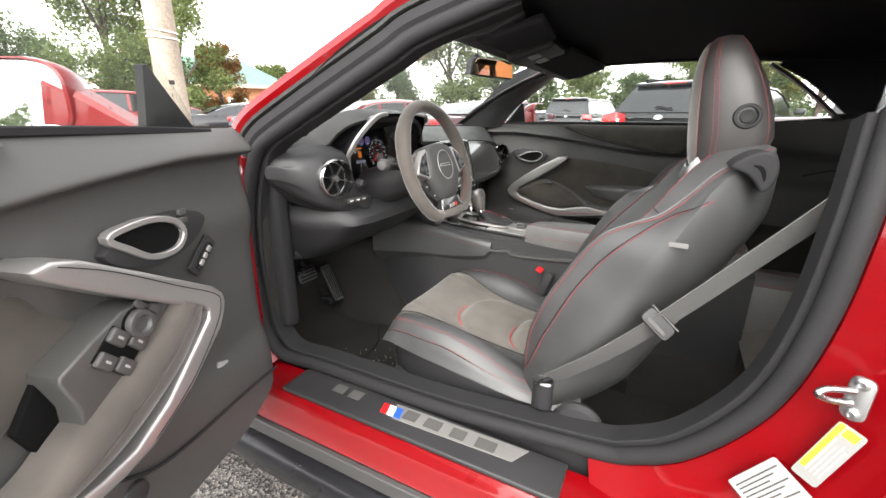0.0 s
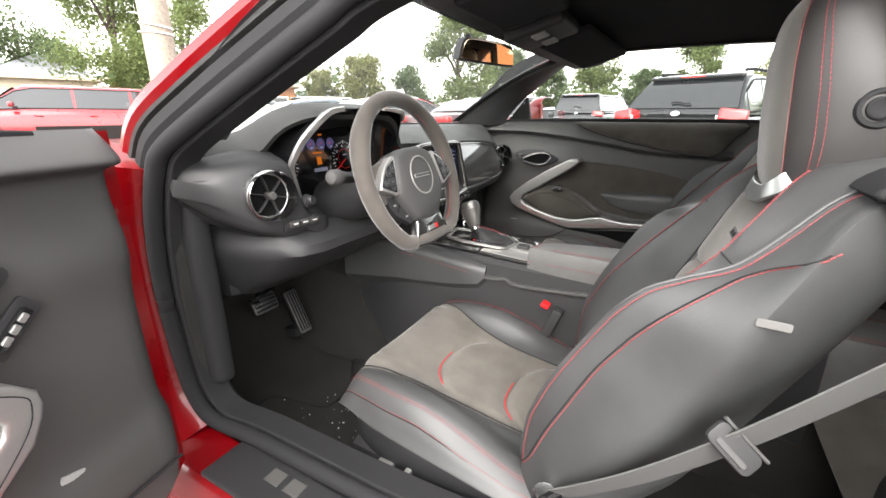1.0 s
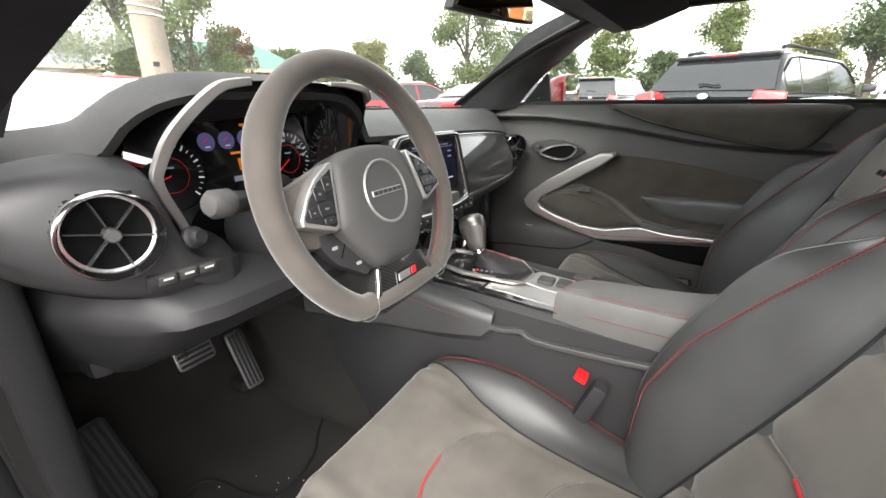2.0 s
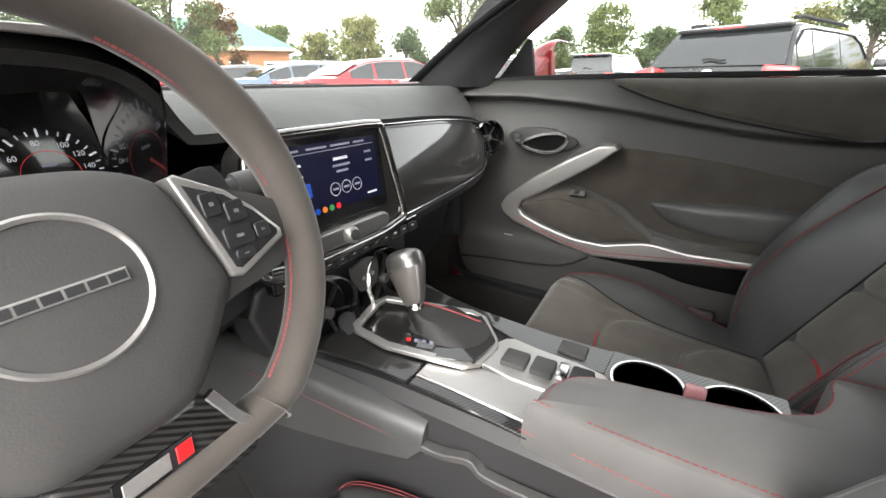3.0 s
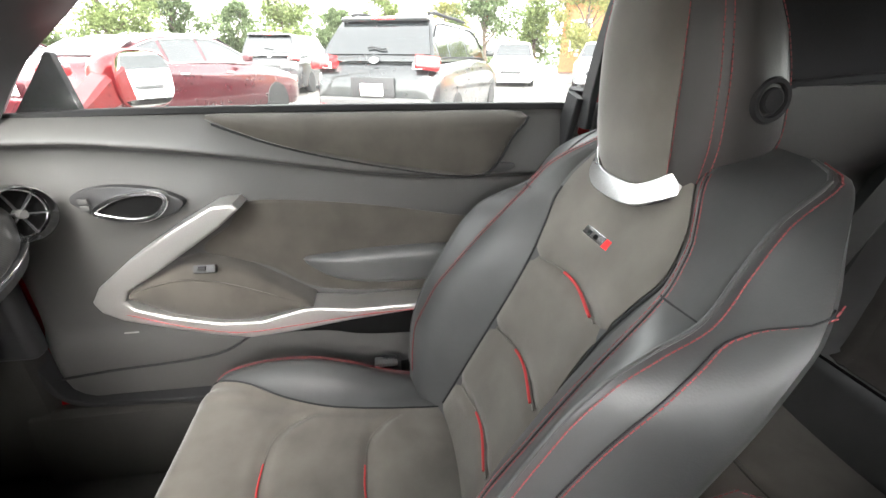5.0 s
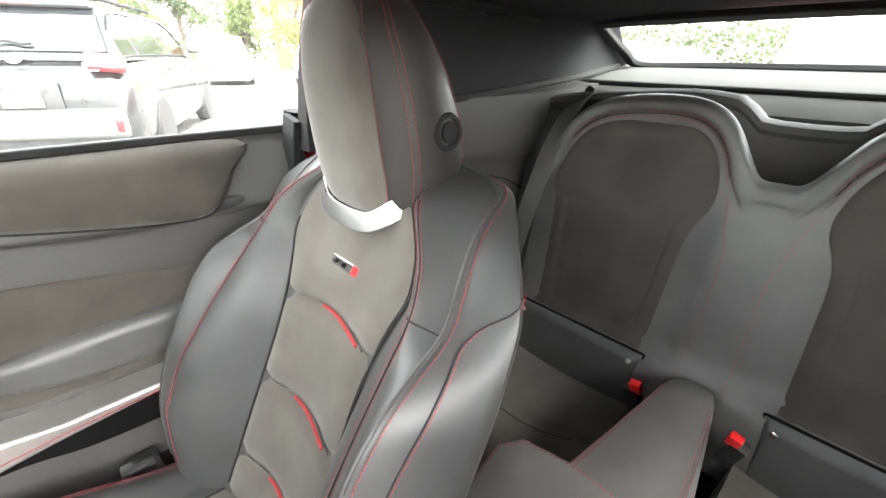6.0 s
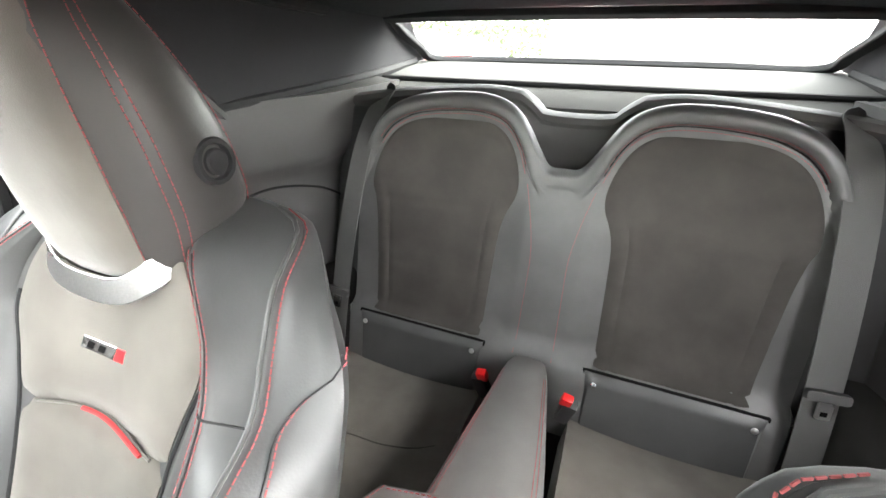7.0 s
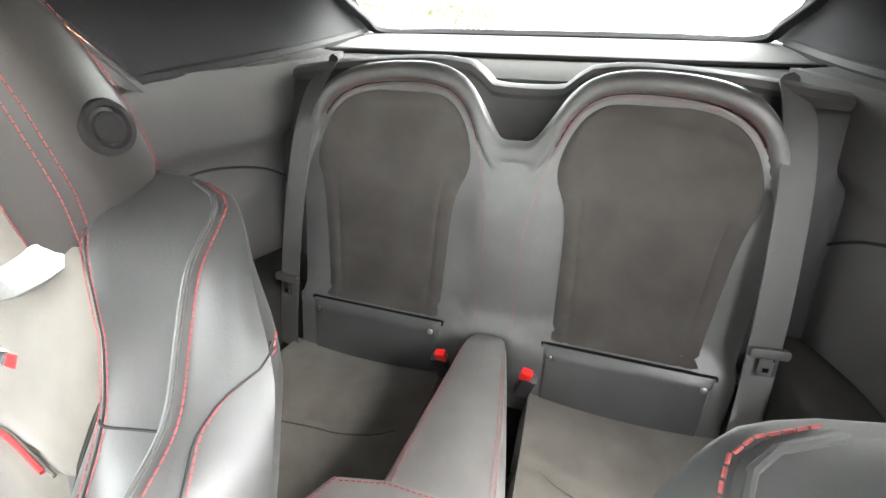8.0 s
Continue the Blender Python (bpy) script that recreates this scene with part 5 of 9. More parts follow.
def webbing(path, width, up):
    return sweep(crom(path, 8), rect(width, 0.0022, 0.2), up=up)


for s in (-1, 1):
    belt = thing("rear_seat_belt", "grey rear seat belt hanging beside the bench", "seat belt", at=(s * 0.46, -0.45, 0.5), group="rear seat belts")
    pts = [(s * 0.437, -0.692, 1.050), (s * 0.437, -0.660, 1.060), (s * 0.438, -0.605, 1.035), (s * 0.442, -0.550, 0.965), (s * 0.448, -0.512, 0.88), (s * 0.456, -0.472, 0.76), (s * 0.463, -0.448, 0.66), (s * 0.468, -0.425, 0.56), (s * 0.475, -0.410, 0.46)]
    part("webbing", webbing(pts, 0.056, (0.25 * s, 1, 0.2)), WEBBING, belt)
    zt = 0.668 if s < 0 else 0.632
    m = facing((s * 0.465, -0.444 + (0.668 - zt) * 0.2, zt), (0.12 * s, 1, 0.24))
    part("tongue_grip", plate(rounded(0.062, 0.018, 0.006), 0.010, m @ Matrix.Translation((0, 0.006, 0)), 0.003), PLASTIC_GREY, belt, "black plastic tongue grip")
    part("tongue", plate(rounded(0.022, 0.032, 0.004), 0.003, m @ Matrix.Translation((0, -0.018, 0.004)), 0.0006, 1), STEEL, belt, "steel belt tongue")
    part("tongue_slot", plate(rounded(0.010, 0.008, 0.001), 0.0005, m @ Matrix.Translation((0, -0.024, 0.0068)), 0, 1), HOLLOW_SHADE, belt)

# ---------------------------------------------------------------- doors
CREASE = [(-0.05, 0.892), (0.10, 0.886), (0.26, 0.888), (0.37, 0.897), (0.49, 0.914), (0.61, 0.933), (0.80, 0.955), (0.90, 0.962), (1.09, 0.962)]


def door_x(y, z):
    zc = interp(y, CREASE)
    k = 1 / (1 + math.exp(-(z - zc) / 0.0028))
    up = 0.664 + 0.046 * max(0, (z - zc) / max(0.02, 1.015 - zc)) ** 1.25
    lo = 0.706 - 0.012 * math.exp(-((z - 0.84) / 0.05) ** 2) * (1 if y > 0.66 else 0.3)
    lo -= 0.016 / (1 + math.exp((z - 0.56) / 0.01))
    return lo + (up - lo) * k


def yz(s, depth=0.0):
    """The plane of a door's inner side: outline x runs along the car, y up, depth inwards."""
    return Matrix(((0, 0, -1, 0.69 - depth), (1, 0, 0, 0), (0, 1, 0, 0), (0, 0, 0, 1)))


def car_door(s, label):
    d = thing("car_door", label, "car door", at=(s * 0.85, 1.13, 0.36), group="doors")

    def add(name, bm, mt, lab="", parent=None):
        return part(name, mirrored(bm, s), mt, parent or d, lab)

    def panel(a, b):
        y = -0.045 + 1.135 * a
        zb = interp(y, [(-0.05, 0.40), (0.1, 0.385), (0.9, 0.385), (1.04, 0.42), (1.09, 0.50)])
        zc = interp(y, CREASE)
        if b < 0.6:
            z = zb + (zc - 0.014 - zb) * b / 0.6
        elif b < 0.76:
            z = zc - 0.014 + 0.028 * (b - 0.6) / 0.16
        else:
            z = zc + 0.014 + (1.012 - zc - 0.014) * (b - 0.76) / 0.24
        x = door_x(y, z)
        edge = max(0, (y - 1.05) / 0.04)
        return Vector((x + 0.03 * edge * edge, y, z))
    body = add("inner_panel", sheet(panel, 64, 90, -0.03), DOOR_GREY, "dark grey moulded inner door panel")
    outer = bmesh.new()
    rings = []
    for y in (1.11, 1.06, 0.9, 0.6, 0.3, 0.0, -0.06):
        e = 0.04 if y > 1.08 or y < -0.04 else 0.0
        rings.append([Vector((0.735, y, 0.36 + e)), Vector((0.84 - e, y, 0.35 + e)), Vector((0.895 - e, y, 0.50)), Vector((0.905 - e, y, 0.70)), Vector((0.875 - e, y, 0.90)), Vector((0.80 - e, y, 1.000)), Vector((0.735, y, 1.008))])
    add("door_skin", loft(rings, outer), RED_PAINT, "glossy red outer door skin")
    belt = [(0.712, 0.99, 1.006), (0.712, 0.8, 1.014), (0.712, 0.4, 1.018), (0.712, 0.0, 1.018), (0.71, -0.05, 1.016)]
    add("window_seal", sweep(crom(belt, 5), rect(0.022, 0.012)), RUBBER)
    # soft suede leaf below the window
    leaf = smooth2([(0.66, 1.008), (0.60, 0.978), (0.50, 0.948), (0.38, 0.922), (0.25, 0.900), (0.17, 0.894), (0.135, 0.91), (0.10, 0.96), (0.075, 1.008), (0.3, 1.010), (0.5, 1.010)], 4)

    def on_panel(outline, lift, mt, name, lab, dome=0.010, bm=None):
        b2 = bmesh.new()
        c = Vector((sum(p[0] for p in outline) / len(outline), sum(p[1] for p in outline) / len(outline), 0))
        rings = []
        for k, (sc, hgt) in enumerate([(1.0, -0.01), (1.0, lift * 0.5), (0.975, lift), (0.93, lift + dome * 0.35), (0.75, lift + dome * 0.8), (0.45, lift + dome), (0.08, lift + dome)]):
            ring = []
            for oy, oz in outline:
                yy, zz = c.x + (oy - c.x) * sc, c.y + (oz - c.y) * sc
                ring.append(Vector((door_x(yy, zz) - hgt, yy, zz)))
            rings.append(ring)
        return add(name, loft(rings, b2), mt, lab)
    on_panel(leaf, 0.013, SUEDE_DOOR, "elbow_leaf", "grey suede leaf-shaped pad", 0.022)
    add("leaf_seam", sweep([Vector((door_x(y, z) - 0.0135, y, z)) for y, z in [(c[0], c[1]) for c in leaf if c[1] < 1.0]], disc(0.0022, 6)), RUBBER, "dark sewn edge")
    # fabric field behind the armrest
    field = smooth2([(0.62, 0.845), (0.50, 0.842), (0.36, 0.825), (0.22, 0.800), (0.10, 0.775), (0.06, 0.70), (0.10, 0.63), (0.30, 0.622), (0.50, 0.640), (0.60, 0.70), (0.72, 0.745), (0.66, 0.80)], 4)
    on_panel(field, 0.004, SUEDE_DOOR, "fabric_field", "dark fabric field", 0.004)
    pad = smooth2([(0.530, 0.716), (0.46, 0.728), (0.34, 0.736), (0.20, 0.735), (0.09, 0.72), (0.08, 0.675), (0.20, 0.655), (0.36, 0.650), (0.47, 0.668)], 4)
    on_panel(pad, 0.014, LEATHER_SOFT, "elbow_pad", "padded elbow rest", 0.016)
    # armrest: grip within the silver hook
    if s < 0:
        # rounded suede rest along the hook, with a pressed line down its middle
        left = crom([(0.790, 0.768, 0), (0.745, 0.740, 0), (0.700, 0.713, 0), (0.655, 0.690, 0), (0.610, 0.664, 0), (0.560, 0.637, 0), (0.46, 0.622, 0)], 6)
        right = crom([(0.842, 0.733, 0), (0.832, 0.706, 0), (0.782, 0.660, 0), (0.720, 0.626, 0), (0.660, 0.603, 0), (0.590, 0.596, 0), (0.46, 0.600, 0)], 6)
        prof = [(0.0, 0.050), (0.0, 0.012), (0.03, 0.003), (0.10, -0.004), (0.25, -0.009), (0.42, -0.0105), (0.50, -0.0095), (0.53, -0.0070), (0.56, -0.0090), (0.66, -0.0085), (0.82, -0.003), (0.94, 0.004), (1.0, 0.014), (1.0, 0.05)]
        rings = []
        for p, q in zip(left, right):
            rings.append([Vector((0.646 + dx, p.x + (q.x - p.x) * f, p.y + (q.y - p.y) * f)) for f, dx in prof])
        add("armrest", loft(rings), SUEDE_WHEEL, "worn suede armrest with a pressed seam")
    else:
        top = crom([(0.850, 0.688, 0), (0.805, 0.714, 0), (0.745, 0.738, 0), (0.69, 0.733, 0), (0.64, 0.714, 0), (0.59, 0.685, 0), (0.55, 0.658, 0), (0.512, 0.633, 0)], 6)
        low = crom([(0.846, 0.672, 0), (0.825, 0.650, 0), (0.765, 0.620, 0), (0.705, 0.606, 0), (0.655, 0.601, 0), (0.605, 0.607, 0), (0.556, 0.619, 0), (0.512, 0.630, 0)], 6)
        prof = [(0.0, 0.060), (0.0, 0.016), (0.03, 0.006), (0.10, 0.000), (0.22, -0.004), (0.24, -0.002), (0.26, -0.005), (0.45, -0.009), (0.70, -0.007), (0.90, 0.000), (0.97, 0.006), (1.0, 0.014), (1.0, 0.06)]
        rings = []
        for p, q in zip(top, low):
            rings.append([Vector((0.648 + dx, p.x + (q.x - p.x) * f, p.y + (q.y - p.y) * f)) for f, dx in prof])
        add("armrest", loft(rings), SUEDE_DOOR, "dark suede armrest and grip")
    hook_o = [(0.628, 0.860), (0.665, 0.857), (0.74, 0.815), (0.83, 0.757), (0.895, 0.705), (0.914, 0.675), (0.905, 0.652), (0.872, 0.630), (0.80, 0.606), (0.72, 0.582), (0.645, 0.566), (0.56, 0.573), (0.44, 0.590), (0.31, 0.603), (0.10, 0.606), (0.05, 0.612)]
    hook_i = [(0.10, 0.620), (0.31, 0.620), (0.43, 0.618), (0.505, 0.628), (0.535, 0.626), (0.62, 0.604), (0.70, 0.608), (0.79, 0.632), (0.845, 0.655), (0.858, 0.672), (0.848, 0.694), (0.79, 0.728), (0.715, 0.778), (0.660, 0.815), (0.618, 0.850)]
    if s < 0:
        hook_o = [(0.611, 0.879), (0.637, 0.883), (0.668, 0.874), (0.733, 0.837), (0.862, 0.761), (0.880, 0.742), (0.882, 0.725), (0.877, 0.709), (0.862, 0.683), (0.781, 0.621), (0.698, 0.581), (0.651, 0.573), (0.56, 0.573), (0.44, 0.590), (0.31, 0.603), (0.10, 0.606), (0.05, 0.612)]
        hook_i = [(0.10, 0.620), (0.31, 0.620), (0.43, 0.618), (0.52, 0.604), (0.621, 0.593), (0.672, 0.597), (0.734, 0.627), (0.795, 0.677), (0.838, 0.712), (0.842, 0.724), (0.836, 0.736), (0.769, 0.772), (0.701, 0.814), (0.646, 0.849), (0.620, 0.868)]
    hook = hook_o + hook_i
    hk = add("hook_trim", plate(hook, 0.062, yz(s, -0.012), 0.008, 4), SATIN, "satin silver hook-shaped trim")
    ln = [(0.69 - 0.0512, y, z) for y, z in ([(0.86, 0.645), (0.76, 0.606), (0.66, 0.583), (0.55, 0.590), (0.40, 0.604), (0.2, 0.610)] if s > 0 else [(0.64, 0.876), (0.70, 0.848), (0.79, 0.792), (0.858, 0.750), (0.868, 0.728), (0.850, 0.694), (0.78, 0.632), (0.70, 0.590)])]
    add("hook_line", sweep(crom(ln, 5), disc(0.0007, 5)), RED_INLAY if s > 0 else RUBBER, "fine line", hk)
    # inner handle
    bez = smooth2([(0.912, 0.868), (0.90, 0.850), (0.86, 0.825), (0.80, 0.818), (0.75, 0.832), (0.725, 0.852), (0.735, 0.866), (0.78, 0.884), (0.84, 0.890), (0.89, 0.884)], 3)
    add("handle_bezel", plate(bez, 0.016, yz(s, -0.004), 0.004), PLASTIC, "black handle surround")
    if s < 0:
        bez = smooth2([(0.724, 0.878), (0.777, 0.898), (0.825, 0.902), (0.861, 0.896), (0.880, 0.870), (0.877, 0.850), (0.848, 0.825), (0.801, 0.823), (0.746, 0.855)], 3)
    ring = [(0.729, 0.880), (0.769, 0.889), (0.81, 0.888), (0.842, 0.876), (0.853, 0.855), (0.834, 0.835), (0.791, 0.835), (0.756, 0.857)] if s < 0 else [(0.874, 0.844), (0.846, 0.833), (0.805, 0.827), (0.772, 0.835), (0.752, 0.856), (0.753, 0.871), (0.776, 0.878), (0.820, 0.873), (0.856, 0.859)]
    add("handle_ring", sweep(crom([(0.676, y, z) for y, z in ring], 5, True), rect(0.009, 0.016), closed=True, up=(1, 0, 0)), SATIN if s < 0 else CHROME, "bright door handle ring")
    # The shade inside the handle ring is a flat black plate.
    add("handle_cup", plate(smooth2([(y, z) for y, z in ring], 3), 0.002, yz(s, 0.0125), 0, 1), HOLLOW_SHADE)
    for dz in (0, 0.013):
        add("lock_button", rbox((0.672, 0.885 if s > 0 else 0.856, (0.853 if s > 0 else 0.876) + dz), (0.006, 0.016, 0.010), 0.002), PLASTIC_GREY)
    # small parts
    # Driver's silver plate gets pale print grey, its glint painted as colour.
    add("speaker_badge", plate(rounded(0.030, 0.011, 0.002), 0.003, yz(s, -0.012) @ Matrix.Translation((0.918 if s < 0 else 0.905, 0.567 if s < 0 else 0.560, 0)) @ Matrix.Rotation(radians(0 if s > 0 else -20), 4, 'Z'), 0.0006, 1), SATIN if s > 0 else GREY_PRINT, "small silver maker's plate")
    add("lock_slot", plate(smooth2([(0.165, 0.905), (0.13, 0.917), (0.095, 0.914), (0.10, 0.903), (0.13, 0.897)], 3), 0.012, yz(s, 0.019), 0.003), PLASTIC, "oval black slot")
    pocket = [(0.698 - 0.016, y, z) for y, z in [(1.06, 0.470), (0.95, 0.482), (0.80, 0.492), (0.72, 0.508), (0.66, 0.545)]]
    add("panel_groove", sweep(crom(pocket, 6), disc(0.003, 6)), RUBBER)
    pk = smooth2([(0.64, 0.548), (0.52, 0.560), (0.38, 0.575), (0.20, 0.588), (0.05, 0.590), (0.03, 0.54), (0.12, 0.515), (0.30, 0.515), (0.42, 0.522), (0.50, 0.54)], 3)
    # No real opening: a black plate paints the pocket's shade.
    add("map_pocket", plate(pk, 0.006, yz(s, 0.001), 0.002), HOLLOW_SHADE, "map pocket opening, its shade a flat black plate")
    # window glass and its triangle
    def pane(a, b):
        z = 1.012 + 0.250 * b
        yf = interp(z, [(1.01, 0.975), (1.10, 0.865), (1.18, 0.745), (1.235, 0.63), (1.262, 0.52)])
        yr = -0.045 - 0.06 * b
        y = yr + (yf - yr) * a
        return Vector((0.716 - 0.115 * b - 0.02 * b * (1 - b), y, z))
    g = add("window_glass", sheet(pane, 24, 10, 0.004), PANE, "raised door window with rain drops")
    g.visible_shadow = False
    # outside mirror
    mir = add("mirror_shell", loft([[Vector((0.947 + sx * 0.122 * r, 0.868 + dy, 1.056 + sz * 0.062 * r)) for sx, sz in
                                     [(math.copysign(abs(math.cos(t)) ** 0.6, math.cos(t)), math.copysign(abs(math.sin(t)) ** 0.6, math.sin(t))) for t in [2 * math.pi * q / 24 for q in range(24)]]]
                                    for r, dy in [(0.25, 0.075), (0.55, 0.066), (0.80, 0.045), (0.95, 0.015), (1.0, -0.005), (0.99, -0.014), (0.95, -0.016), (0.92, -0.008)]]), RED_PAINT, "red door mirror housing with rain drops")
    gm = plate([(0.113 * math.copysign(abs(math.cos(t)) ** 0.6, math.cos(t)), 0.0565 * math.copysign(abs(math.sin(t)) ** 0.6, math.sin(t))) for t in [2 * math.pi * q / 24 for q in range(24)]], 0.003,
               facing((0.947, 0.857, 1.056), (-0.05, -1, 0.03)), 0.0006, 1)
    add("mirror_glass", gm, MIRROR, "silvered mirror glass", mir)
    add("mirror_foot", sweep(crom([(0.745, 0.90, 1.000), (0.79, 0.892, 1.018), (0.84, 0.882, 1.040), (0.88, 0.880, 1.05)], 4), lambda t: rect(0.050, 0.028 + 0.05 * t)), RED_PAINT, "red mirror foot", mir)
    tri = [(0.968, 1.008), (0.862, 1.010), (0.878, 1.106), (0.887, 1.108), (0.920, 1.066)]
    add("mirror_triangle", plate(tri, 0.014, Matrix(((0, 0, -1, 0.725), (1, 0, 0, 0), (0, 1, 0, 0), (0, 0, 0, 1))), 0.004), RUBBER, "black triangular mirror mount cover")
    # rain on the glass
    rng = random.Random(11 + s)
    db = bmesh.new()
    for k in range(620 if s > 0 else 300):
        a, b = rng.random(), rng.random() ** 1.2
        p = pane(a, b)
        r = rng.choice((0.0010, 0.0014, 0.0018, 0.0024, 0.0032))
        bmesh.ops.create_icosphere(db, subdivisions=1, radius=r, matrix=Matrix.Translation(p + Vector((0.0025, 0, 0))) @ Matrix.Diagonal((0.45, 1, 1.15, 1)))
    dr = add("rain_drops", db, DROP, "", g)
    dr["kind"] = "stuff"
    dr.visible_shadow = False
    # window switches
    if s > 0:
        add("window_switch", rbox((0.642, 0.70, 0.733), (0.014, 0.040, 0.016), 0.003, rot=Euler((0, radians(30), 0)).to_matrix()), PLASTIC, "window switch")
        add("switch_rocker", rbox((0.635, 0.703, 0.738), (0.008, 0.014, 0.006), 0.001), PLASTIC, "small rocker")
    else:
        base = add("switch_panel", plate([(0.790, 0.772), (0.765, 0.776), (0.724, 0.790), (0.706, 0.788), (0.660, 0.768), (0.618, 0.747), (0.616, 0.738), (0.629, 0.696), (0.628, 0.672), (0.66, 0.688), (0.72, 0.722)], 0.050, yz(s, -0.012), 0.004, 3), DOOR_GREY, "grey plastic switch panel")
        # A black plate stands for the shade in the pull cup.
        add("pull_cup", plate([(0.617, 0.735), (0.632, 0.692), (0.630, 0.672), (0.598, 0.655), (0.585, 0.690)], 0.012, yz(s, -0.010), 0.003, 2), HOLLOW_SHADE, "pull cup below the switches, its shade a black plate")
        turn = Euler((radians(-50), 0, 0)).to_matrix()
        add("switch_recess", rbox((0.6515, 0.690, 0.740), (0.004, 0.056, 0.050), 0.004, rot=turn), HOLLOW_SHADE, "", base)
        for yy, zz in ((0.691, 0.760), (0.715, 0.741), (0.668, 0.738), (0.690, 0.718)):
            add("window_switch", rbox((0.648, yy, zz), (0.009, 0.027, 0.020), 0.004, 3, rot=turn), PLASTIC_GREY, "window switch", base)
            add("switch_mark", rbox((0.6432, yy, zz), (0.001, 0.008, 0.003), 0, 1, rot=turn), GREY_PRINT, "", base)
        add("knob_recess", lathe([(0.0, 0.002), (0.0235, 0.002), (0.0235, -0.004)], 28, facing((0.6515, 0.724, 0.763), (-1, 0, 0.06))), HOLLOW_SHADE, "", base)
        add("mirror_knob", lathe([(0.0, 0.004), (0.010, 0.0045), (0.013, 0.009), (0.0185, 0.009), (0.0205, 0.005), (0.0205, -0.004)], 28, facing((0.6500, 0.724, 0.763), (-1, 0, 0.06))), PLASTIC_GREY, "round mirror knob", base)
        for yy, zz in ((0.732, 0.787), (0.752, 0.772)):
            add("mirror_key", rbox((0.6505, yy, zz), (0.006, 0.018, 0.011), 0.003, 2, rot=turn), PLASTIC_GREY, "mirror select key", base)
        add("memory_surround", plate(rounded(0.030, 0.072, 0.006), 0.004, yz(s, -0.001) @ Matrix.Translation((0.902, 0.800, 0)) @ Matrix.Rotation(radians(-48), 4, 'Z'), 0.002), PLASTIC, "raised black switch surround")
        add("memory_switch", plate(rounded(0.014, 0.052, 0.004), 0.004, yz(s, 0.003) @ Matrix.Translation((0.902, 0.800, 0)) @ Matrix.Rotation(radians(-48), 4, 'Z'), 0.001), GLOSS_BLACK, "memory switch strip")
        for k in range(3):
            add("memory_button", plate(rounded(0.008, 0.011, 0.002), 0.003, yz(s, 0.0065) @ Matrix.Translation((0.902 + 0.0105 * (k - 1), 0.800 + 0.0095 * (k - 1), 0)) @ Matrix.Rotation(radians(-48), 4, 'Z'), 0.0006, 1), SATIN, "", body)
        add("courtesy_lamp", lathe([(0.0, 0.004), (0.013, 0.004), (0.018, 0.002), (0.02, -0.004)], 20, facing((0.684, 0.690, 0.492), (-1, 0, 0))), PLASTIC, "round courtesy lamp")
    return d


car_door(1, "closed passenger door with silver hook trim and dark panels")
driver_door = car_door(-1, "open driver's door with silver hook trim and switches")
driver_door.matrix_basis = pose(-0.85, 1.13, 0.36, 0, 0, -72)

# ---------------------------------------------------------------- dashboard
dash = thing("dashboard", "black dashboard with carbon fibre panel and round vents", "dashboard", at=(0, 1.1, 0.5))
LIP = [(-0.69, 1.08, 0.925), (-0.64, 1.035, 0.948), (-0.56, 0.985, 0.958), (-0.50, 0.955, 0.958), (-0.36, 0.935, 0.958), (-0.20, 0.945, 0.957), (-0.10, 0.938, 0.955), (0.0, 0.930, 0.953),
       (0.12, 0.930, 0.950), (0.30, 0.935, 0.943), (0.46, 0.942, 0.930), (0.58, 0.962, 0.910), (0.64, 0.990, 0.892), (0.69, 1.04, 0.875)]


def lip(x):
    return interp(x, [(a, b) for a, b, c in LIP]), interp(x, [(a, c) for a, b, c in LIP])


def hood(x):
    k = (x + 0.388) / 0.200
    return 0.080 * max(0, 1 - abs(k) ** 5) ** 0.8


def top_pt(a, b):
    x = -0.69 + 1.38 * a
    y0, z0 = lip(x)
    yw = 1.425 - 0.55 * x * x
    h = hood(x)
    y0 = y0 - 0.028 * h / 0.080
    y = y0 + (yw - y0) * b
    base = z0 + (0.994 - z0) * (1 - (1 - min(1, b / 0.45)) ** 2)
    f = math.sin(min(1, b / 0.05) * math.pi / 2) if b < 0.05 else 1.0
    fall = max(0.0, 1 - max(0, b - 0.12) / 0.36)
    fall = fall * fall * (3 - 2 * fall)
    return Vector((x, y, base + h * fall * (0.92 + 0.08 * f)))


part("top_pad", sheet(top_pt, 92, 40, 0.012), PAD, dash, "dark grey grained dashboard top")
# padded roll along the windscreen
part("defrost_strip", sheet(lambda a, b: top_pt(a, 0.80 + 0.10 * b) + Vector((0, 0, 0.006)), 60, 4, 0.006), PLASTIC, dash, "black defroster strip")


def face(a, b, x0, x1, zt, zb, back=0.05):
    x = x0 + (x1 - x0) * a
    y0, z0 = lip(x)
    t, bb = zt(x), zb(x)
    z = t + (bb - t) * b
    return Vector((x, y0 + 0.006 + back * abs(b) ** 1.6 * (1 - 0.75 * min(1, max(0, (x - 0.40) / 0.26)) ** 2), z))


# carbon panel in front of the passenger
cz0 = lambda x: lip(x)[1] - 0.006
cz1 = lambda x: interp(x, [(0.10, 0.798), (0.30, 0.801), (0.50, 0.811), (0.60, 0.822), (0.67, 0.843)])
part("trim_panel", sheet(lambda a, b: face(a, b, 0.105, 0.665, cz0, cz1, -0.052) + Vector((0, 0.004 - 0.017 * math.sin(math.pi * b) ** 0.8, 0)), 40, 22, -0.010), CARBON, dash, "glossy carbon fibre dashboard panel")
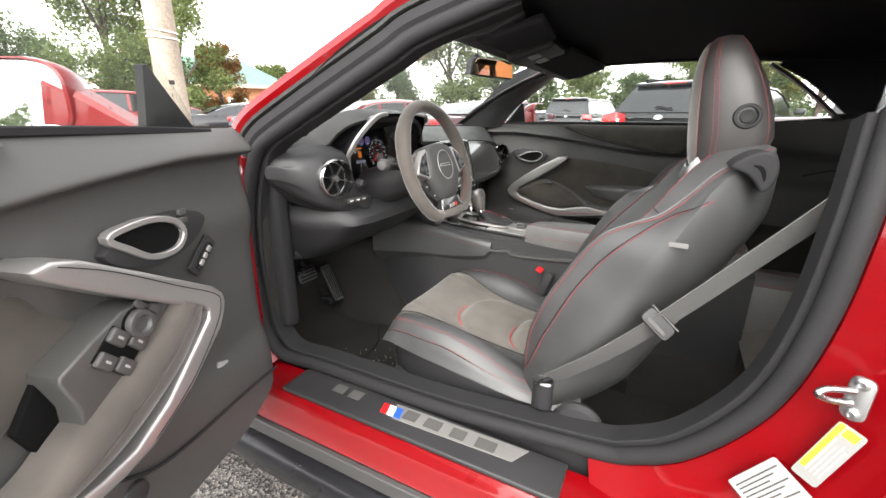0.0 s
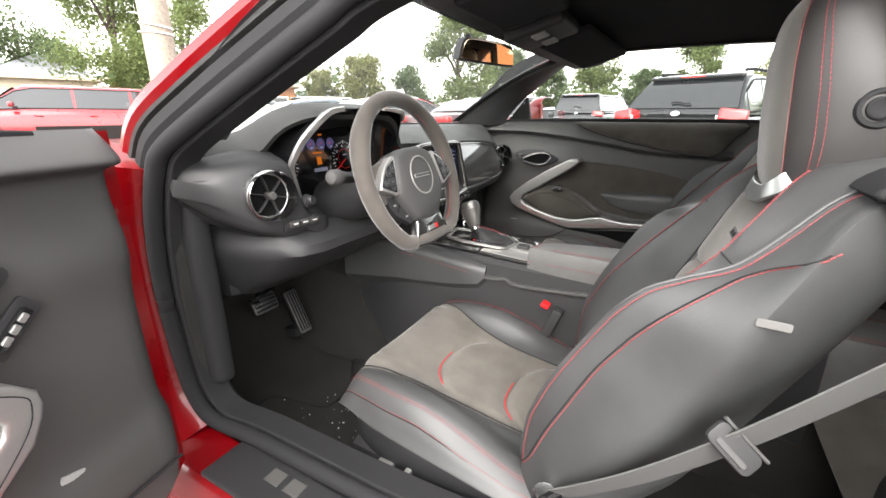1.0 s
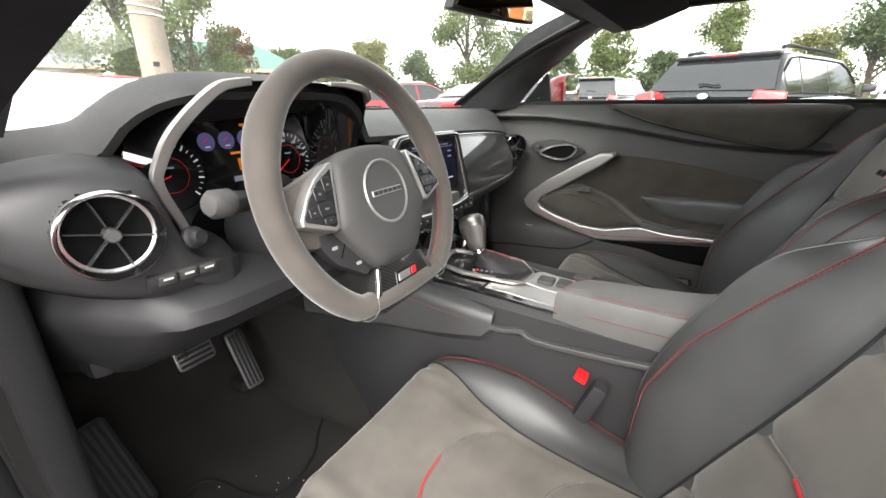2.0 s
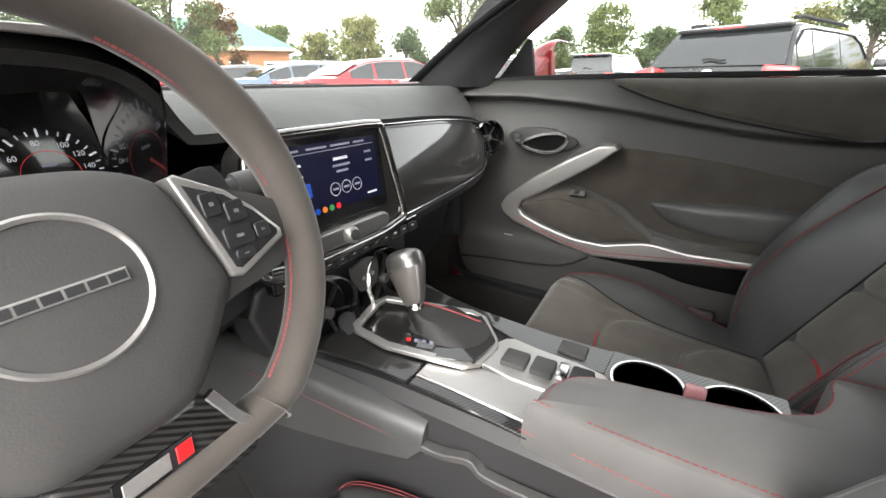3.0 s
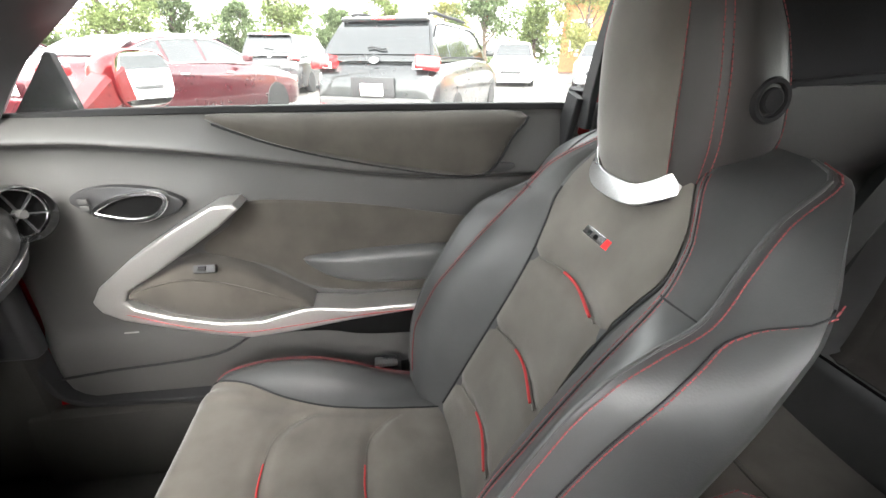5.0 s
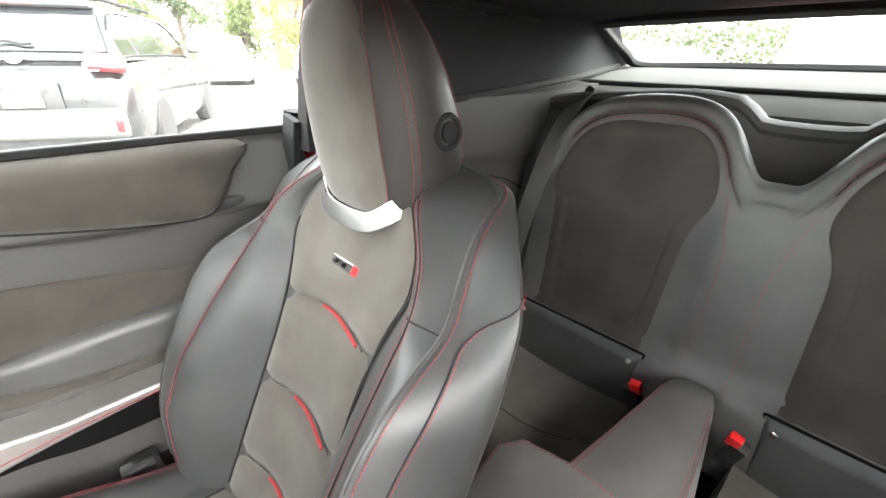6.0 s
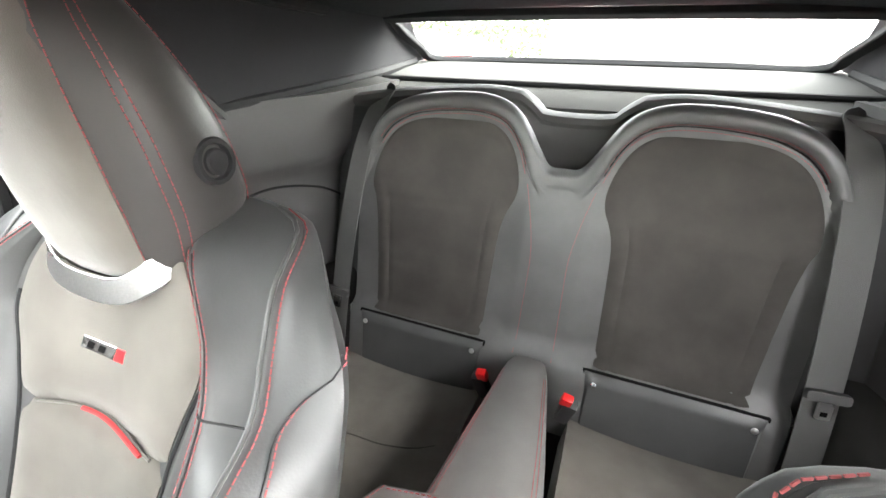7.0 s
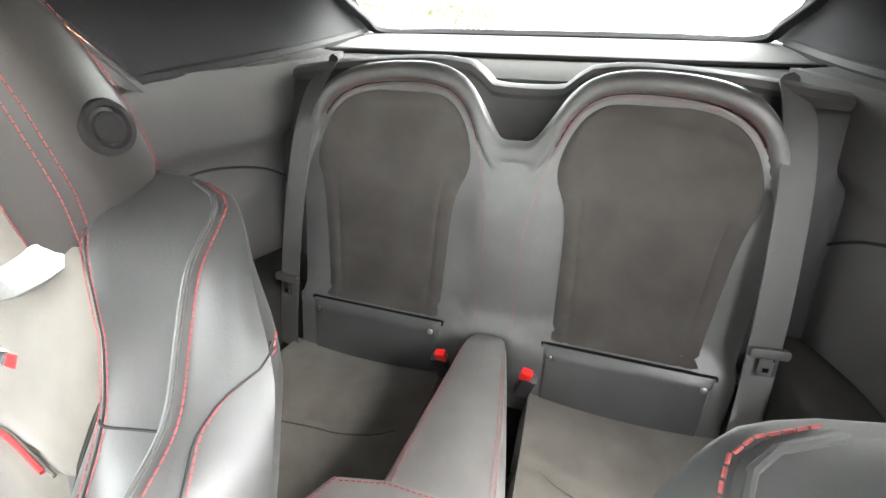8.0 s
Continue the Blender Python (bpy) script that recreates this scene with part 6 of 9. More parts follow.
edge = [face(k / 20, 1.0, 0.105, 0.665, cz0, cz1, -0.052) + Vector((0, -0.006, 0)) for k in range(21)]
part("bright_line", sweep(edge, disc(0.0016, 6)), CHROME, dash, "thin bright trim line")
edge = [face(k / 20, 0.0, 0.105, 0.665, cz0, cz1, -0.052) + Vector((0, -0.008, -0.002)) for k in range(21)]
part("bright_line", sweep(edge, disc(0.0012, 6)), CHROME, dash, "thin bright trim line")
# lower roll and glove box
rings = []
for k in range(25):
    x = 0.13 + 0.57 * k / 24
    y0 = lip(x)[0]
    zb = cz1(x)
    q = 1 - 0.75 * min(1, max(0, (x - 0.40) / 0.26)) ** 2
    rings.append([Vector((x, y0 - 0.038 * q, zb - 0.003)), Vector((x, y0 - 0.043 * q, zb - 0.014)), Vector((x, y0 - 0.032 * q, zb - 0.034)), Vector((x, y0 + 0.020, zb - 0.055)), Vector((x, y0 + 0.075, zb - 0.075)), Vector((x, y0 + 0.12, zb - 0.26)), Vector((x, y0 + 0.20, zb - 0.31)), Vector((x, y0 + 0.45, zb - 0.31)), Vector((x, y0 + 0.45, zb))])
part("glove_box", loft(rings), PLASTIC, dash, "black glove box and lower roll")
part("dash_core", rbox((0.02, 1.24, 0.75), (1.30, 0.26, 0.24), 0.02), PLASTIC, dash)


def air_vent(c, out, r, spokes=6, ring=0.88):
    m = facing(c, out)
    v = part("air_vent", lathe([(r * 1.08, -0.03), (r * 1.08, 0.001), (r * 1.06, 0.005), (r * (1.04 + ring) / 2, 0.008), (r * (ring + 0.03), 0.005), (r * ring, 0.0), (r * (ring - 0.02), -0.024)], 40, m), CHROME, dash, "round air vent with bright ring")
    # A near-black disc paints the duct's shade behind the vanes.
    part("cavity", lathe([(0.0, -0.020), (r * 0.87, -0.020), (r * 0.87, -0.024), (0, -0.024)], 32, m), HOLLOW_SHADE, v)
    part("hub", lathe([(0.0, 0.004), (r * 0.13, 0.004), (r * 0.17, 0.001), (r * 0.17, -0.02), (0.0, -0.02)], 20, m), PLASTIC_GREY, v)
    for k in range(spokes):
        a = 2 * math.pi * k / spokes + 0.3
        rot = Matrix.Rotation(a, 4, 'Z')
        b2 = rbox((0, r * 0.5, -0.010), (0.0018, r * 0.70, 0.010), 0.0005, 1)
        bmesh.ops.transform(b2, matrix=m @ rot, verts=b2.verts)
        part("vane", b2, PLASTIC, v)
    return v


air_vent((0.626, 0.950, 0.862), (-0.52, -0.85, 0.10), 0.045, 6, 0.95)
air_vent((-0.614, 0.948, 0.882), (-0.20, -1, 0.08), 0.047, 6, 0.96)
air_vent((-0.081, 0.884, 0.703), (-0.10, -1, 0.18), 0.051, 6, 0.95)
air_vent((0.050, 0.884, 0.702), (0.06, -1, 0.18), 0.051, 6, 0.95)

# driver's outer pod: rounded face round the left vent, with switches below
POD_Y = [(-0.735, 1.065), (-0.715, 1.020), (-0.68, 0.982), (-0.62, 0.953), (-0.56, 0.940), (-0.50, 0.938), (-0.478, 0.946)]
POD_B = [(-0.735, 0.895), (-0.715, 0.868), (-0.68, 0.832), (-0.62, 0.798), (-0.56, 0.781), (-0.478, 0.772)]
POD_T = [(-0.735, 0.922), (-0.715, 0.934), (-0.68, 0.945), (-0.62, 0.956), (-0.567, 0.950), (-0.552, 0.905), (-0.538, 0.862), (-0.515, 0.842), (-0.478, 0.836)]
rings = []
for k in range(73):
    x = -0.735 + 0.257 * k / 72
    yf, zb, zt = interp(x, POD_Y), interp(x, POD_B), interp(x, POD_T)
    zm = (zt + zb) / 2
    ring = crom([(x, yf + 0.085, zt + 0.004), (x, yf + 0.035, zt), (x, yf + 0.010, zt - 0.018), (x, yf, zm + 0.012), (x, yf, zm - 0.020), (x, yf + 0.008, zb + 0.018), (x, yf + 0.030, zb + 0.002), (x, yf + 0.10, zb), (x, yf + 0.14, zm)], 10, True)
    rings.append(ring)
pod_bm = loft(rings)
va = Vector((0.20, 1, -0.08)).normalized()
for v in pod_bm.verts:
    d = v.co - Vector((-0.614, 0.948, 0.882))
    if (d - va * d.dot(va)).length < 0.0475 and abs(d.dot(va)) < 0.03:
        v.co += va * 0.040
part("vent_pod", pod_bm, PLASTIC, dash, "black rounded pod round the outer vent")
part("pod_seam", sweep([Vector((x, interp(x, POD_Y) + 0.0345, interp(x, POD_B) + 0.0012)) for x in [-0.72 + 0.24 * k / 20 for k in range(21)]], disc(0.0016, 5)), HOLLOW_SHADE, dash)
part("switch_strip", rbox((-0.553, 0.946, 0.815), (0.085, 0.016, 0.024), 0.005, rot=Euler((radians(20), 0, radians(-8))).to_matrix()), PLASTIC, dash, "black switch strip")
for k in range(3):
    part("switch_key", rbox((-0.577 + 0.024 * k, 0.939 - 0.002 * k, 0.818), (0.020, 0.008, 0.012), 0.002, rot=Euler((radians(20), 0, radians(-8))).to_matrix()), PLASTIC_GREY, dash)
    part("key_mark", rbox((-0.577 + 0.024 * k, 0.9345 - 0.002 * k, 0.8195), (0.011, 0.001, 0.003), 0, 1, rot=Euler((radians(20), 0, radians(-8))).to_matrix()), WHITE_PRINT, dash)
part("dimmer_knob", lathe([(0.0, 0.014), (0.008, 0.014), (0.010, 0.010), (0.010, 0.002), (0.014, 0.0), (0.014, -0.006)], 20, facing((-0.535, 0.938, 0.860), (0.1, -1, 0.2))), PLASTIC, dash, "small round dimmer knob")
# knee panel under the wheel
rings = []
for k in range(23):
    x = -0.672 + 0.517 * k / 22
    dy = 0.10 * max(0, (abs(x + 0.37) - 0.16) / 0.15)
    e = 0.16 * max(0, (-x - 0.585) / 0.087) ** 1.15
    rings.append([Vector((x, 0.955 + dy * 0.6 + e, 0.800)), Vector((x, 0.915 + dy * 0.5 + e, 0.770)), Vector((x, 0.912 + dy * 0.5 + e, 0.750)), Vector((x, 0.935 + dy * 0.5 + e, 0.735)), Vector((x, 0.985 + dy * 0.4 + e, 0.690)), Vector((x, 1.09 + dy * 0.2 + e, 0.630)), Vector((x, 1.30, 0.640)), Vector((x, 1.30, 0.800))])
part("knee_panel", loft(rings), PLASTIC, dash, "black knee panel below the column")
# Driver's cap is plastic; rubber black paints the open door's shadow on it.
part("side_cap", rbox((-0.692, 1.175, 0.705), (0.045, 0.22, 0.48), 0.02, 4), RUBBER, dash)
part("side_cap", rbox((0.678, 1.16, 0.74), (0.045, 0.20, 0.40), 0.02, 3), PLASTIC, dash)

# instrument binnacle
ARCH = [(-0.520, 0.835), (-0.530, 0.872), (-0.553, 0.925), (-0.552, 0.955), (-0.537, 0.990), (-0.500, 1.030), (-0.47, 1.041), (-0.41, 1.045), (-0.32, 1.044), (-0.27, 1.042), (-0.232, 1.034), (-0.213, 1.00), (-0.207, 0.94), (-0.211, 0.88), (-0.220, 0.835)]


def arch_y(x, z):
    return 0.975 - 0.075 * min(1, max(0, (z - 0.90) / 0.145))


arch = crom([(x, arch_y(x, z), z) for x, z in ARCH], 6)
cav = []
for f, dy in ((1.0, 0.0), (0.985, 0.03), (0.97, 0.09), (0.96, 0.135)):
    cav.append([Vector((-0.388 + (p.x + 0.388) * f, p.y * (1 - dy / 0.135) + 1.075 * dy / 0.135 if dy else p.y, 0.92 + (p.z - 0.92) * f)) for p in arch])
part("binnacle_hood", loft(cav, None, False, False), GLOSS_BLACK, dash, "black tunnel round the instruments")
silver = [p + Vector((0, -0.003, 0)) for p in arch if p.z > 0.845]
edge_l = [p for p in silver if p.x < -0.445]
part("hood_trim", sweep(edge_l, lambda t: rect(0.010 + 0.004 * math.sin(math.pi * t), 0.009), up=(0, -1, 0)), SATIN, dash, "satin silver binnacle trim")
edge_r = [p for p in silver if p.x > -0.330 and p.z > 1.02]
part("hood_trim", sweep(edge_r, lambda t: rect(0.006 + 0.008 * t, 0.008), up=(0, -1, 0)), SATIN, dash, "satin silver binnacle trim")
cl = thing("instrument_cluster", "lit instrument cluster with two dials and a centre screen", "instrument cluster", at=(-0.362, 1.07, 0.85))
cm = facing((-0.388, 1.074, 0.925), (0, -1, 0.12))
part("face", plate(smooth2([(-0.165, -0.10), (-0.165, 0.05), (-0.13, 0.095), (0, 0.108), (0.13, 0.10), (0.165, 0.06), (0.165, -0.10)], 4), 0.004, cm @ Matrix.Translation((0, 0, -0.004)), 0, 1), GLOSS_BLACK, cl, "glossy black instrument face")
LIT_WHITE = plain("lit_white", (0.5, 0.5, 0.54), 0.5, emit=0.07)
LIT_RED = plain("lit_red", (0.5, 0.012, 0.012), 0.5, emit=0.08)
LIT_PURPLE = plain("lit_purple", (0.05, 0.045, 0.11), 0.5, emit=0.14)
LIT_ORANGE = plain("lit_orange", (0.5, 0.13, 0.006), 0.5, emit=0.08)
LIT_NAVY = plain("lit_navy", (0.003, 0.0035, 0.014), 0.25, emit=0.10)
LIT_BLUE = plain("lit_blue", (0.004, 0.05, 0.30), 0.4, emit=0.08)
LIT_GREY = plain("lit_grey", (0.16, 0.16, 0.21), 0.5, emit=0.07)
LIT_GREEN = plain("lit_green", (0.03, 0.22, 0.05), 0.5, emit=0.06)


def figure(text, size, m, x, y, mt, parent, name="figure", lift=0.0015):
    """Flat lettering in the built-in font, centred at x, y of the plane m."""
    fc = bpy.data.curves.new("figure_curve", 'FONT')
    fc.body, fc.size = text, size
    fc.align_x, fc.align_y = 'CENTER', 'CENTER'
    tmp = bpy.data.objects.new("figure_curve", fc)
    me = bpy.data.meshes.new_from_object(tmp)
    b2 = bmesh.new()
    b2.from_mesh(me)
    bmesh.ops.transform(b2, matrix=m @ Matrix.Translation((x, y, lift)), verts=b2.verts)
    bpy.data.objects.remove(tmp)
    bpy.data.curves.remove(fc)
    bpy.data.meshes.remove(me)
    part(name, b2, mt, parent)


def bar(w, h, m, x, y, mt, parent, name="display_bar", lift=0.0006, turn=0.0):
    part(name, plate([(-w / 2, -h / 2), (w / 2, -h / 2), (w / 2, h / 2), (-w / 2, h / 2)], 0.0005, m @ Matrix.Translation((x, y, lift)) @ Matrix.Rotation(turn, 4, 'Z'), 0, 1), mt, parent)


for cx, needle in ((-0.092, 200), (0.122, 215)):
    dm = cm @ Matrix.Translation((cx, -0.008, 0.0005)) @ Matrix.Scale(0.92, 4)
    dial = part("dial", lathe([(0.060, 0.0), (0.060, 0.003), (0.057, 0.003), (0.056, 0.0004), (0.0, 0.0004)], 40, dm), GLOSS_BLACK, cl, "black dial with white marks")
    for k in range(25):
        a = radians(225 - 270 * k / 24)
        long = k % 3 == 0
        bar(0.009 if long else 0.005, 0.0022 if long else 0.0012, dm, 0.048 * math.cos(a), 0.048 * math.sin(a), LIT_WHITE, dial, "tick", 0.001, a)
    for text, deg in ((("1", 195), ("2", 172), ("3", 148), ("4", 122)) if cx < 0 else (("40", 178), ("60", 142), ("80", 98), ("100", 60), ("120", 34), ("140", 8))):
        figure(text, 0.012 if cx < 0 else 0.0085, dm, 0.037 * math.cos(radians(deg)), 0.037 * math.sin(radians(deg)), LIT_WHITE, dial)
    bar(0.014, 0.003, dm, 0.0, 0.012, LIT_GREY, dial, "dial_caption", 0.001)
    a = radians(needle)
    bar(0.046, 0.0022, dm, 0.024 * math.cos(a), 0.024 * math.sin(a), LIT_RED, dial, "needle", 0.004, a)
    part("glow_ring", sweep([dm @ Vector((0.028 * math.cos(q * 0.2618), 0.028 * math.sin(q * 0.2618), 0.0012)) for q in range(24)], disc(0.0003, 4), closed=True), LIT_RED, dial, "thin red ring")
for k in range(4):
    sx = -0.027 + 0.034 * k
    g = part("mini_gauge", lathe([(0.0, 0.0016), (0.0135, 0.0016), (0.0142, 0.0006)], 28, cm @ Matrix.Translation((sx, 0.035, 0))), LIT_PURPLE, cl, "small lit purple gauge")
    bar(0.008, 0.002, cm, sx, 0.027, LIT_WHITE, g, "figure", 0.0020)
    bar(0.010, 0.0016, cm, sx - 0.002, 0.037, LIT_RED, g, "needle", 0.0020, 0.5)
bar(0.030, 0.004, cm, 0.024, 0.014, LIT_ORANGE, cl)
part("fuel_symbol", plate([(-0.009, -0.010), (0.006, -0.010), (0.006, 0.008), (-0.009, 0.010)], 0.0008, cm @ Matrix.Translation((0.028, -0.005, 0.001)), 0, 1), LIT_ORANGE, cl, "lit orange fuel pump symbol")
bar(0.046, 0.009, cm, 0.028, -0.028, LIT_GREY, cl)
bar(0.012, 0.004, cm, 0.042, 0.058, LIT_ORANGE, cl)

# ---------------------------------------------------------------- centre stack
stack = thing("centre_stack", "carbon framed centre stack with touch screen and vents", "centre console", at=(0, 0.93, 0.62))
scm = facing((-0.022, 0.903, 0.886), (-0.06, -1, 0.12))
bez = smooth2([(-0.096, 0.066), (0.0, 0.067), (0.094, 0.066), (0.110, 0.056), (0.122, 0.0), (0.136, -0.070), (0.127, -0.100), (0.05, -0.108), (-0.10, -0.108), (-0.142, -0.100), (-0.150, -0.075), (-0.138, 0.028), (-0.122, 0.056)], 3)
part("bezel", plate(bez, 0.036, scm @ Matrix.Translation((0, 0, -0.034)), 0.008, 3), CARBON, stack, "carbon fibre screen surround")
part("bezel_rim", sweep([scm @ Vector((x * 0.955, y * 0.94 + (-0.003 if y < 0 else 0.0), 0.003)) for x, y in bez], disc(0.0075, 10), closed=True, up=(0, -1, 0)), DARK_CHROME, stack, "raised smoked chrome rim")
lip = [scm @ Vector((x, y, 0.004)) for x, y in ((-0.136, -0.094), (-0.07, -0.103), (0.0, -0.104), (0.07, -0.103), (0.124, -0.094))]
part("bezel_lip", sweep(crom(lip, 6), disc(0.010, 10), up=(0, -1, 0)), DARK_CHROME, stack, "smoked chrome lip below the controls")
rim = [scm @ Vector((x, y, 0.0015)) for x, y in [(-0.10, 0.066), (0.0, 0.066), (0.088, 0.066), (0.101, 0.060), (0.107, 0.045), (0.125, -0.055), (0.122, -0.082)]]
part("bright_rim", sweep(crom(rim, 6), rect(0.004, 0.005), up=(0, -1, 0)), SATIN, stack, "satin bright rim")
part("screen", plate(rounded(0.204, 0.122, 0.006), 0.003, scm @ Matrix.Translation((-0.006, 0.000, 0.001)), 0.001, 1), GLOSS_BLACK, stack, "glossy black touch screen")
disp = part("display", plate([(-0.082, -0.046), (0.082, -0.046), (0.082, 0.044), (-0.082, 0.044)], 0.0006, scm @ Matrix.Translation((0.002, 0.004, 0.0042)), 0, 1), LIT_NAVY, stack, "lit dark blue radio display")
D = scm @ Matrix.Translation((0.002, 0.004, 0.0046))
bar(0.150, 0.0010, D, 0, 0.033, LIT_GREY, disp)
for x, w in ((-0.066, 0.014), (-0.030, 0.034), (0.012, 0.036), (0.048, 0.022)):
    bar(w, 0.0028, D, x, 0.038, LIT_GREY, disp)
bar(0.026, 0.0038, D, 0.008, 0.020, LIT_WHITE, disp)
bar(0.032, 0.003, D, 0.008, 0.011, LIT_GREY, disp)
bar(0.022, 0.003, D, 0.008, 0.003, LIT_GREY, disp)
for y in (0.020, 0.006):
    bar(0.012, 0.0028, D, -0.066, y, LIT_WHITE, disp)
bar(0.026, 0.018, D, -0.064, -0.013, LIT_BLUE, disp)
bar(0.014, 0.0028, D, -0.066, -0.031, LIT_WHITE, disp)
for y in (0.022, 0.010):
    bar(0.018, 0.009, D, 0.062, y, LIT_NAVY, disp)
    bar(0.014, 0.003, D, 0.062, y, LIT_GREY, disp, lift=0.0012)
for k in range(3):
    part("preset_ring", sweep([D @ Vector((-0.010 + 0.021 * k + 0.0088 * math.cos(q * 0.2618), -0.020 + 0.0088 * math.sin(q * 0.2618), 0.0005)) for q in range(24)], disc(0.0004, 4), closed=True), LIT_WHITE, disp)
    bar(0.010, 0.003, D, -0.010 + 0.021 * k, -0.020, LIT_GREY, disp)
for k, mt in enumerate((LIT_GREY, LIT_BLUE, LIT_ORANGE, LIT_GREEN, LIT_RED)):
    part("app_dot", lathe([(0.0, 0.0008), (0.0042, 0.0008), (0.0042, 0.0002)], 16, D @ Matrix.Translation((-0.060 + 0.0125 * k, -0.043, 0))), mt, disp)
bar(0.020, 0.0028, D, 0.060, -0.038, LIT_WHITE, disp)
# control ledge with knob
part("control_strip", plate(rounded(0.186, 0.025, 0.012), 0.008, scm @ Matrix.Translation((-0.006, -0.082, 0.002)), 0.003), SATIN, stack, "silver control strip")
part("control_keys", plate(rounded(0.181, 0.0205, 0.010), 0.003, scm @ Matrix.Translation((-0.006, -0.082, 0.009)), 0.001, 1), CONTROL_GREY, stack, "grey keys")
part("volume_knob", lathe([(0.0, 0.014), (0.006, 0.014), (0.0095, 0.012), (0.0115, 0.010), (0.0125, 0.002), (0.0125, 0.0)], 28, scm @ Matrix.Translation((-0.004, -0.082, 0.010))), SATIN, stack, "chrome volume knob")
part("knob_face", lathe([(0.0, 0.0146), (0.0078, 0.0146), (0.0082, 0.0130)], 24, scm @ Matrix.Translation((-0.004, -0.082, 0.010))), PLASTIC_GREY, stack, "dark knob face")
# key row below
rowm = facing((0.0, 0.905, 0.768), (-0.04, -1, 0.10))
row = part("key_strip", plate(rounded(0.31, 0.020, 0.005), 0.014, rowm, 0.003), GLOSS_BLACK, stack, "glossy black row of climate keys")
for k in range(12):
    x = -0.138 + 0.025 * k
    part("key", plate(rounded(0.022, 0.013, 0.002), 0.002, rowm @ Matrix.Translation((x, 0, 0.014)), 0.0006, 1), PLASTIC, row)
    bar(0.006, 0.002 + 0.001 * (k % 2), rowm, x, 0.001, WHITE_PRINT, row, "key_mark", 0.0166)
part("bright_line", sweep([rowm @ Vector((-0.155 + 0.31 * k / 10, 0.013, 0.012)) for k in range(11)], disc(0.0014, 6)), CHROME, stack)
# vent housing
vh = smooth2([(-0.150, 0.764), (-0.13, 0.63), (-0.10, 0.612), (0.0, 0.618), (0.11, 0.622), (0.135, 0.64), (0.150, 0.764)], 4)
part("vent_housing", plate(vh, 0.05, Matrix(((1, 0, 0, -0.012), (0, 0.16, -1, 0.846), (0, 1, 0.16, -0.008), (0, 0, 0, 1))), 0.012, 3), PLASTIC, stack, "black vent housing")
ck = plate(smooth2([(-0.030, 0.022), (0.030, 0.022), (0.018, -0.020), (-0.018, -0.020)], 2), 0.006, facing((0.003, 0.888, 0.727), (0, -1, 0.16)), 0.002)
part("hazard_keys", ck, PLASTIC_GREY, stack, "small grey key cluster")
for k in (-1, 1):
    part("key_mark", rbox((0.003 + 0.011 * k, 0.8795, 0.728), (0.006, 0.001, 0.006), 0, 1), GREY_PRINT, stack)
part("stack_core", rbox((0, 0.99, 0.76), (0.29, 0.10, 0.30), 0.02), PLASTIC, stack)

# ---------------------------------------------------------------- centre console
con = thing("centre_console", "carbon fibre centre console with cup holders and padded armrest", "centre console", at=(0, 0.5, 0.4))


def con_top(y):
    return interp(y, [(-0.10, 0.640), (0.30, 0.640), (0.60, 0.643), (0.70, 0.648), (0.80, 0.656), (0.90, 0.668)])


rings = []
for k in range(36):
    y = -0.06 + 1.19 * k / 35
    zt = con_top(y) - 0.004
    wl = interp(y, [(-0.06, 0.115), (0.3, 0.115), (0.57, 0.112), (0.75, 0.118), (0.92, 0.150)])
    wr = interp(y, [(-0.06, 0.115), (0.3, 0.118), (0.6, 0.110), (0.75, 0.118), (0.92, 0.150)])
    rings.append([Vector((-wl, y, zt - 0.012)), Vector((-wl + 0.014, y, zt)), Vector((wr - 0.014, y, zt)), Vector((wr, y, zt - 0.012)), Vector((wr + 0.012, y, 0.50)), Vector((wr + 0.02, y, 0.24)), Vector((-wl - 0.02, y, 0.24)), Vector((-wl - 0.012, y, 0.50))])
part("console_body", loft(rings), PLASTIC, con, "black console body")
CUPS = ((0.056, 0.474, 0.043), (0.056, 0.372, 0.043))


def deck(outline, h=0.004, z0=0.0):
    b2 = plate(outline, h, Matrix.Identity(4), 0.0015, 1)
    for v in b2.verts:
        v.co.z += con_top(v.co.y) + z0
    return b2


# carbon deck in pieces round the cups
part("deck_left", deck([(-0.1015, 0.742), (-0.104, 0.80), (-0.12, 0.88), (-0.02, 0.885), (-0.058, 0.845), (-0.062, 0.76), (-0.0575, 0.742)]), CARBON, con, "glossy carbon fibre deck")
part("deck_rear", deck([(-0.086, 0.58), (-0.082, 0.70), (-0.084, 0.738), (-0.0565, 0.738), (-0.045, 0.695), (-0.026, 0.672), (-0.026, 0.53), (-0.045, 0.53), (-0.070, 0.55)], 0.005), SATIN, con, "satin silver deck beside the switches")
part("deck_strip", deck([(-0.106, 0.56), (-0.100, 0.70), (-0.1013, 0.738), (-0.0855, 0.738), (-0.0835, 0.70), (-0.0875, 0.58), (-0.0875, 0.56)]), CARBON, con, "carbon fibre strip along the deck")
part("deck_right", deck([(0.105, 0.52), (0.104, 0.62), (0.108, 0.74), (0.118, 0.84), (0.09, 0.87), (0.045, 0.885), (0.07, 0.84), (0.090, 0.74), (0.062, 0.655), (0.045, 0.60), (0.048, 0.525)]), CARBON, con, "glossy carbon fibre deck")
b2 = bmesh.new()
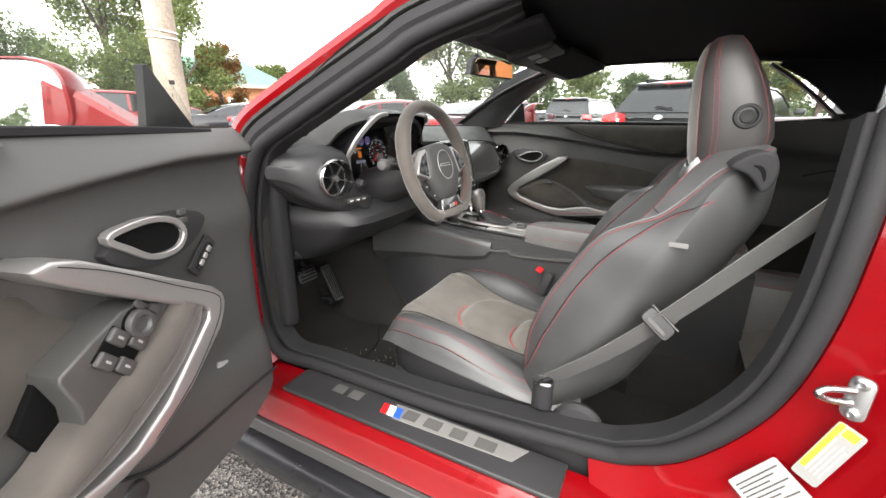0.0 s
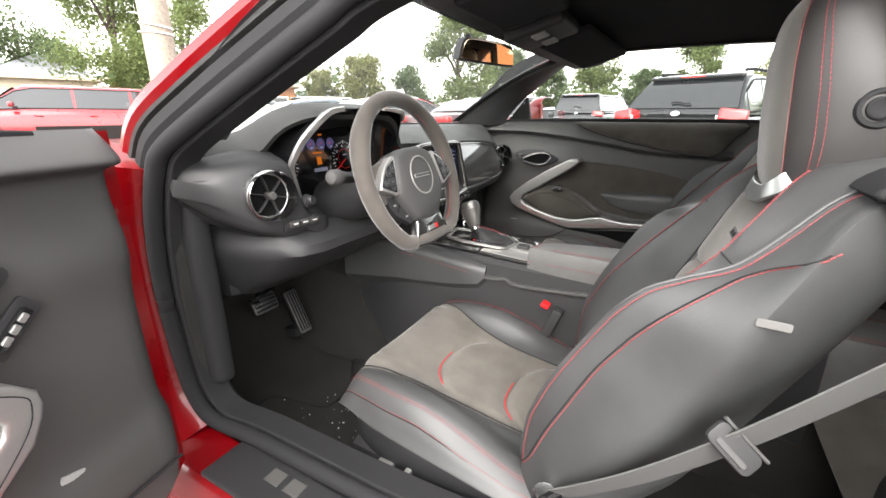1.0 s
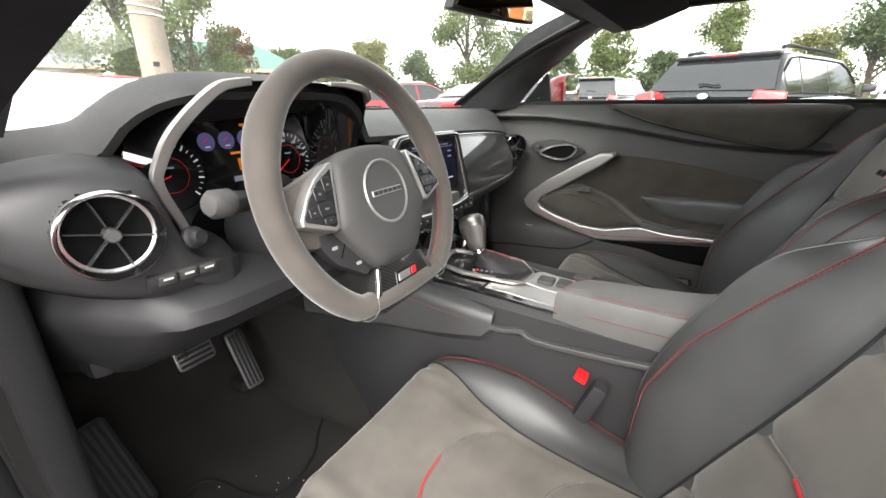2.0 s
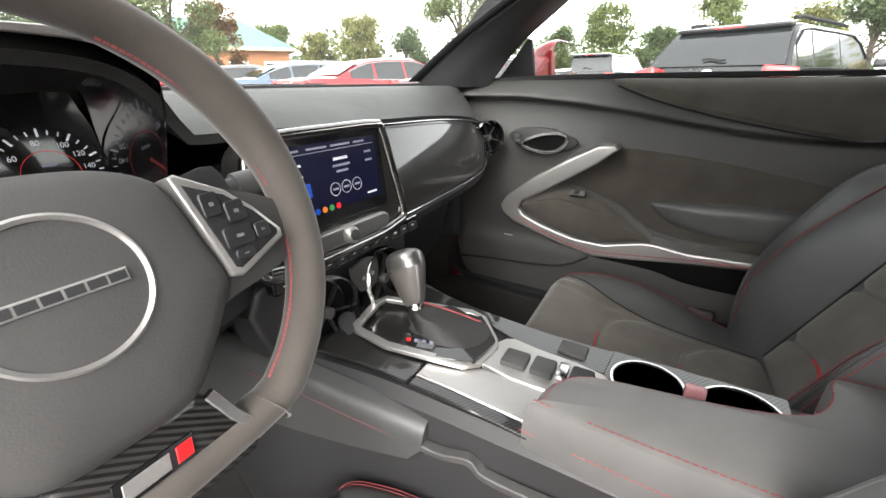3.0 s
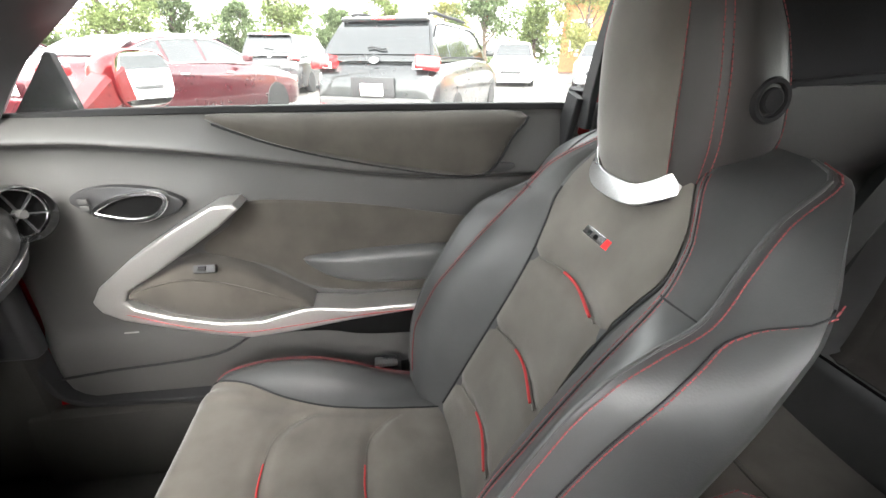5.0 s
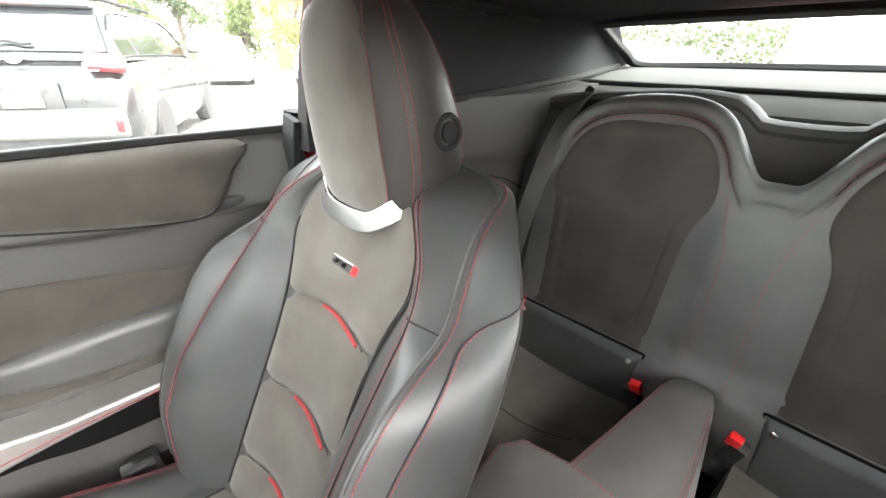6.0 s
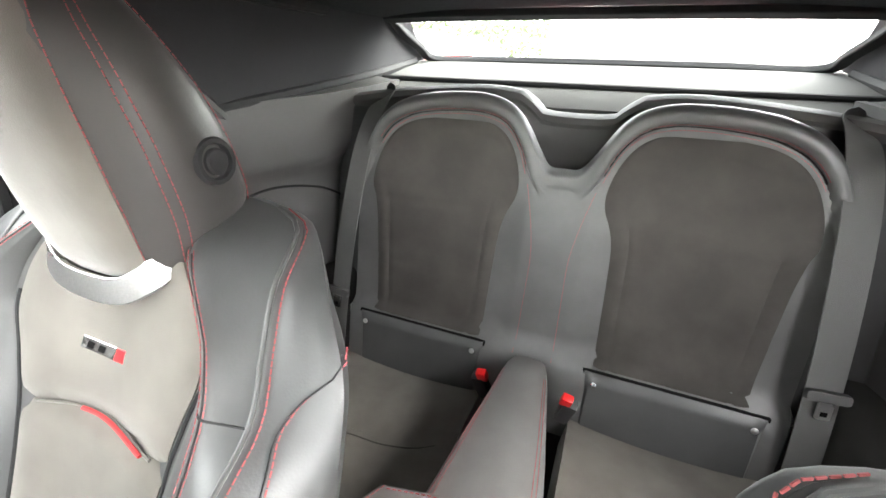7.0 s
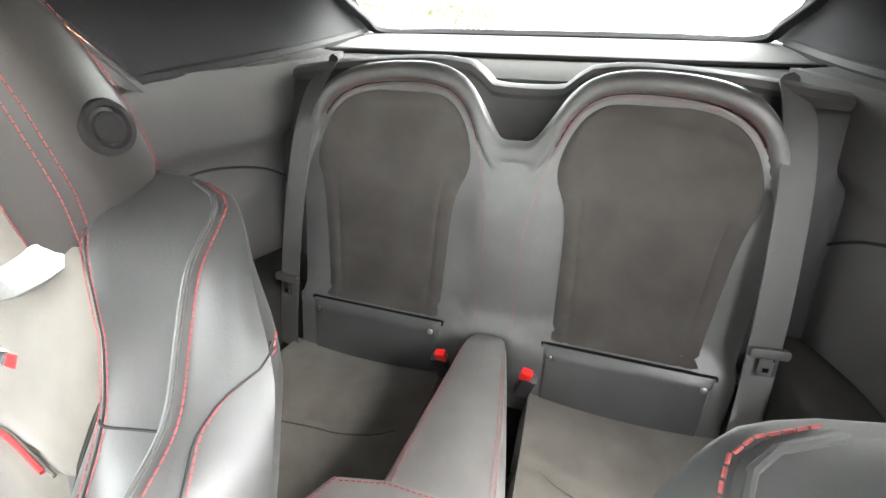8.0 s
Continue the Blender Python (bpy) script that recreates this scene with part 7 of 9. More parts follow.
for (y0, y1) in ((0.425, 0.525), (0.315, 0.425)):
    cx, cy, r = CUPS[0] if y0 > 0.4 else CUPS[1]
    n = 40
    inner, outer_ = [], []
    for k in range(n):
        a = 2 * math.pi * k / n
        inner.append(Vector((cx + r * math.cos(a), cy + r * math.sin(a), con_top(cy) + 0.004)))
        ca, sa = math.cos(a), math.sin(a)
        q = 1 / max(abs(ca) / 0.0525, abs(sa) / 0.051)
        outer_.append(Vector((cx + ca * q, cy + sa * q, con_top(cy) + 0.004)))
    loft([[v + Vector((0, 0, -0.02)) for v in outer_], outer_, inner, [v + Vector((0, 0, -0.004)) for v in inner]], b2, False)
part("cup_deck", b2, CARBON, con, "carbon fibre round the cup holders")
for cx, cy, r in CUPS:
    m = Matrix.Translation((cx, cy, con_top(cy)))
    part("cup_rim", lathe([(r + 0.003, 0.003), (r + 0.002, 0.0065), (r - 0.001, 0.0065), (r - 0.002, 0.002)], 40, m), CHROME, con, "chrome cup holder rim")
    # The well's shade is put into its near-black colour.
    part("cup_well", lathe([(r - 0.001, 0.003), (r - 0.003, -0.06), (0.0, -0.062), (0.0, -0.066), (r, -0.064), (r + 0.002, 0.002)], 36, m), HOLLOW_SHADE, con, "cup holder well painted near-black for its shade")
part("cup_divider", rbox((0.052, 0.422, 0.651), (0.014, 0.024, 0.026), 0.004), PINK_GLOW, con, "small divider with its red glow painted pink")
# mode switches in a silver tray
tray = smooth2([(-0.022, 0.672), (0.050, 0.665), (0.052, 0.62), (0.040, 0.525), (0.0, 0.512), (-0.024, 0.525)], 3)
part("switch_tray", deck(tray, 0.008, 0.001), SATIN, con, "satin silver switch tray")
part("mode_switch", rbox((0.006, 0.635, 0.656), (0.034, 0.034, 0.012), 0.004), PLASTIC_GREY, con, "grey mode switch")
part("mode_switch", rbox((0.008, 0.597, 0.656), (0.034, 0.030, 0.012), 0.004), PLASTIC_GREY, con, "grey mode switch")
part("brake_switch", rbox((0.012, 0.548, 0.656), (0.030, 0.030, 0.014), 0.006), PLASTIC, con, "black parking brake switch")
part("chrome_bridge", rbox((0.010, 0.572, 0.658), (0.030, 0.014, 0.012), 0.004), CHROME, con, "chrome bridge between switches")
part("small_tray", rbox((0.077, 0.573, 0.648), (0.030, 0.040, 0.010), 0.004), PLASTIC_GREY, con, "small grey lid")
# shifter
KNOB = plain("knob_metal", (0.24, 0.23, 0.225), 0.28, metal=0.85, var=0.06, rvar=0.04)
BOOT = leather("boot_leather", (0.022, 0.021, 0.021), 0.50)
sh = thing("gear_shifter", "silver topped gear lever with leather boot and red stitching", "gear lever", at=(0.01, 0.77, 0.66))
frame_o = [(-0.060, 0.852, 0.672), (-0.052, 0.862, 0.673), (0.008, 0.872, 0.677), (0.030, 0.868, 0.676), (0.078, 0.735, 0.662), (0.074, 0.715, 0.660), (0.032, 0.678, 0.656), (0.018, 0.672, 0.656), (-0.026, 0.678, 0.656), (-0.040, 0.692, 0.657), (-0.064, 0.800, 0.667)]
part("surround", sweep(crom(frame_o, 1, True), rect(0.013, 0.007), closed=True), SATIN, sh, "satin silver shifter surround")
part("gate_plate", plate(smooth2([(x, y) for x, y, z in frame_o], 3), 0.004, Matrix.Translation((0, 0, 0.660)), 0.001, 1), CARBON, sh, "carbon gate plate")
boot = []
for t, rx, ry in ((0, 0.050, 0.066), (0.12, 0.047, 0.060), (0.3, 0.039, 0.046), (0.55, 0.029, 0.032), (0.8, 0.021, 0.021), (1.0, 0.014, 0.014)):
    cx, cy, cz = 0.022 - 0.012 * t, 0.750 + 0.045 * t, 0.664 + 0.030 * t
    boot.append([Vector((cx + rx * math.cos(a) * (1 + 0.05 * math.sin(5 * a + 9 * t)), cy + ry * math.sin(a), cz + 0.012 * math.sin(3 * a + 6 * t) * t * (1 - t) * 2)) for a in [2 * math.pi * k / 28 for k in range(28)]])
part("boot", loft(boot), BOOT, sh, "wrinkled black leather boot")
part("stitching", stitches([(0.045, 0.705, 0.674), (0.036, 0.735, 0.683), (0.026, 0.765, 0.692), (0.018, 0.785, 0.697)], step=0.005, r=0.0014), RED_THREAD, sh, "red thread")
axis = Vector((0.020, 0.030, 0.062)).normalized()
km = facing((0.008, 0.796, 0.688), axis, (0, 1, 0))
part("collar", lathe([(0.012, -0.01), (0.014, 0.0), (0.0135, 0.008), (0.011, 0.010)], 24, km), CHROME, sh, "chrome collar")
part("grip", lathe([(0.010, 0.006), (0.0140, 0.010), (0.0180, 0.025), (0.0225, 0.045), (0.0262, 0.062), (0.0268, 0.070)], 28, km @ Matrix.Diagonal((0.92, 1.15, 1, 1))), GRIP, sh, "leather covered grip")
part("knob_cap", lathe([(0.0270, 0.064), (0.0276, 0.076), (0.0255, 0.085), (0.019, 0.091), (0.009, 0.0935), (0.0, 0.094)], 28, km @ Matrix.Diagonal((0.92, 1.15, 1, 1))), KNOB, sh, "satin silver knob cap")
part("grip_front", lathe([(0.0150, 0.012), (0.0190, 0.028), (0.0240, 0.050), (0.0272, 0.066), (0.0270, 0.070)], 28, km @ Matrix.Diagonal((0.80, 1.22, 1, 1))), KNOB, sh, "satin silver grip shell")
gm = facing((-0.034, 0.765, 0.6655), (0, -0.15, 1), (0, 1, 0))
part("gate_window", plate(rounded(0.026, 0.050, 0.004), 0.002, gm @ Matrix.Rotation(radians(25), 4, 'Z'), 0, 1), GLOSS_BLACK, sh)
for k in range(4):
    part("gate_mark", plate(rounded(0.007, 0.006, 0.001), 0.0006, gm @ Matrix.Rotation(radians(25), 4, 'Z') @ Matrix.Translation((0.0, 0.015 - 0.011 * k, 0.002)), 0, 1), LIT_RED if k == 0 else LIT_GREY, sh)
part("start_pad", plate(smooth2([(-0.016, -0.018), (-0.014, 0.018), (0.012, 0.022), (0.016, -0.012)], 3), 0.006, facing((-0.052, 0.872, 0.668), (-0.1, -0.6, 1), (0, 1, 0.3)), 0.002), PLASTIC, con, "small black push pad")
# armrest lid
arm = [(-0.106, 0.572), (-0.098, 0.582), (-0.060, 0.575), (-0.034, 0.545), (-0.020, 0.47), (-0.006, 0.39), (0.020, 0.330), (0.060, 0.305), (0.100, 0.296), (0.112, 0.27), (0.113, 0.10), (0.108, -0.03), (-0.108, -0.03), (-0.113, 0.10), (-0.114, 0.40)]
pts = smooth2(arm, 3)
cx0, cy0 = 0.0, 0.25
rings = []
for sc, z in ((0.985, 0.614), (1.0, 0.622), (1.0, 0.664), (0.992, 0.680), (0.965, 0.690), (0.90, 0.695), (0.6, 0.698), (0.1, 0.700)):
    rings.append([Vector((cx0 + (x - cx0) * sc, cy0 + (y - cy0) * (1 - (1 - sc) * 0.45 if sc > 0.8 else sc), z)) for x, y in pts])
lid = part("armrest_lid", loft(rings), LEATHER_LIT, con, "padded black leather armrest with red seam")
part("stitching", stitches([(cx0 + (x - cx0) * 1.006, cy0 + (y - cy0) * 1.002, 0.655) for x, y in pts], step=0.007, r=0.0008), RED_THREAD, lid, "red thread")
part("stitching", stitches([(cx0 + (x - cx0) * 0.93, cy0 + (y - cy0) * 0.965, 0.6945) for x, y in pts], step=0.007, r=0.0008), RED_THREAD, lid, "red thread")
part("lid_base", plate([(x * 0.97, y) for x, y in pts], 0.030, Matrix.Translation((0, 0, 0.590)), 0.004), PLASTIC, con, "black armrest base")
# knee bolsters beside the console
for s in (-1, 1):
    rings = []
    for y, x, z, h in ((0.70, 0.122, 0.622, 0.030), (0.72, 0.126, 0.625, 0.055), (0.80, 0.138, 0.640, 0.080), (0.88, 0.150, 0.655, 0.10), (0.97, 0.165, 0.665, 0.11), (1.16, 0.19, 0.68, 0.14)):
        rings.append([Vector((s * (x - 0.016), y, z + 0.004)), Vector((s * x, y, z)), Vector((s * (x + 0.008), y, z - 0.010)), Vector((s * (x + 0.012), y, z - 0.022)), Vector((s * (x + 0.012), y, z - h)), Vector((s * (x - 0.03), y, z - h - 0.05)), Vector((s * (x - 0.05), y, z - h - 0.06))])
    kb = part("knee_pad", loft(rings), LEATHER, con, "padded knee bolster with red seam")
    part("stitching", stitches([(s * (x + 0.0125), y, z - 0.028) for y, x, z, h in ((0.715, 0.124, 0.625, 0), (0.80, 0.138, 0.640, 0), (0.88, 0.150, 0.655, 0), (0.96, 0.163, 0.665, 0))], step=0.006), RED_THREAD, kb, "red thread")
side = crom([(-0.134, 0.86, 0.606), (-0.130, 0.742, 0.598), (-0.126, 0.68, 0.592), (-0.124, 0.645, 0.600), (-0.122, 0.632, 0.592), (-0.124, 0.610, 0.586), (-0.126, 0.50, 0.592), (-0.126, 0.394, 0.600), (-0.126, 0.20, 0.606)], 6)
part("side_ledge", sweep(side, rect(0.014, 0.010)), PLASTIC_GREY, con, "moulded ledge along the console side")

# ---------------------------------------------------------------- steering wheel
wheel = thing("steering_wheel", "flat-bottomed grey suede steering wheel with silver spokes", "steering wheel", at=(-0.376, 0.80, 0.90))
WT = radians(18)
wmx = Matrix.Translation((-0.376, 0.780, 0.897)) @ Matrix(((1, 0, 0, 0), (0, math.sin(WT), -math.cos(WT), 0), (0, math.cos(WT), math.sin(WT), 0), (0, 0, 0, 1)))


def wheel_pt(x, y, z=0.0):
    return wmx @ Vector((x, y, z))


RW = 0.1660
RX, RY = 0.0075, 0.012
rim_pts = []
for k in range(72):
    a = 2 * math.pi * k / 72
    x, y = RW * math.cos(a), RW * math.sin(a)
    y = max(y, -0.138 - 0.005 * (1 - (x / 0.1) ** 2) if abs(x) < 0.1 else y)
    rim_pts.append((x, y))
rp = crom([(x, y, 0) for x, y in rim_pts], 1, True)
rim_mx = wmx @ Matrix.Translation((RX, RY, 0))
rings = []
for i, p in enumerate(rp):
    o = Vector((p.x, p.y, 0)).normalized()
    ang = math.degrees(math.atan2(p.y, p.x))
    fat = 1.0 + 0.14 * (math.exp(-((ang - 28) / 16) ** 2) + math.exp(-((ang - 152) / 16) ** 2))
    rings.append([rim_mx @ (Vector((p.x, p.y, 0)) + o * (0.0165 * fat * math.cos(t)) + Vector((0, 0, 0.0185 * fat * math.sin(t)))) for t in [2 * math.pi * q / 14 for q in range(14)]])
rb = bmesh.new()
V = [[rb.verts.new(p) for p in r] for r in rings]
for k in range(len(V)):
    a, b = V[k], V[(k + 1) % len(V)]
    for i in range(14):
        rb.faces.new((a[i], a[(i + 1) % 14], b[(i + 1) % 14], b[i]))
rim = part("rim", rb, SUEDE_WHEEL, wheel, "worn grey suede rim")
for a0, a1 in ((8, 62), (-10, -54), (118, 172), (190, 234)):
    seg = [rim_mx @ Vector((0.1497 * math.cos(radians(a0 + (a1 - a0) * k / 30)), 0.1497 * math.sin(radians(a0 + (a1 - a0) * k / 30)), 0.002)) for k in range(31)]
    part("stitching", stitches(seg, step=0.0042, length=0.0034, r=0.0013), RED_THREAD, rim, "red thread on the inner rim")
for a in (-62, 242):
    q = radians(a)
    rr = [rim_mx @ (Vector((0.1660 * math.cos(q), max(-0.1425, 0.1660 * math.sin(q)), 0)) + Vector((math.cos(q), math.sin(q), 0)) * (0.0185 * math.cos(t)) + Vector((0, 0, 0.020 * math.sin(t)))) for t in [2 * math.pi * k / 16 for k in range(16)]]
    part("rim_seam", sweep(rr, disc(0.0011, 5), closed=True), SUEDE_WHEEL, rim)
# airbag cover
half = [(0, 0.069), (0.040, 0.066), (0.066, 0.056), (0.076, 0.042), (0.084, 0.008), (0.091, -0.020), (0.086, -0.034), (0.064, -0.064), (0.044, -0.086), (0.028, -0.092)]
cov = half + [(0, -0.093)] + [(-x, y) for x, y in half[:0:-1]]
cs = smooth2(cov, 4)
rings = []
for sc, z in ((0.96, -0.030), (1.0, 0.0), (0.99, 0.010), (0.95, 0.018), (0.84, 0.0235), (0.6, 0.026), (0.1, 0.027)):
    rings.append([wheel_pt(x * sc, y * sc, z) for x, y in cs])
hubp = part("airbag_cover", loft(rings), PLASTIC_GREY, wheel, "smooth grey airbag cover")
ringm = wmx @ Matrix.Translation((0, 0.004, 0.025))
part("emblem_ring", lathe([(0.0425, -0.003), (0.0425, 0.0022), (0.0410, 0.0034), (0.0388, 0.0022), (0.0382, -0.003)], 56, ringm), SATIN, hubp, "thin silver ring")
part("emblem_bar", plate([(-0.030, -0.0038), (0.030, -0.0038), (0.030, 0.0038), (-0.030, 0.0038)], 0.002, wmx @ Matrix.Translation((0, 0.004, 0.0265)) , 0.0006, 1), SATIN, hubp, "silver emblem bar")
for k in range(6):
    part("emblem_gap", plate([(-0.0042, -0.0025), (0.0042, -0.0025), (0.0042, 0.0025), (-0.0042, 0.0025)], 0.0005, wmx @ Matrix.Translation((-0.0245 + 0.0098 * k, 0.004, 0.0284)), 0, 1), PLASTIC, hubp)
# spokes with silver frames
for s in (-1, 1):
    fo = [(s * 0.074, 0.052), (s * 0.079, 0.0535), (s * 0.108, 0.037), (s * 0.125, 0.020), (s * 0.141, -0.002), (s * 0.1405, -0.009), (s * 0.098, -0.0255), (s * 0.090, -0.023)]
    core = [(s * 0.05, 0.050), (s * 0.10, 0.045), (s * 0.158, 0.022), (s * 0.166, -0.005), (s * 0.155, -0.028), (s * 0.10, -0.040), (s * 0.05, -0.04)]
    part("spoke", plate(smooth2(core, 3), 0.018, wmx @ Matrix.Translation((0, 0, -0.016)), 0.005), SUEDE_WHEEL if s < 0 else PLASTIC_GREY, wheel, "wheel spoke")
    fr = part("spoke_frame", plate(fo if s > 0 else fo[::-1], 0.020, wmx @ Matrix.Translation((0, 0, 0.000)), 0.003, 3), SATIN, wheel, "satin silver switch frame")
    part("switch_field", plate([(s * x, y) for x, y in ((0.0805, 0.0455), (0.1055, 0.0335), (0.1225, 0.0175), (0.1365, -0.0015), (0.135, -0.0055), (0.0985, -0.0195), (0.0945, -0.0175))], 0.004, wmx @ Matrix.Translation((0, 0, 0.0172)), 0.001), RUBBER, fr)
    for kx, ky, w, h in ((0.0930, 0.029, 0.0135, 0.017), (0.1085, 0.0205, 0.0150, 0.016), (0.1045, 0.0030, 0.023, 0.015), (0.1235, 0.002, 0.0125, 0.012), (0.1045, -0.0105, 0.016, 0.008)):
        kk = part("switch_key", plate(rounded(w, h, 0.003), 0.0025, wmx @ Matrix.Translation((s * kx, ky, 0.0205)), 0.0008, 1), SEAT_BASE, fr)
        part("key_mark", plate(rounded(w * 0.24, h * 0.16, 0.0006), 0.0005, wmx @ Matrix.Translation((s * kx, ky, 0.0229)), 0, 1), KEY_MARK, kk)
    lob = [(s * 0.113, -0.025), (s * 0.090, -0.026), (s * 0.040, -0.086), (s * 0.058, -0.091), (s * 0.099, -0.064), (s * 0.113, -0.043)]
    if s < 0:
        lb = part("lower_keys", plate(lob, 0.014, wmx @ Matrix.Translation((0, 0, -0.010)), 0.003), PLASTIC, wheel, "heated wheel keys")
        part("key_gap", plate([(-0.091, -0.058), (-0.078, -0.042), (-0.077, -0.043), (-0.090, -0.059)], 0.0005, wmx @ Matrix.Translation((0, 0, 0.0040)), 0, 1), HOLLOW_SHADE, lb)
        for x, y in ((-0.096, -0.044), (-0.066, -0.072)):
            part("key_mark", plate(rounded(0.009, 0.004, 0.0015), 0.0005, wmx @ Matrix.Translation((x, y, 0.0045)), 0, 1), GREY_PRINT, lb)
low = [(-0.040, -0.084), (0.040, -0.084), (0.052, -0.100), (0.072, -0.134), (0.060, -0.146), (-0.060, -0.146), (-0.072, -0.134), (-0.052, -0.100)]
ls = part("lower_spoke", plate(low, 0.018, wmx @ Matrix.Translation((0, 0, -0.004)), 0.004), CARBON, wheel, "carbon fibre lower spoke")
for s in (-1, 1):
    part("spoke_edge", sweep([wheel_pt(s * 0.046, -0.090, 0.012), wheel_pt(s * 0.055, -0.112, 0.013), wheel_pt(s * 0.066, -0.132, 0.013)], rect(0.008, 0.006), up=(0, -1, 0.3)), CHROME, ls, "bright edge")
part("spoke_badge", plate([(-0.026, -0.008), (0.020, -0.008), (0.024, 0.008), (-0.022, 0.008)], 0.002, wmx @ Matrix.Translation((0.004, -0.112, 0.0135)), 0.0006, 1), GLOSS_BLACK, ls, "small dark badge with a red tip")
part("badge_bar", plate([(-0.020, -0.005), (0.006, -0.005), (0.008, 0.005), (-0.018, 0.005)], 0.001, wmx @ Matrix.Translation((0.004, -0.112, 0.0156)), 0.0004, 1), SATIN, ls)
part("badge_tip", plate([(0.010, -0.005), (0.020, -0.005), (0.022, 0.005), (0.012, 0.005)], 0.001, wmx @ Matrix.Translation((0.004, -0.112, 0.0156)), 0.0004, 1), RED_PLASTIC, ls)
colm = facing((-0.376, 0.86, 0.872), (0, -math.cos(WT), math.sin(WT)))
part("column_shroud", lathe([(0.0, -0.16), (0.075, -0.16), (0.072, -0.05), (0.060, 0.045), (0.050, 0.062), (0.0, 0.064)], 28, colm @ Matrix.Diagonal((1.0, 0.8, 1, 1))), PLASTIC, wheel, "black column shroud")
for s in (-1, 1):
    st = part("stalk", sweep(crom([(-0.376 + s * 0.05, 0.862, 0.900), (-0.376 + s * 0.11, 0.858, 0.908), (-0.376 + s * 0.165, 0.845, 0.916)], 4), lambda t: disc(0.009 + 0.004 * t, 12)), PLASTIC, wheel, "black column stalk")
    part("stalk_tip", lathe([(0.0, 0.010), (0.011, 0.008), (0.0155, 0.002), (0.0155, -0.018), (0.012, -0.020)], 20, facing((-0.376 + s * 0.182, 0.842, 0.918), (s * 0.95, -0.2, 0.1))), PLASTIC_GREY, st, "round stalk end")
    part("paddle", plate(smooth2([(s * 0.085, 0.018), (s * 0.10, 0.052), (s * 0.135, 0.060), (s * 0.142, 0.030), (s * 0.12, 0.012)], 3), 0.006, wmx @ Matrix.Translation((0, 0, -0.034)), 0.002), PLASTIC, wheel, "shift paddle")

# ---------------------------------------------------------------- pedals and mat
ped = thing("brake_pedal", "steel faced brake pedal with rubber bars", "pedal", at=(-0.385, 1.34, 0.42))
bmx = facing((-0.388, 1.335, 0.468), (0, -0.92, 0.42))
part("pad", plate(rounded(0.085, 0.055, 0.010), 0.008, bmx, 0.002), STEEL, ped)
for k in range(4):
    part("rubber_bar", plate(rounded(0.075, 0.006, 0.002), 0.003, bmx @ Matrix.Translation((0, -0.018 + 0.012 * k, 0.008)), 0.001, 1), RUBBER, ped)
part("arm", sweep(crom([(-0.385, 1.345, 0.460), (-0.375, 1.37, 0.50), (-0.37, 1.36, 0.62), (-0.37, 1.30, 0.70)], 5), rect(0.012, 0.026), up=(0, 1, 0)), RUBBER, ped)
ped = thing("accelerator_pedal", "tall steel faced accelerator pedal", "pedal", at=(-0.29, 1.28, 0.34))
gmx = facing((-0.292, 1.305, 0.405), (-0.05, -0.88, 0.48))
part("pad", plate(rounded(0.044, 0.150, 0.008), 0.010, gmx, 0.002), STEEL, ped)
for k in range(4):
    part("rubber_bar", plate(rounded(0.0045, 0.135, 0.002), 0.003, gmx @ Matrix.Translation((-0.015 + 0.010 * k, 0, 0.010)), 0.001, 1), RUBBER, ped)
part("foot", rbox((-0.292, 1.325, 0.330), (0.04, 0.05, 0.03), 0.006), RUBBER, ped)
fr = thing("foot_rest", "ribbed black foot rest at the kick panel", "foot rest", at=(-0.60, 1.30, 0.25))
fmx = facing((-0.595, 1.325, 0.315), (0.1, -0.80, 0.60))
part("pad", plate(rounded(0.075, 0.21, 0.012), 0.012, fmx, 0.003), PLASTIC, fr)
for k in range(5):
    part("rib", plate(rounded(0.006, 0.19, 0.002), 0.004, fmx @ Matrix.Translation((-0.026 + 0.013 * k, 0, 0.012)), 0.001, 1), PLASTIC_GREY, fr)
mat_out = smooth2([(-0.585, 0.78), (-0.585, 1.10), (-0.56, 1.22), (-0.50, 1.25), (-0.46, 1.22), (-0.44, 1.10), (-0.40, 1.06), (-0.30, 1.08), (-0.22, 1.14), (-0.18, 1.12), (-0.17, 0.78)], 3)
mt = thing("floor_mat", "black carpet floor mat with stitched rim and crumbs", "floor mat", at=(-0.38, 1.0, 0.20))
part("mat", plate(mat_out, 0.010, Matrix.Translation((0, 0, 0.199)), 0.004), CARPET, mt)
part("mat_rim", sweep([Vector((x, y, 0.211)) for x, y in mat_out], disc(0.005, 6), closed=True), RUBBER, mt, "stitched rim")
rng = random.Random(4)
cb = bmesh.new()
for k in range(60):
    p = Vector((rng.gauss(-0.42, 0.07), rng.gauss(0.97, 0.09), 0.211))
    bmesh.ops.create_icosphere(cb, subdivisions=1, radius=rng.uniform(0.0008, 0.0022), matrix=Matrix.Translation(p))
c = part("crumbs", cb, WHITE_PRINT, mt, "pale crumbs")
c["kind"] = "stuff"

# ---------------------------------------------------------------- front belts and buckles
belt = thing("front_seat_belt", "grey driver's seat belt stretched beside the seat", "seat belt", at=(-0.65, 0.2, 0.4), group="front seat belts")
bp = [(-0.655, -0.085, 1.02), (-0.655, -0.035, 0.945), (-0.66, 0.06, 0.828), (-0.672, 0.165, 0.705), (-0.674, 0.25, 0.612), (-0.670, 0.32, 0.545), (-0.664, 0.352, 0.515)]
part("webbing", webbing(bp, 0.044, (0.80, 0.30, 0.50)), WEBBING, belt)
tm = facing((-0.681, 0.178, 0.694), (-0.8, -0.3, 0.35), (0, -0.66, 0.75))
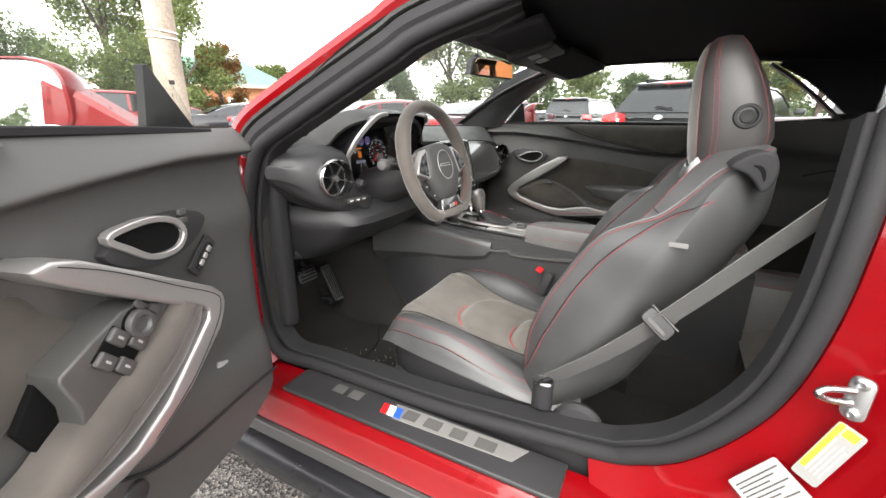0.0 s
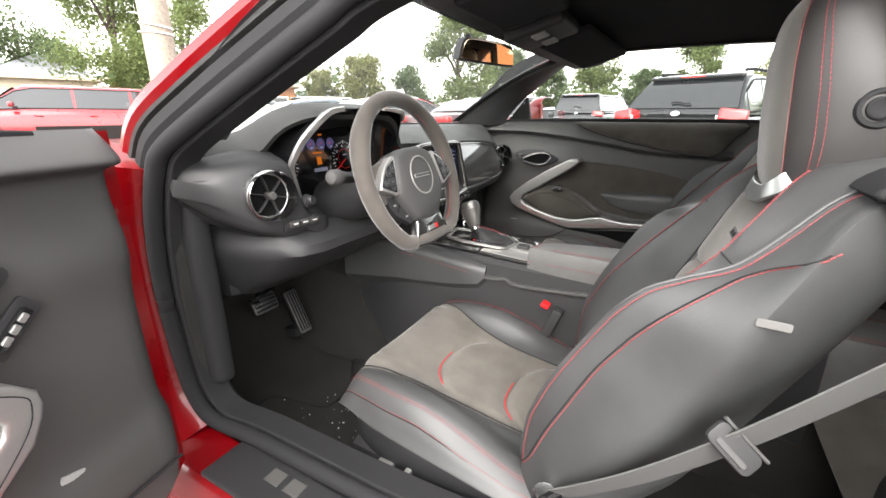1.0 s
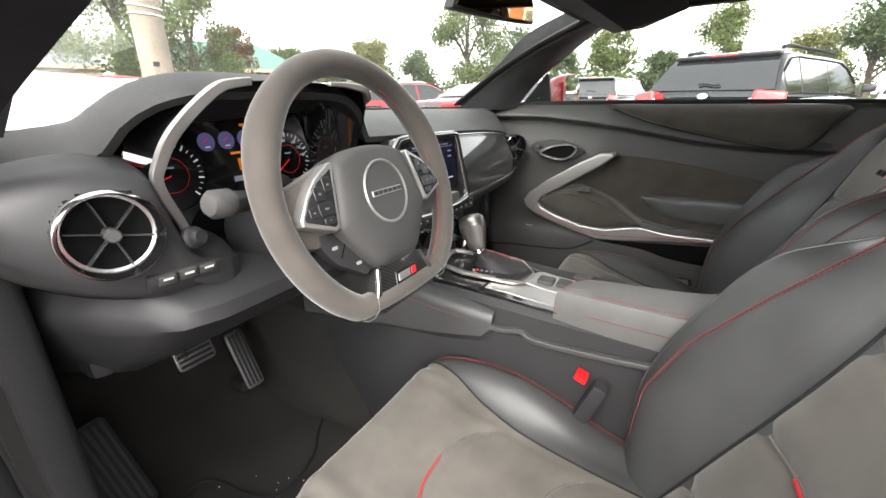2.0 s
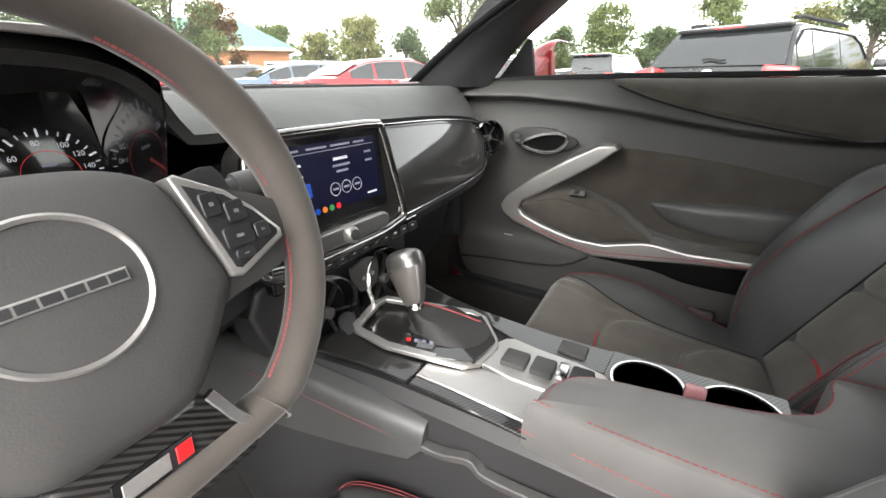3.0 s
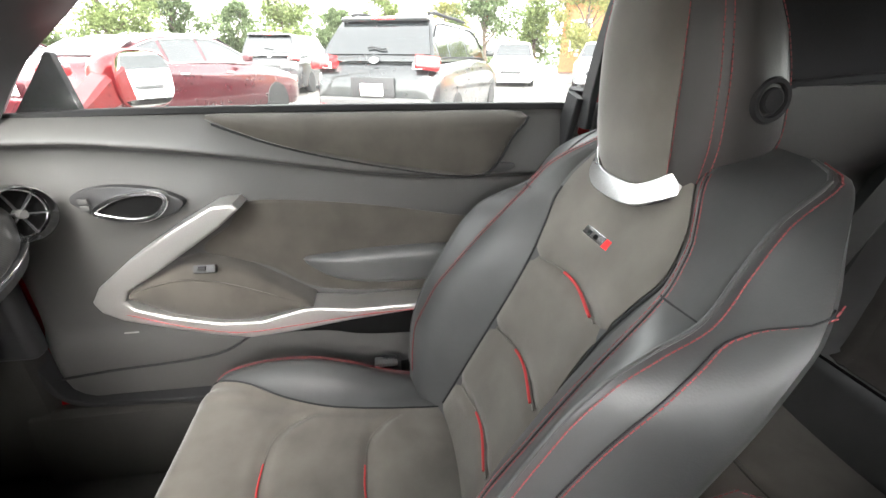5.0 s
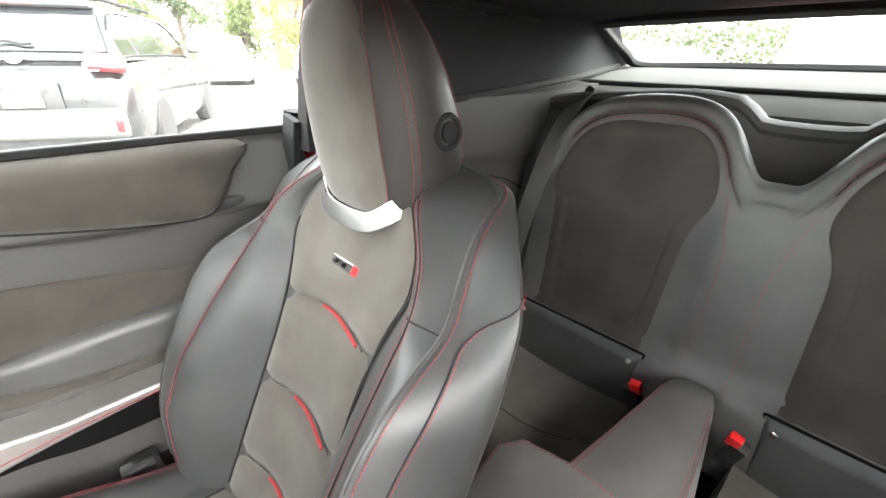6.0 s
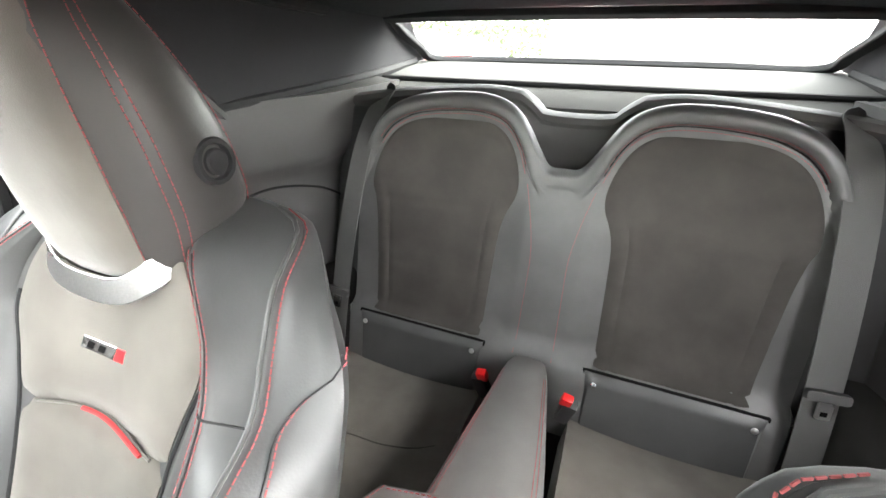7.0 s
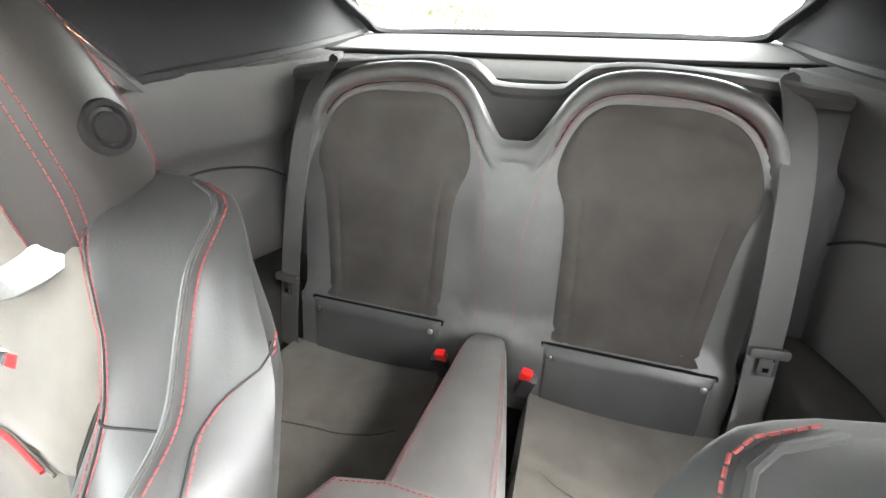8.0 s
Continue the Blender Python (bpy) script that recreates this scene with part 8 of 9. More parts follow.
part("tongue", plate(rounded(0.058, 0.028, 0.008), 0.006, tm, 0.002), PLASTIC, belt, "black belt tongue")
part("tongue_plate", plate(rounded(0.040, 0.007, 0.003), 0.002, tm @ Matrix.Translation((0, -0.006, 0.006)), 0.0008, 1), PLASTIC_GREY, belt, "grey tongue plate")
part("tongue_bar", sweep([tm @ Vector((-0.030 + 0.06 * k / 6, 0.016, 0.006)) for k in range(7)], disc(0.0022, 8)), PLASTIC_GREY, belt, "thin grey bar")
part("anchor_strap", sweep(crom([(-0.664, 0.352, 0.515), (-0.658, 0.362, 0.505), (-0.655, 0.366, 0.49)], 4), rect(0.040, 0.006)), RUBBER, belt)
part("anchor", lathe([(0.0, 0.036), (0.018, 0.036), (0.0215, 0.030), (0.0225, -0.028), (0.0, -0.03)], 20, Matrix.Translation((-0.655, 0.368, 0.462)) @ Matrix.Diagonal((0.75, 1, 1, 1))), RUBBER, belt, "black anchor sleeve")
part("anchor_ring", lathe([(0.0205, 0.030), (0.0225, 0.033), (0.020, 0.038), (0.017, 0.037)], 20, Matrix.Translation((-0.655, 0.368, 0.462)) @ Matrix.Diagonal((0.75, 1, 1, 1))), STEEL, belt, "bright ring")
for x, y, z, lab in ((-0.152, 0.512, 0.538, "driver's belt buckle with red button beside the console"), (0.655, 0.36, 0.43, "passenger belt anchor beside the seat")):
    bk = thing("belt_buckle", lab, "belt buckle", at=(x, y, z - 0.06), group="front belt buckles")
    if x < 0:
        rot = Euler((radians(20), 0, 0)).to_matrix()
        part("body", rbox((x, y - 0.015, z - 0.030), (0.034, 0.026, 0.10), 0.006, rot=rot), PLASTIC, bk)
        part("button", rbox((x, y + 0.004, z + 0.022), (0.030, 0.022, 0.010), 0.003, rot=rot), RED_PLASTIC, bk, "bright red button")
    else:
        part("sleeve", rbox((x, y, z), (0.03, 0.05, 0.08), 0.008), RUBBER, bk)
        part("clip", rbox((x - 0.008, y + 0.01, z + 0.035), (0.026, 0.052, 0.010), 0.003), STEEL, bk, "bright clip")

# ---------------------------------------------------------------- outside
def asphalt(name):
    """Stone chips of many greys in a dark binder, wet in places."""
    m, nt, b = node_mat(name)
    co = nt.nodes.new("ShaderNodeTexCoord")
    v = nt.nodes.new("ShaderNodeTexVoronoi")
    v.inputs["Scale"].default_value = 130
    n = nt.nodes.new("ShaderNodeTexNoise")
    n.inputs["Scale"].default_value, n.inputs["Detail"].default_value = 0.8, 6
    for k in (v, n):
        nt.links.new(co.outputs["Object"], k.inputs["Vector"])
    bw = nt.nodes.new("ShaderNodeRGBToBW")
    nt.links.new(v.outputs["Color"], bw.inputs[0])
    ramp = nt.nodes.new("ShaderNodeValToRGB")
    ramp.color_ramp.elements[0].position, ramp.color_ramp.elements[1].position = 0.25, 0.8
    ramp.color_ramp.elements[0].color, ramp.color_ramp.elements[1].color = (0.022, 0.021, 0.020, 1), (0.20, 0.185, 0.17, 1)
    nt.links.new(bw.outputs[0], ramp.inputs["Fac"])
    mx = nt.nodes.new("ShaderNodeMixRGB")
    mx.blend_type = 'MULTIPLY'
    mx.inputs[0].default_value = 0.8
    r2 = nt.nodes.new("ShaderNodeValToRGB")
    r2.color_ramp.elements[0].position, r2.color_ramp.elements[1].position = 0.35, 0.65
    r2.color_ramp.elements[0].color, r2.color_ramp.elements[1].color = (0.6, 0.6, 0.6, 1), (1, 1, 1, 1)
    nt.links.new(n.outputs["Fac"], r2.inputs["Fac"])
    nt.links.new(ramp.outputs[0], mx.inputs[1])
    nt.links.new(r2.outputs[0], mx.inputs[2])
    nt.links.new(mx.outputs[0], b.inputs["Base Color"])
    mr = nt.nodes.new("ShaderNodeMapRange")
    mr.inputs["From Min"].default_value, mr.inputs["From Max"].default_value = 0.35, 0.65
    mr.inputs["To Min"].default_value, mr.inputs["To Max"].default_value = 0.35, 0.75
    nt.links.new(n.outputs["Fac"], mr.inputs["Value"])
    nt.links.new(mr.outputs[0], b.inputs["Roughness"])
    bp = nt.nodes.new("ShaderNodeBump")
    bp.inputs["Strength"].default_value, bp.inputs["Distance"].default_value = 0.9, 0.004
    nt.links.new(v.outputs["Distance"], bp.inputs["Height"])
    nt.links.new(bp.outputs[0], b.inputs["Normal"])
    return m


ASPHALT = asphalt("wet_asphalt")


def ground_z(x, y):
    return 0.0


g = bmesh.new()
rad = [0.0, 0.5, 1, 1.6, 2.2, 3, 4, 6, 9, 13, 18, 25, 35, 60, 120, 400, 1500]
rings = []
for r in rad[1:]:
    rings.append([Vector((-0.2 + r * math.cos(a), 0.3 + r * math.sin(a), ground_z(-0.2 + r * math.cos(a), 0.3 + r * math.sin(a)))) for a in [2 * math.pi * k / 64 for k in range(64)]])
loft(rings, g, False)
g.faces.new([v for v in g.verts][:64])
solid("ground", g, ASPHALT, "wet dark grey car park asphalt", "ground", "structure")
WHITE_LINE = plain("road_paint", (0.7, 0.7, 0.68), 0.6, var=0.2)
GLASS_DARK = plain("car_window", (0.012, 0.014, 0.015), 0.06, coat=1.0, var=0.1, rvar=0.02)
TYRE = plain("tyre_rubber", (0.012, 0.012, 0.012), 0.8, bump=0.4)
LAMP_RED = plain("tail_lamp", (0.38, 0.008, 0.010), 0.2, coat=1.0)
LAMP_WHITE = plain("lamp_clear", (0.75, 0.75, 0.74), 0.15, coat=1.0)


def paint(name, c, metal=0.4):
    return plain(name, c, 0.3, metal=metal, coat=1.0, var=0.04, rvar=0.04)


P_RED = paint("bright_red_car_paint", (0.26, 0.007, 0.012), 0.1)
P_MAROON = paint("maroon_car_paint", (0.055, 0.005, 0.009))
P_GREY = paint("dark_grey_car_paint", (0.017, 0.019, 0.020))
P_BLUE = paint("slate_blue_car_paint", (0.10, 0.14, 0.19))
P_WHITE = paint("white_car_paint", (0.75, 0.76, 0.76), 0.0)
P_SILVER = paint("silver_car_paint", (0.42, 0.44, 0.45), 0.6)
P_BLACK = paint("black_car_paint", (0.012, 0.012, 0.014), 0.2)

# side outlines: (along, height) as shares of length and height
SHAPES = {
    "sedan": dict(L=4.85, W=1.84, H=1.45, hood=[(0.0, 0.36), (0.01, 0.48), (0.10, 0.60), (0.28, 0.68)], deck=[(0.80, 0.74), (0.96, 0.72), (0.995, 0.62), (1.0, 0.36)],
                  roof=[(0.28, 0.69), (0.42, 0.965), (0.50, 1.0), (0.62, 0.985), (0.72, 0.93), (0.84, 0.745)]),
    "wagon": dict(L=4.78, W=1.82, H=1.66, hood=[(0.0, 0.34), (0.01, 0.48), (0.10, 0.58), (0.26, 0.65)], deck=[(0.92, 0.64), (0.97, 0.62), (0.995, 0.52), (1.0, 0.33)],
                  roof=[(0.26, 0.66), (0.38, 0.945), (0.46, 0.98), (0.70, 0.98), (0.88, 0.945), (0.975, 0.655)]),
    "suv": dict(L=4.9, W=1.95, H=1.80, hood=[(0.0, 0.36), (0.01, 0.50), (0.08, 0.60), (0.25, 0.64)], deck=[(0.94, 0.62), (0.985, 0.60), (0.997, 0.5), (1.0, 0.32)],
                roof=[(0.25, 0.65), (0.35, 0.955), (0.42, 1.0), (0.75, 1.0), (0.93, 0.965), (0.985, 0.64)]),
}


def parked_car(kind, material, label, x, y, heading, z=None, rails=False, plate_mat=None, group="parked cars", detail=True, H=None):
    """A parked car; heading: degrees from +y, clockwise seen from above, towards which its nose points."""
    S = SHAPES[kind]
    L, W, Hh = S["L"], S["W"], H or S["H"]
    c = thing("parked_car", label, "car", group=group)
    half = W / 2

    def Y(t):
        return L / 2 - t * L
    # lower body
    prof = crom([(t, h, 0) for t, h in S["hood"] + [(0.5, S["roof"][0][1] + 0.01)] + S["deck"]], 4)
    rings = []
    for p in prof:
        t, h = p.x, p.y
        zt = h * Hh
        taper = 1 - 0.16 * max(0, (0.08 - t) / 0.08) ** 2 - 0.10 * max(0, (t - 0.93) / 0.07) ** 2
        w = half * taper
        zl = 0.20
        ring = [(0, zt), (w * 0.70, zt - 0.005), (w * 0.90, zt - 0.035), (w * 0.975, zt - 0.11), (w, zt - 0.26 * (zt - zl)), (w * 0.99, zl + 0.35 * (zt - zl)), (w * 0.97, zl + 0.1), (w * 0.90, zl), (0, zl)]
        ring = ring + [(-a, b) for a, b in ring[-2:0:-1]]
        rings.append([Vector((a, Y(t), b)) for a, b in ring])
    part("body", loft(rings), material, c, "glossy painted body")
    # greenhouse
    rp = crom([(t, h, 0) for t, h in S["roof"]], 4)
    rings = []
    base_h = S["roof"][0][1]
    for p in rp:
        t, h = p.x, p.y
        k = (h - base_h) / (1 - base_h)
        wt, wb = half * (0.90 - 0.20 * k), half * 0.90
        zb = (base_h - 0.02) * Hh
        zt = max(zb + 0.01, h * Hh)
        rings.append([Vector((a, Y(t), b)) for a, b in [(0, zt), (wt * 0.8, zt - 0.012), (wt, zt - 0.05 * k), (wb, zb), (-wb, zb), (-wt, zt - 0.05 * k), (-wt * 0.8, zt - 0.012)]])
    part("cabin", loft(rings), material, c, "painted roof and pillars")
    # windows, each a pane a little proud of the cabin

    def cab(t, side, v):
        h = interp(t, [(q.x, q.y) for q in rp])
        k = (h - base_h) / (1 - base_h)
        wt, wb = half * (0.90 - 0.20 * k), half * 0.90
        zb, zt = (base_h - 0.02) * Hh, h * Hh - 0.05 * k
        f = v
        return Vector((side * (wb + (wt - wb) * f + 0.006), Y(t), zb + (zt - zb) * f))
    t0, t1 = S["roof"][0][0] + 0.05, S["roof"][-1][0] - 0.05
    cuts = [t0, (t0 + t1) * 0.5 - 0.04, t1 - 0.12, t1]
    for side in (-1, 1):
        for a, b in zip(cuts, cuts[1:]):
            part("side_window", sheet(lambda u, v, a=a, b=b, side=side: cab(a + 0.006 + (b - a - 0.012) * u, side, 0.12 + 0.78 * v), 8, 4, -0.003 * side), GLASS_DARK, c, "dark side window")
    ta, (tb, hb) = S["roof"][-1][0], S["roof"][-2]

    def rearw(u, v):
        t = ta + (tb - ta) * v
        h = interp(t, [(q.x, q.y) for q in rp])
        k = (h - base_h) / (1 - base_h)
        w = half * (0.84 - 0.18 * k)
        n = 0.012
        return Vector(((2 * u - 1) * w, Y(t) - n, h * Hh + n))
    part("rear_window", sheet(lambda u, v: rearw(u, 0.08 + 0.84 * v), 10, 6, 0.003), GLASS_DARK, c, "dark rear window")
    ta2, tb2 = S["roof"][0][0], S["roof"][1][0]

    def frontw(u, v):
        t = ta2 + (tb2 - ta2) * v
        h = interp(t, [(q.x, q.y) for q in rp])
        k = (h - base_h) / (1 - base_h)
        w = half * (0.84 - 0.18 * k)
        return Vector(((2 * u - 1) * w, Y(t) + 0.012, h * Hh + 0.012))
    part("windscreen", sheet(lambda u, v: frontw(u, 0.06 + 0.86 * v), 10, 6, -0.003), GLASS_DARK, c, "dark windscreen")
    # wheels
    for side in (-1, 1):
        for t in (0.19, 0.79):
            m = facing((side * (half - 0.10), Y(t), 0.33), (side, 0, 0))
            w = part("wheel", lathe([(0.20, -0.10), (0.315, -0.10), (0.33, -0.06), (0.33, 0.08), (0.315, 0.105), (0.235, 0.11)], 28, m), TYRE, c, "black tyre")
            part("rim", lathe([(0.0, 0.085), (0.05, 0.09), (0.09, 0.06), (0.20, 0.07), (0.235, 0.10), (0.235, 0.02), (0.0, 0.02)], 20, m), P_SILVER, w, "silver alloy rim")
    # lamps and rear details
    zb = S["deck"][0][1] * Hh
    for side in (-1, 1):
        if kind == "sedan":
            part("tail_lamp", rbox((side * half * 0.78, Y(0.985), zb - 0.13), (half * 0.38, 0.16, 0.13), 0.04, 3, rot=Euler((0, 0, radians(12 * side))).to_matrix()), LAMP_RED, c, "red tail lamp")
        else:
            tl = part("tail_lamp", rbox((side * half * 0.80, Y(0.975), zb - 0.03), (half * 0.36, 0.30, 0.17), 0.04, 3, rot=Euler((radians(-8), radians(6 * side), radians(14 * side))).to_matrix()), LAMP_RED, c, "red tail lamp")
            part("reversing_lens", rbox((side * half * 0.70, Y(0.975) - 0.148, zb - 0.05), (half * 0.14, 0.03, 0.08), 0.01, 2), LAMP_WHITE, tl, "clear lens")
            part("reflector", rbox((side * half * 0.82, Y(1.0) - 0.055, 0.46), (0.06, 0.03, 0.15), 0.01, 2), LAMP_RED, c, "red bumper reflector")
        part("head_lamp", rbox((side * half * 0.74, Y(0.035), 0.47 * Hh), (half * 0.34, 0.20, 0.12), 0.04, 3, rot=Euler((0, 0, radians(-20 * side))).to_matrix()), LAMP_WHITE, c, "clear head lamp")
        part("door_mirror", rbox((side * (half + 0.08), Y(0.36), (base_h + 0.06) * Hh), (0.16, 0.10, 0.11), 0.03, 3), material, c, "door mirror")
        for t in (0.44, 0.64):
            part("door_handle", rbox((side * (half + 0.004), Y(t), base_h * Hh - 0.14), (0.03, 0.16, 0.03), 0.01, 2), SATIN if kind == "sedan" else material, c, "door handle")
        wl = [cab(t0 + (t1 - t0) * k / 10, side, 0.10) + Vector((side * 0.006, 0, 0)) for k in range(11)]
        part("window_line", sweep(wl, disc(0.012, 6)), CHROME if kind == "sedan" else RUBBER, c, "bright window line" if kind == "sedan" else "black window line")
        ul = [cab(t0 + (t1 - t0) * k / 10, side, 0.92) + Vector((side * 0.006, 0, 0)) for k in range(11)]
        part("window_line", sweep(ul, disc(0.010, 6)), CHROME if kind == "sedan" else RUBBER, c)
    part("rear_bumper", rbox((0, Y(0.995), 0.47), (half * 1.78, 0.16, 0.30), 0.05, 3), material if kind == "sedan" else PLASTIC_GREY, c, "rear bumper")
    part("front_bumper", rbox((0, Y(0.006), 0.44), (half * 1.66, 0.16, 0.30), 0.05, 3), material, c, "front bumper")
    part("grille", rbox((0, Y(-0.006), 0.58), (half * 0.9, 0.06, 0.14), 0.02, 2), PLASTIC, c, "black grille")
    np = part("number_plate", rbox((0, Y(1.004) - 0.030, 0.72), (0.32, 0.02, 0.15), 0.006), plate_mat or WHITE_PRINT, c, "plain number plate")
    for k in range(2):
        part("plate_bar", rbox((0, Y(1.004) - 0.042, 0.69 + 0.05 * k), (0.24, 0.006, 0.020), 0, 1), GREY_PRINT, np)
    if kind != "sedan":
        part("tailgate_spoiler", rbox((0, Y(tb + 0.012), hb * Hh + 0.012), (half * 1.36, 0.18, 0.05), 0.02, 3, rot=Euler((radians(10), 0, 0)).to_matrix()), material, c, "roof spoiler")
        part("brake_light", rbox((0, Y(tb + 0.012) - 0.092, hb * Hh + 0.006), (0.34, 0.012, 0.022), 0.004, 1), LAMP_RED, c, "high brake light")
        wv = [rearw(0.42 + 0.18 * k / 6, 0.16 + 0.02 * math.sin(k)) + Vector((0, -0.02, 0.02)) for k in range(7)]
        part("rear_wiper", sweep(wv, disc(0.012, 6)), RUBBER, c, "black rear wiper")
        part("emblem", lathe([(0.0, 0.006), (0.05, 0.006), (0.055, 0.0)], 20, facing((0, Y(0.985), zb + 0.01), (0, -1, 0.25)) @ Matrix.Diagonal((1.2, 0.75, 1, 1))), CHROME, c, "plain oval emblem")
        part("plate_recess", rbox((0, Y(1.0) - 0.012, 0.74), (0.62, 0.02, 0.26), 0.02, 2), PLASTIC, c)
    if rails:
        for side in (-1, 1):
            rp2 = [(side * half * 0.62, Y(t), interp(t, [(q.x, q.y) for q in rp]) * Hh + 0.045) for t in (0.44, 0.5, 0.6, 0.7, 0.8, 0.86)]
            part("roof_rail", sweep(crom(rp2, 4), disc(0.022, 8)), RUBBER, c, "black roof rail")
    zz = ground_z(x, y) if z is None else z
    c.matrix_basis = pose(x, y, zz, 0, 0, -heading)
    return c


# a crown of many small leaves on limbs


def leaf_mat(name, color):
    """Thin leaves that let part of the light through, each clump a shade of its own."""
    m = bpy.data.materials.new(name)
    m.use_nodes = True
    nt = m.node_tree
    nt.nodes.clear()
    out = nt.nodes.new("ShaderNodeOutputMaterial")
    co = nt.nodes.new("ShaderNodeTexCoord")
    n = nt.nodes.new("ShaderNodeTexNoise")
    n.inputs["Scale"].default_value, n.inputs["Detail"].default_value = 0.9, 4
    nt.links.new(co.outputs["Object"], n.inputs["Vector"])
    geo = nt.nodes.new("ShaderNodeNewGeometry")
    ad = nt.nodes.new("ShaderNodeMath")
    ad.operation = 'MULTIPLY_ADD'
    ad.inputs[1].default_value = 0.45
    nt.links.new(geo.outputs["Random Per Island"], ad.inputs[0])
    nt.links.new(n.outputs["Fac"], ad.inputs[2])
    ramp = nt.nodes.new("ShaderNodeValToRGB")
    ramp.color_ramp.elements[0].position, ramp.color_ramp.elements[1].position = 0.4, 1.0
    ramp.color_ramp.elements[0].color = (*[c * 0.65 for c in color], 1)
    ramp.color_ramp.elements[1].color = (*[min(1, c * 1.5) for c in color], 1)
    nt.links.new(ad.outputs[0], ramp.inputs["Fac"])
    df, tl, mx = nt.nodes.new("ShaderNodeBsdfDiffuse"), nt.nodes.new("ShaderNodeBsdfTranslucent"), nt.nodes.new("ShaderNodeMixShader")
    mx.inputs["Fac"].default_value = 0.45
    for b in (df, tl):
        nt.links.new(ramp.outputs["Color"], b.inputs["Color"])
    nt.links.new(df.outputs[0], mx.inputs[1])
    nt.links.new(tl.outputs[0], mx.inputs[2])
    nt.links.new(mx.outputs[0], out.inputs["Surface"])
    return m


LEAF_A = leaf_mat("leaf_green", (0.130, 0.160, 0.066))
LEAF_B = leaf_mat("leaf_yellow_green", (0.18, 0.185, 0.075))
LEAF_C = leaf_mat("leaf_dark_green", (0.105, 0.135, 0.070))
LEAF_D = leaf_mat("leaf_autumn", (0.17, 0.095, 0.04))
BARK = plain("bark", (0.09, 0.07, 0.055), 0.9, var=0.4, scale=5, bump=1.0, bump_scale=40)


def tree_mesh(seed, h, spread, n, leaf):
    rng = random.Random(seed)
    verts, faces = [], []
    blobs = []
    for k in range(26):
        a = rng.uniform(0, 6.283)
        r = spread * (rng.random() ** 0.6) * 0.72
        zz = h * (0.22 + 0.72 * rng.random() ** 0.9)
        shrink = 1 - 0.55 * max(0, (zz / h - 0.55) / 0.45)
        blobs.append((r * math.cos(a) * shrink, r * math.sin(a) * shrink, zz, spread * rng.uniform(0.14, 0.34)))
    for k in range(n):
        bx, by, bz, br = rng.choice(blobs)
        d = Vector((rng.gauss(0, 1), rng.gauss(0, 1), rng.gauss(0, 0.8))).normalized() * br * (rng.random() ** 0.45) * rng.choice((1, 1, 1, 1.25))
        c = Vector((bx, by, bz)) + d
        s = leaf * rng.uniform(0.6, 1.4)
        u = Vector((rng.gauss(0, 1), rng.gauss(0, 1), rng.gauss(0, 1))).normalized()
        v = u.cross(Vector((rng.gauss(0, 1), rng.gauss(0, 1), rng.gauss(0, 1)))).normalized()
        i = len(verts)
        verts += [c - u * s, c + v * s * 0.55, c + u * s, c - v * s * 0.55]
        faces.append((i, i + 1, i + 2, i + 3))
    me = bpy.data.meshes.new("crown")
    me.from_pydata(verts, [], faces)
    tb = bmesh.new()
    sweep(crom([(0, 0, 0), (0.05 * spread, 0, h * 0.25), (0, 0.06 * spread, h * 0.5), (0.02, 0, h * 0.85)], 5), lambda t: disc(0.035 * h * (1 - 0.85 * t), 8), tb, up=(0, 1, 0.1))
    for bx, by, bz, br in blobs[:9]:
        z0 = bz * 0.6
        sweep(crom([(0, 0.03 * spread, z0), (bx * 0.5, by * 0.5, z0 + (bz - z0) * 0.6), (bx, by, bz)], 4), lambda t: disc(0.012 * h * (1 - 0.8 * t), 6), tb, up=(0.2, 0.1, 1))
    return me, tb


def tree(name, seed, h, spread, n, leaf, mt, label, x, y, z=None, group="trees"):
    me, tb = tree_mesh(seed, h, spread, n, leaf)
    me.materials.append(mt)
    t = thing(name, label, "tree", group=group)
    part("trunk", tb, BARK, t, "brown tapered trunk")
    cr = new("crown", me)
    cr.parent = t
    cr["label"] = "loose leafy crown"
    t.matrix_basis = pose(x, y, ground_z(x, y) if z is None else z)
    return t

# ---------------------------------------------------------------- car park
parked_car("wagon", P_GREY, "dark grey estate car with roof rails and wet paint", 7.95, -0.62, 115, rails=True)
parked_car("sedan", P_MAROON, "maroon sedan parked beside the grey estate", 8.3, 3.8, 115)
parked_car("sedan", P_RED, "bright red sedan with chrome window line", 7.8, 6.5, 112)
parked_car("sedan", P_BLUE, "slate blue sedan parked beyond the red one", 8.3, 9.4, 113)
parked_car("sedan", P_BLACK, "black car far along the row", 8.6, 12.6, 113)
parked_car("suv", P_BLACK, "black off-roader behind the first row", 17.2, 3.2, 100, H=1.8)
parked_car("suv", P_WHITE, "white off-roader facing the cars", 20.5, -6.2, -70)
parked_car("suv", P_SILVER, "silver pickup at the edge of the car park", 18.6, -9.6, -60)
parked_car("wagon", P_RED, "red crossover seen from its side", 3.6, 13.6, 295, H=1.66)
parked_car("sedan", P_WHITE, "white sedan far behind the row", 4.6, 19.0, 295)
parked_car("sedan", P_RED, "red sedan far along the back row", 9.5, 19.5, 295)
parked_car("suv", P_WHITE, "white van roof behind the sedans", 17.0, 17.0, 115, H=1.9)
parked_car("sedan", P_RED, "red sedan parked behind the estate car", 3.9, -7.5, 295)
parked_car("sedan", P_BLUE, "blue car parked further behind", 4.6, -12.0, 295)

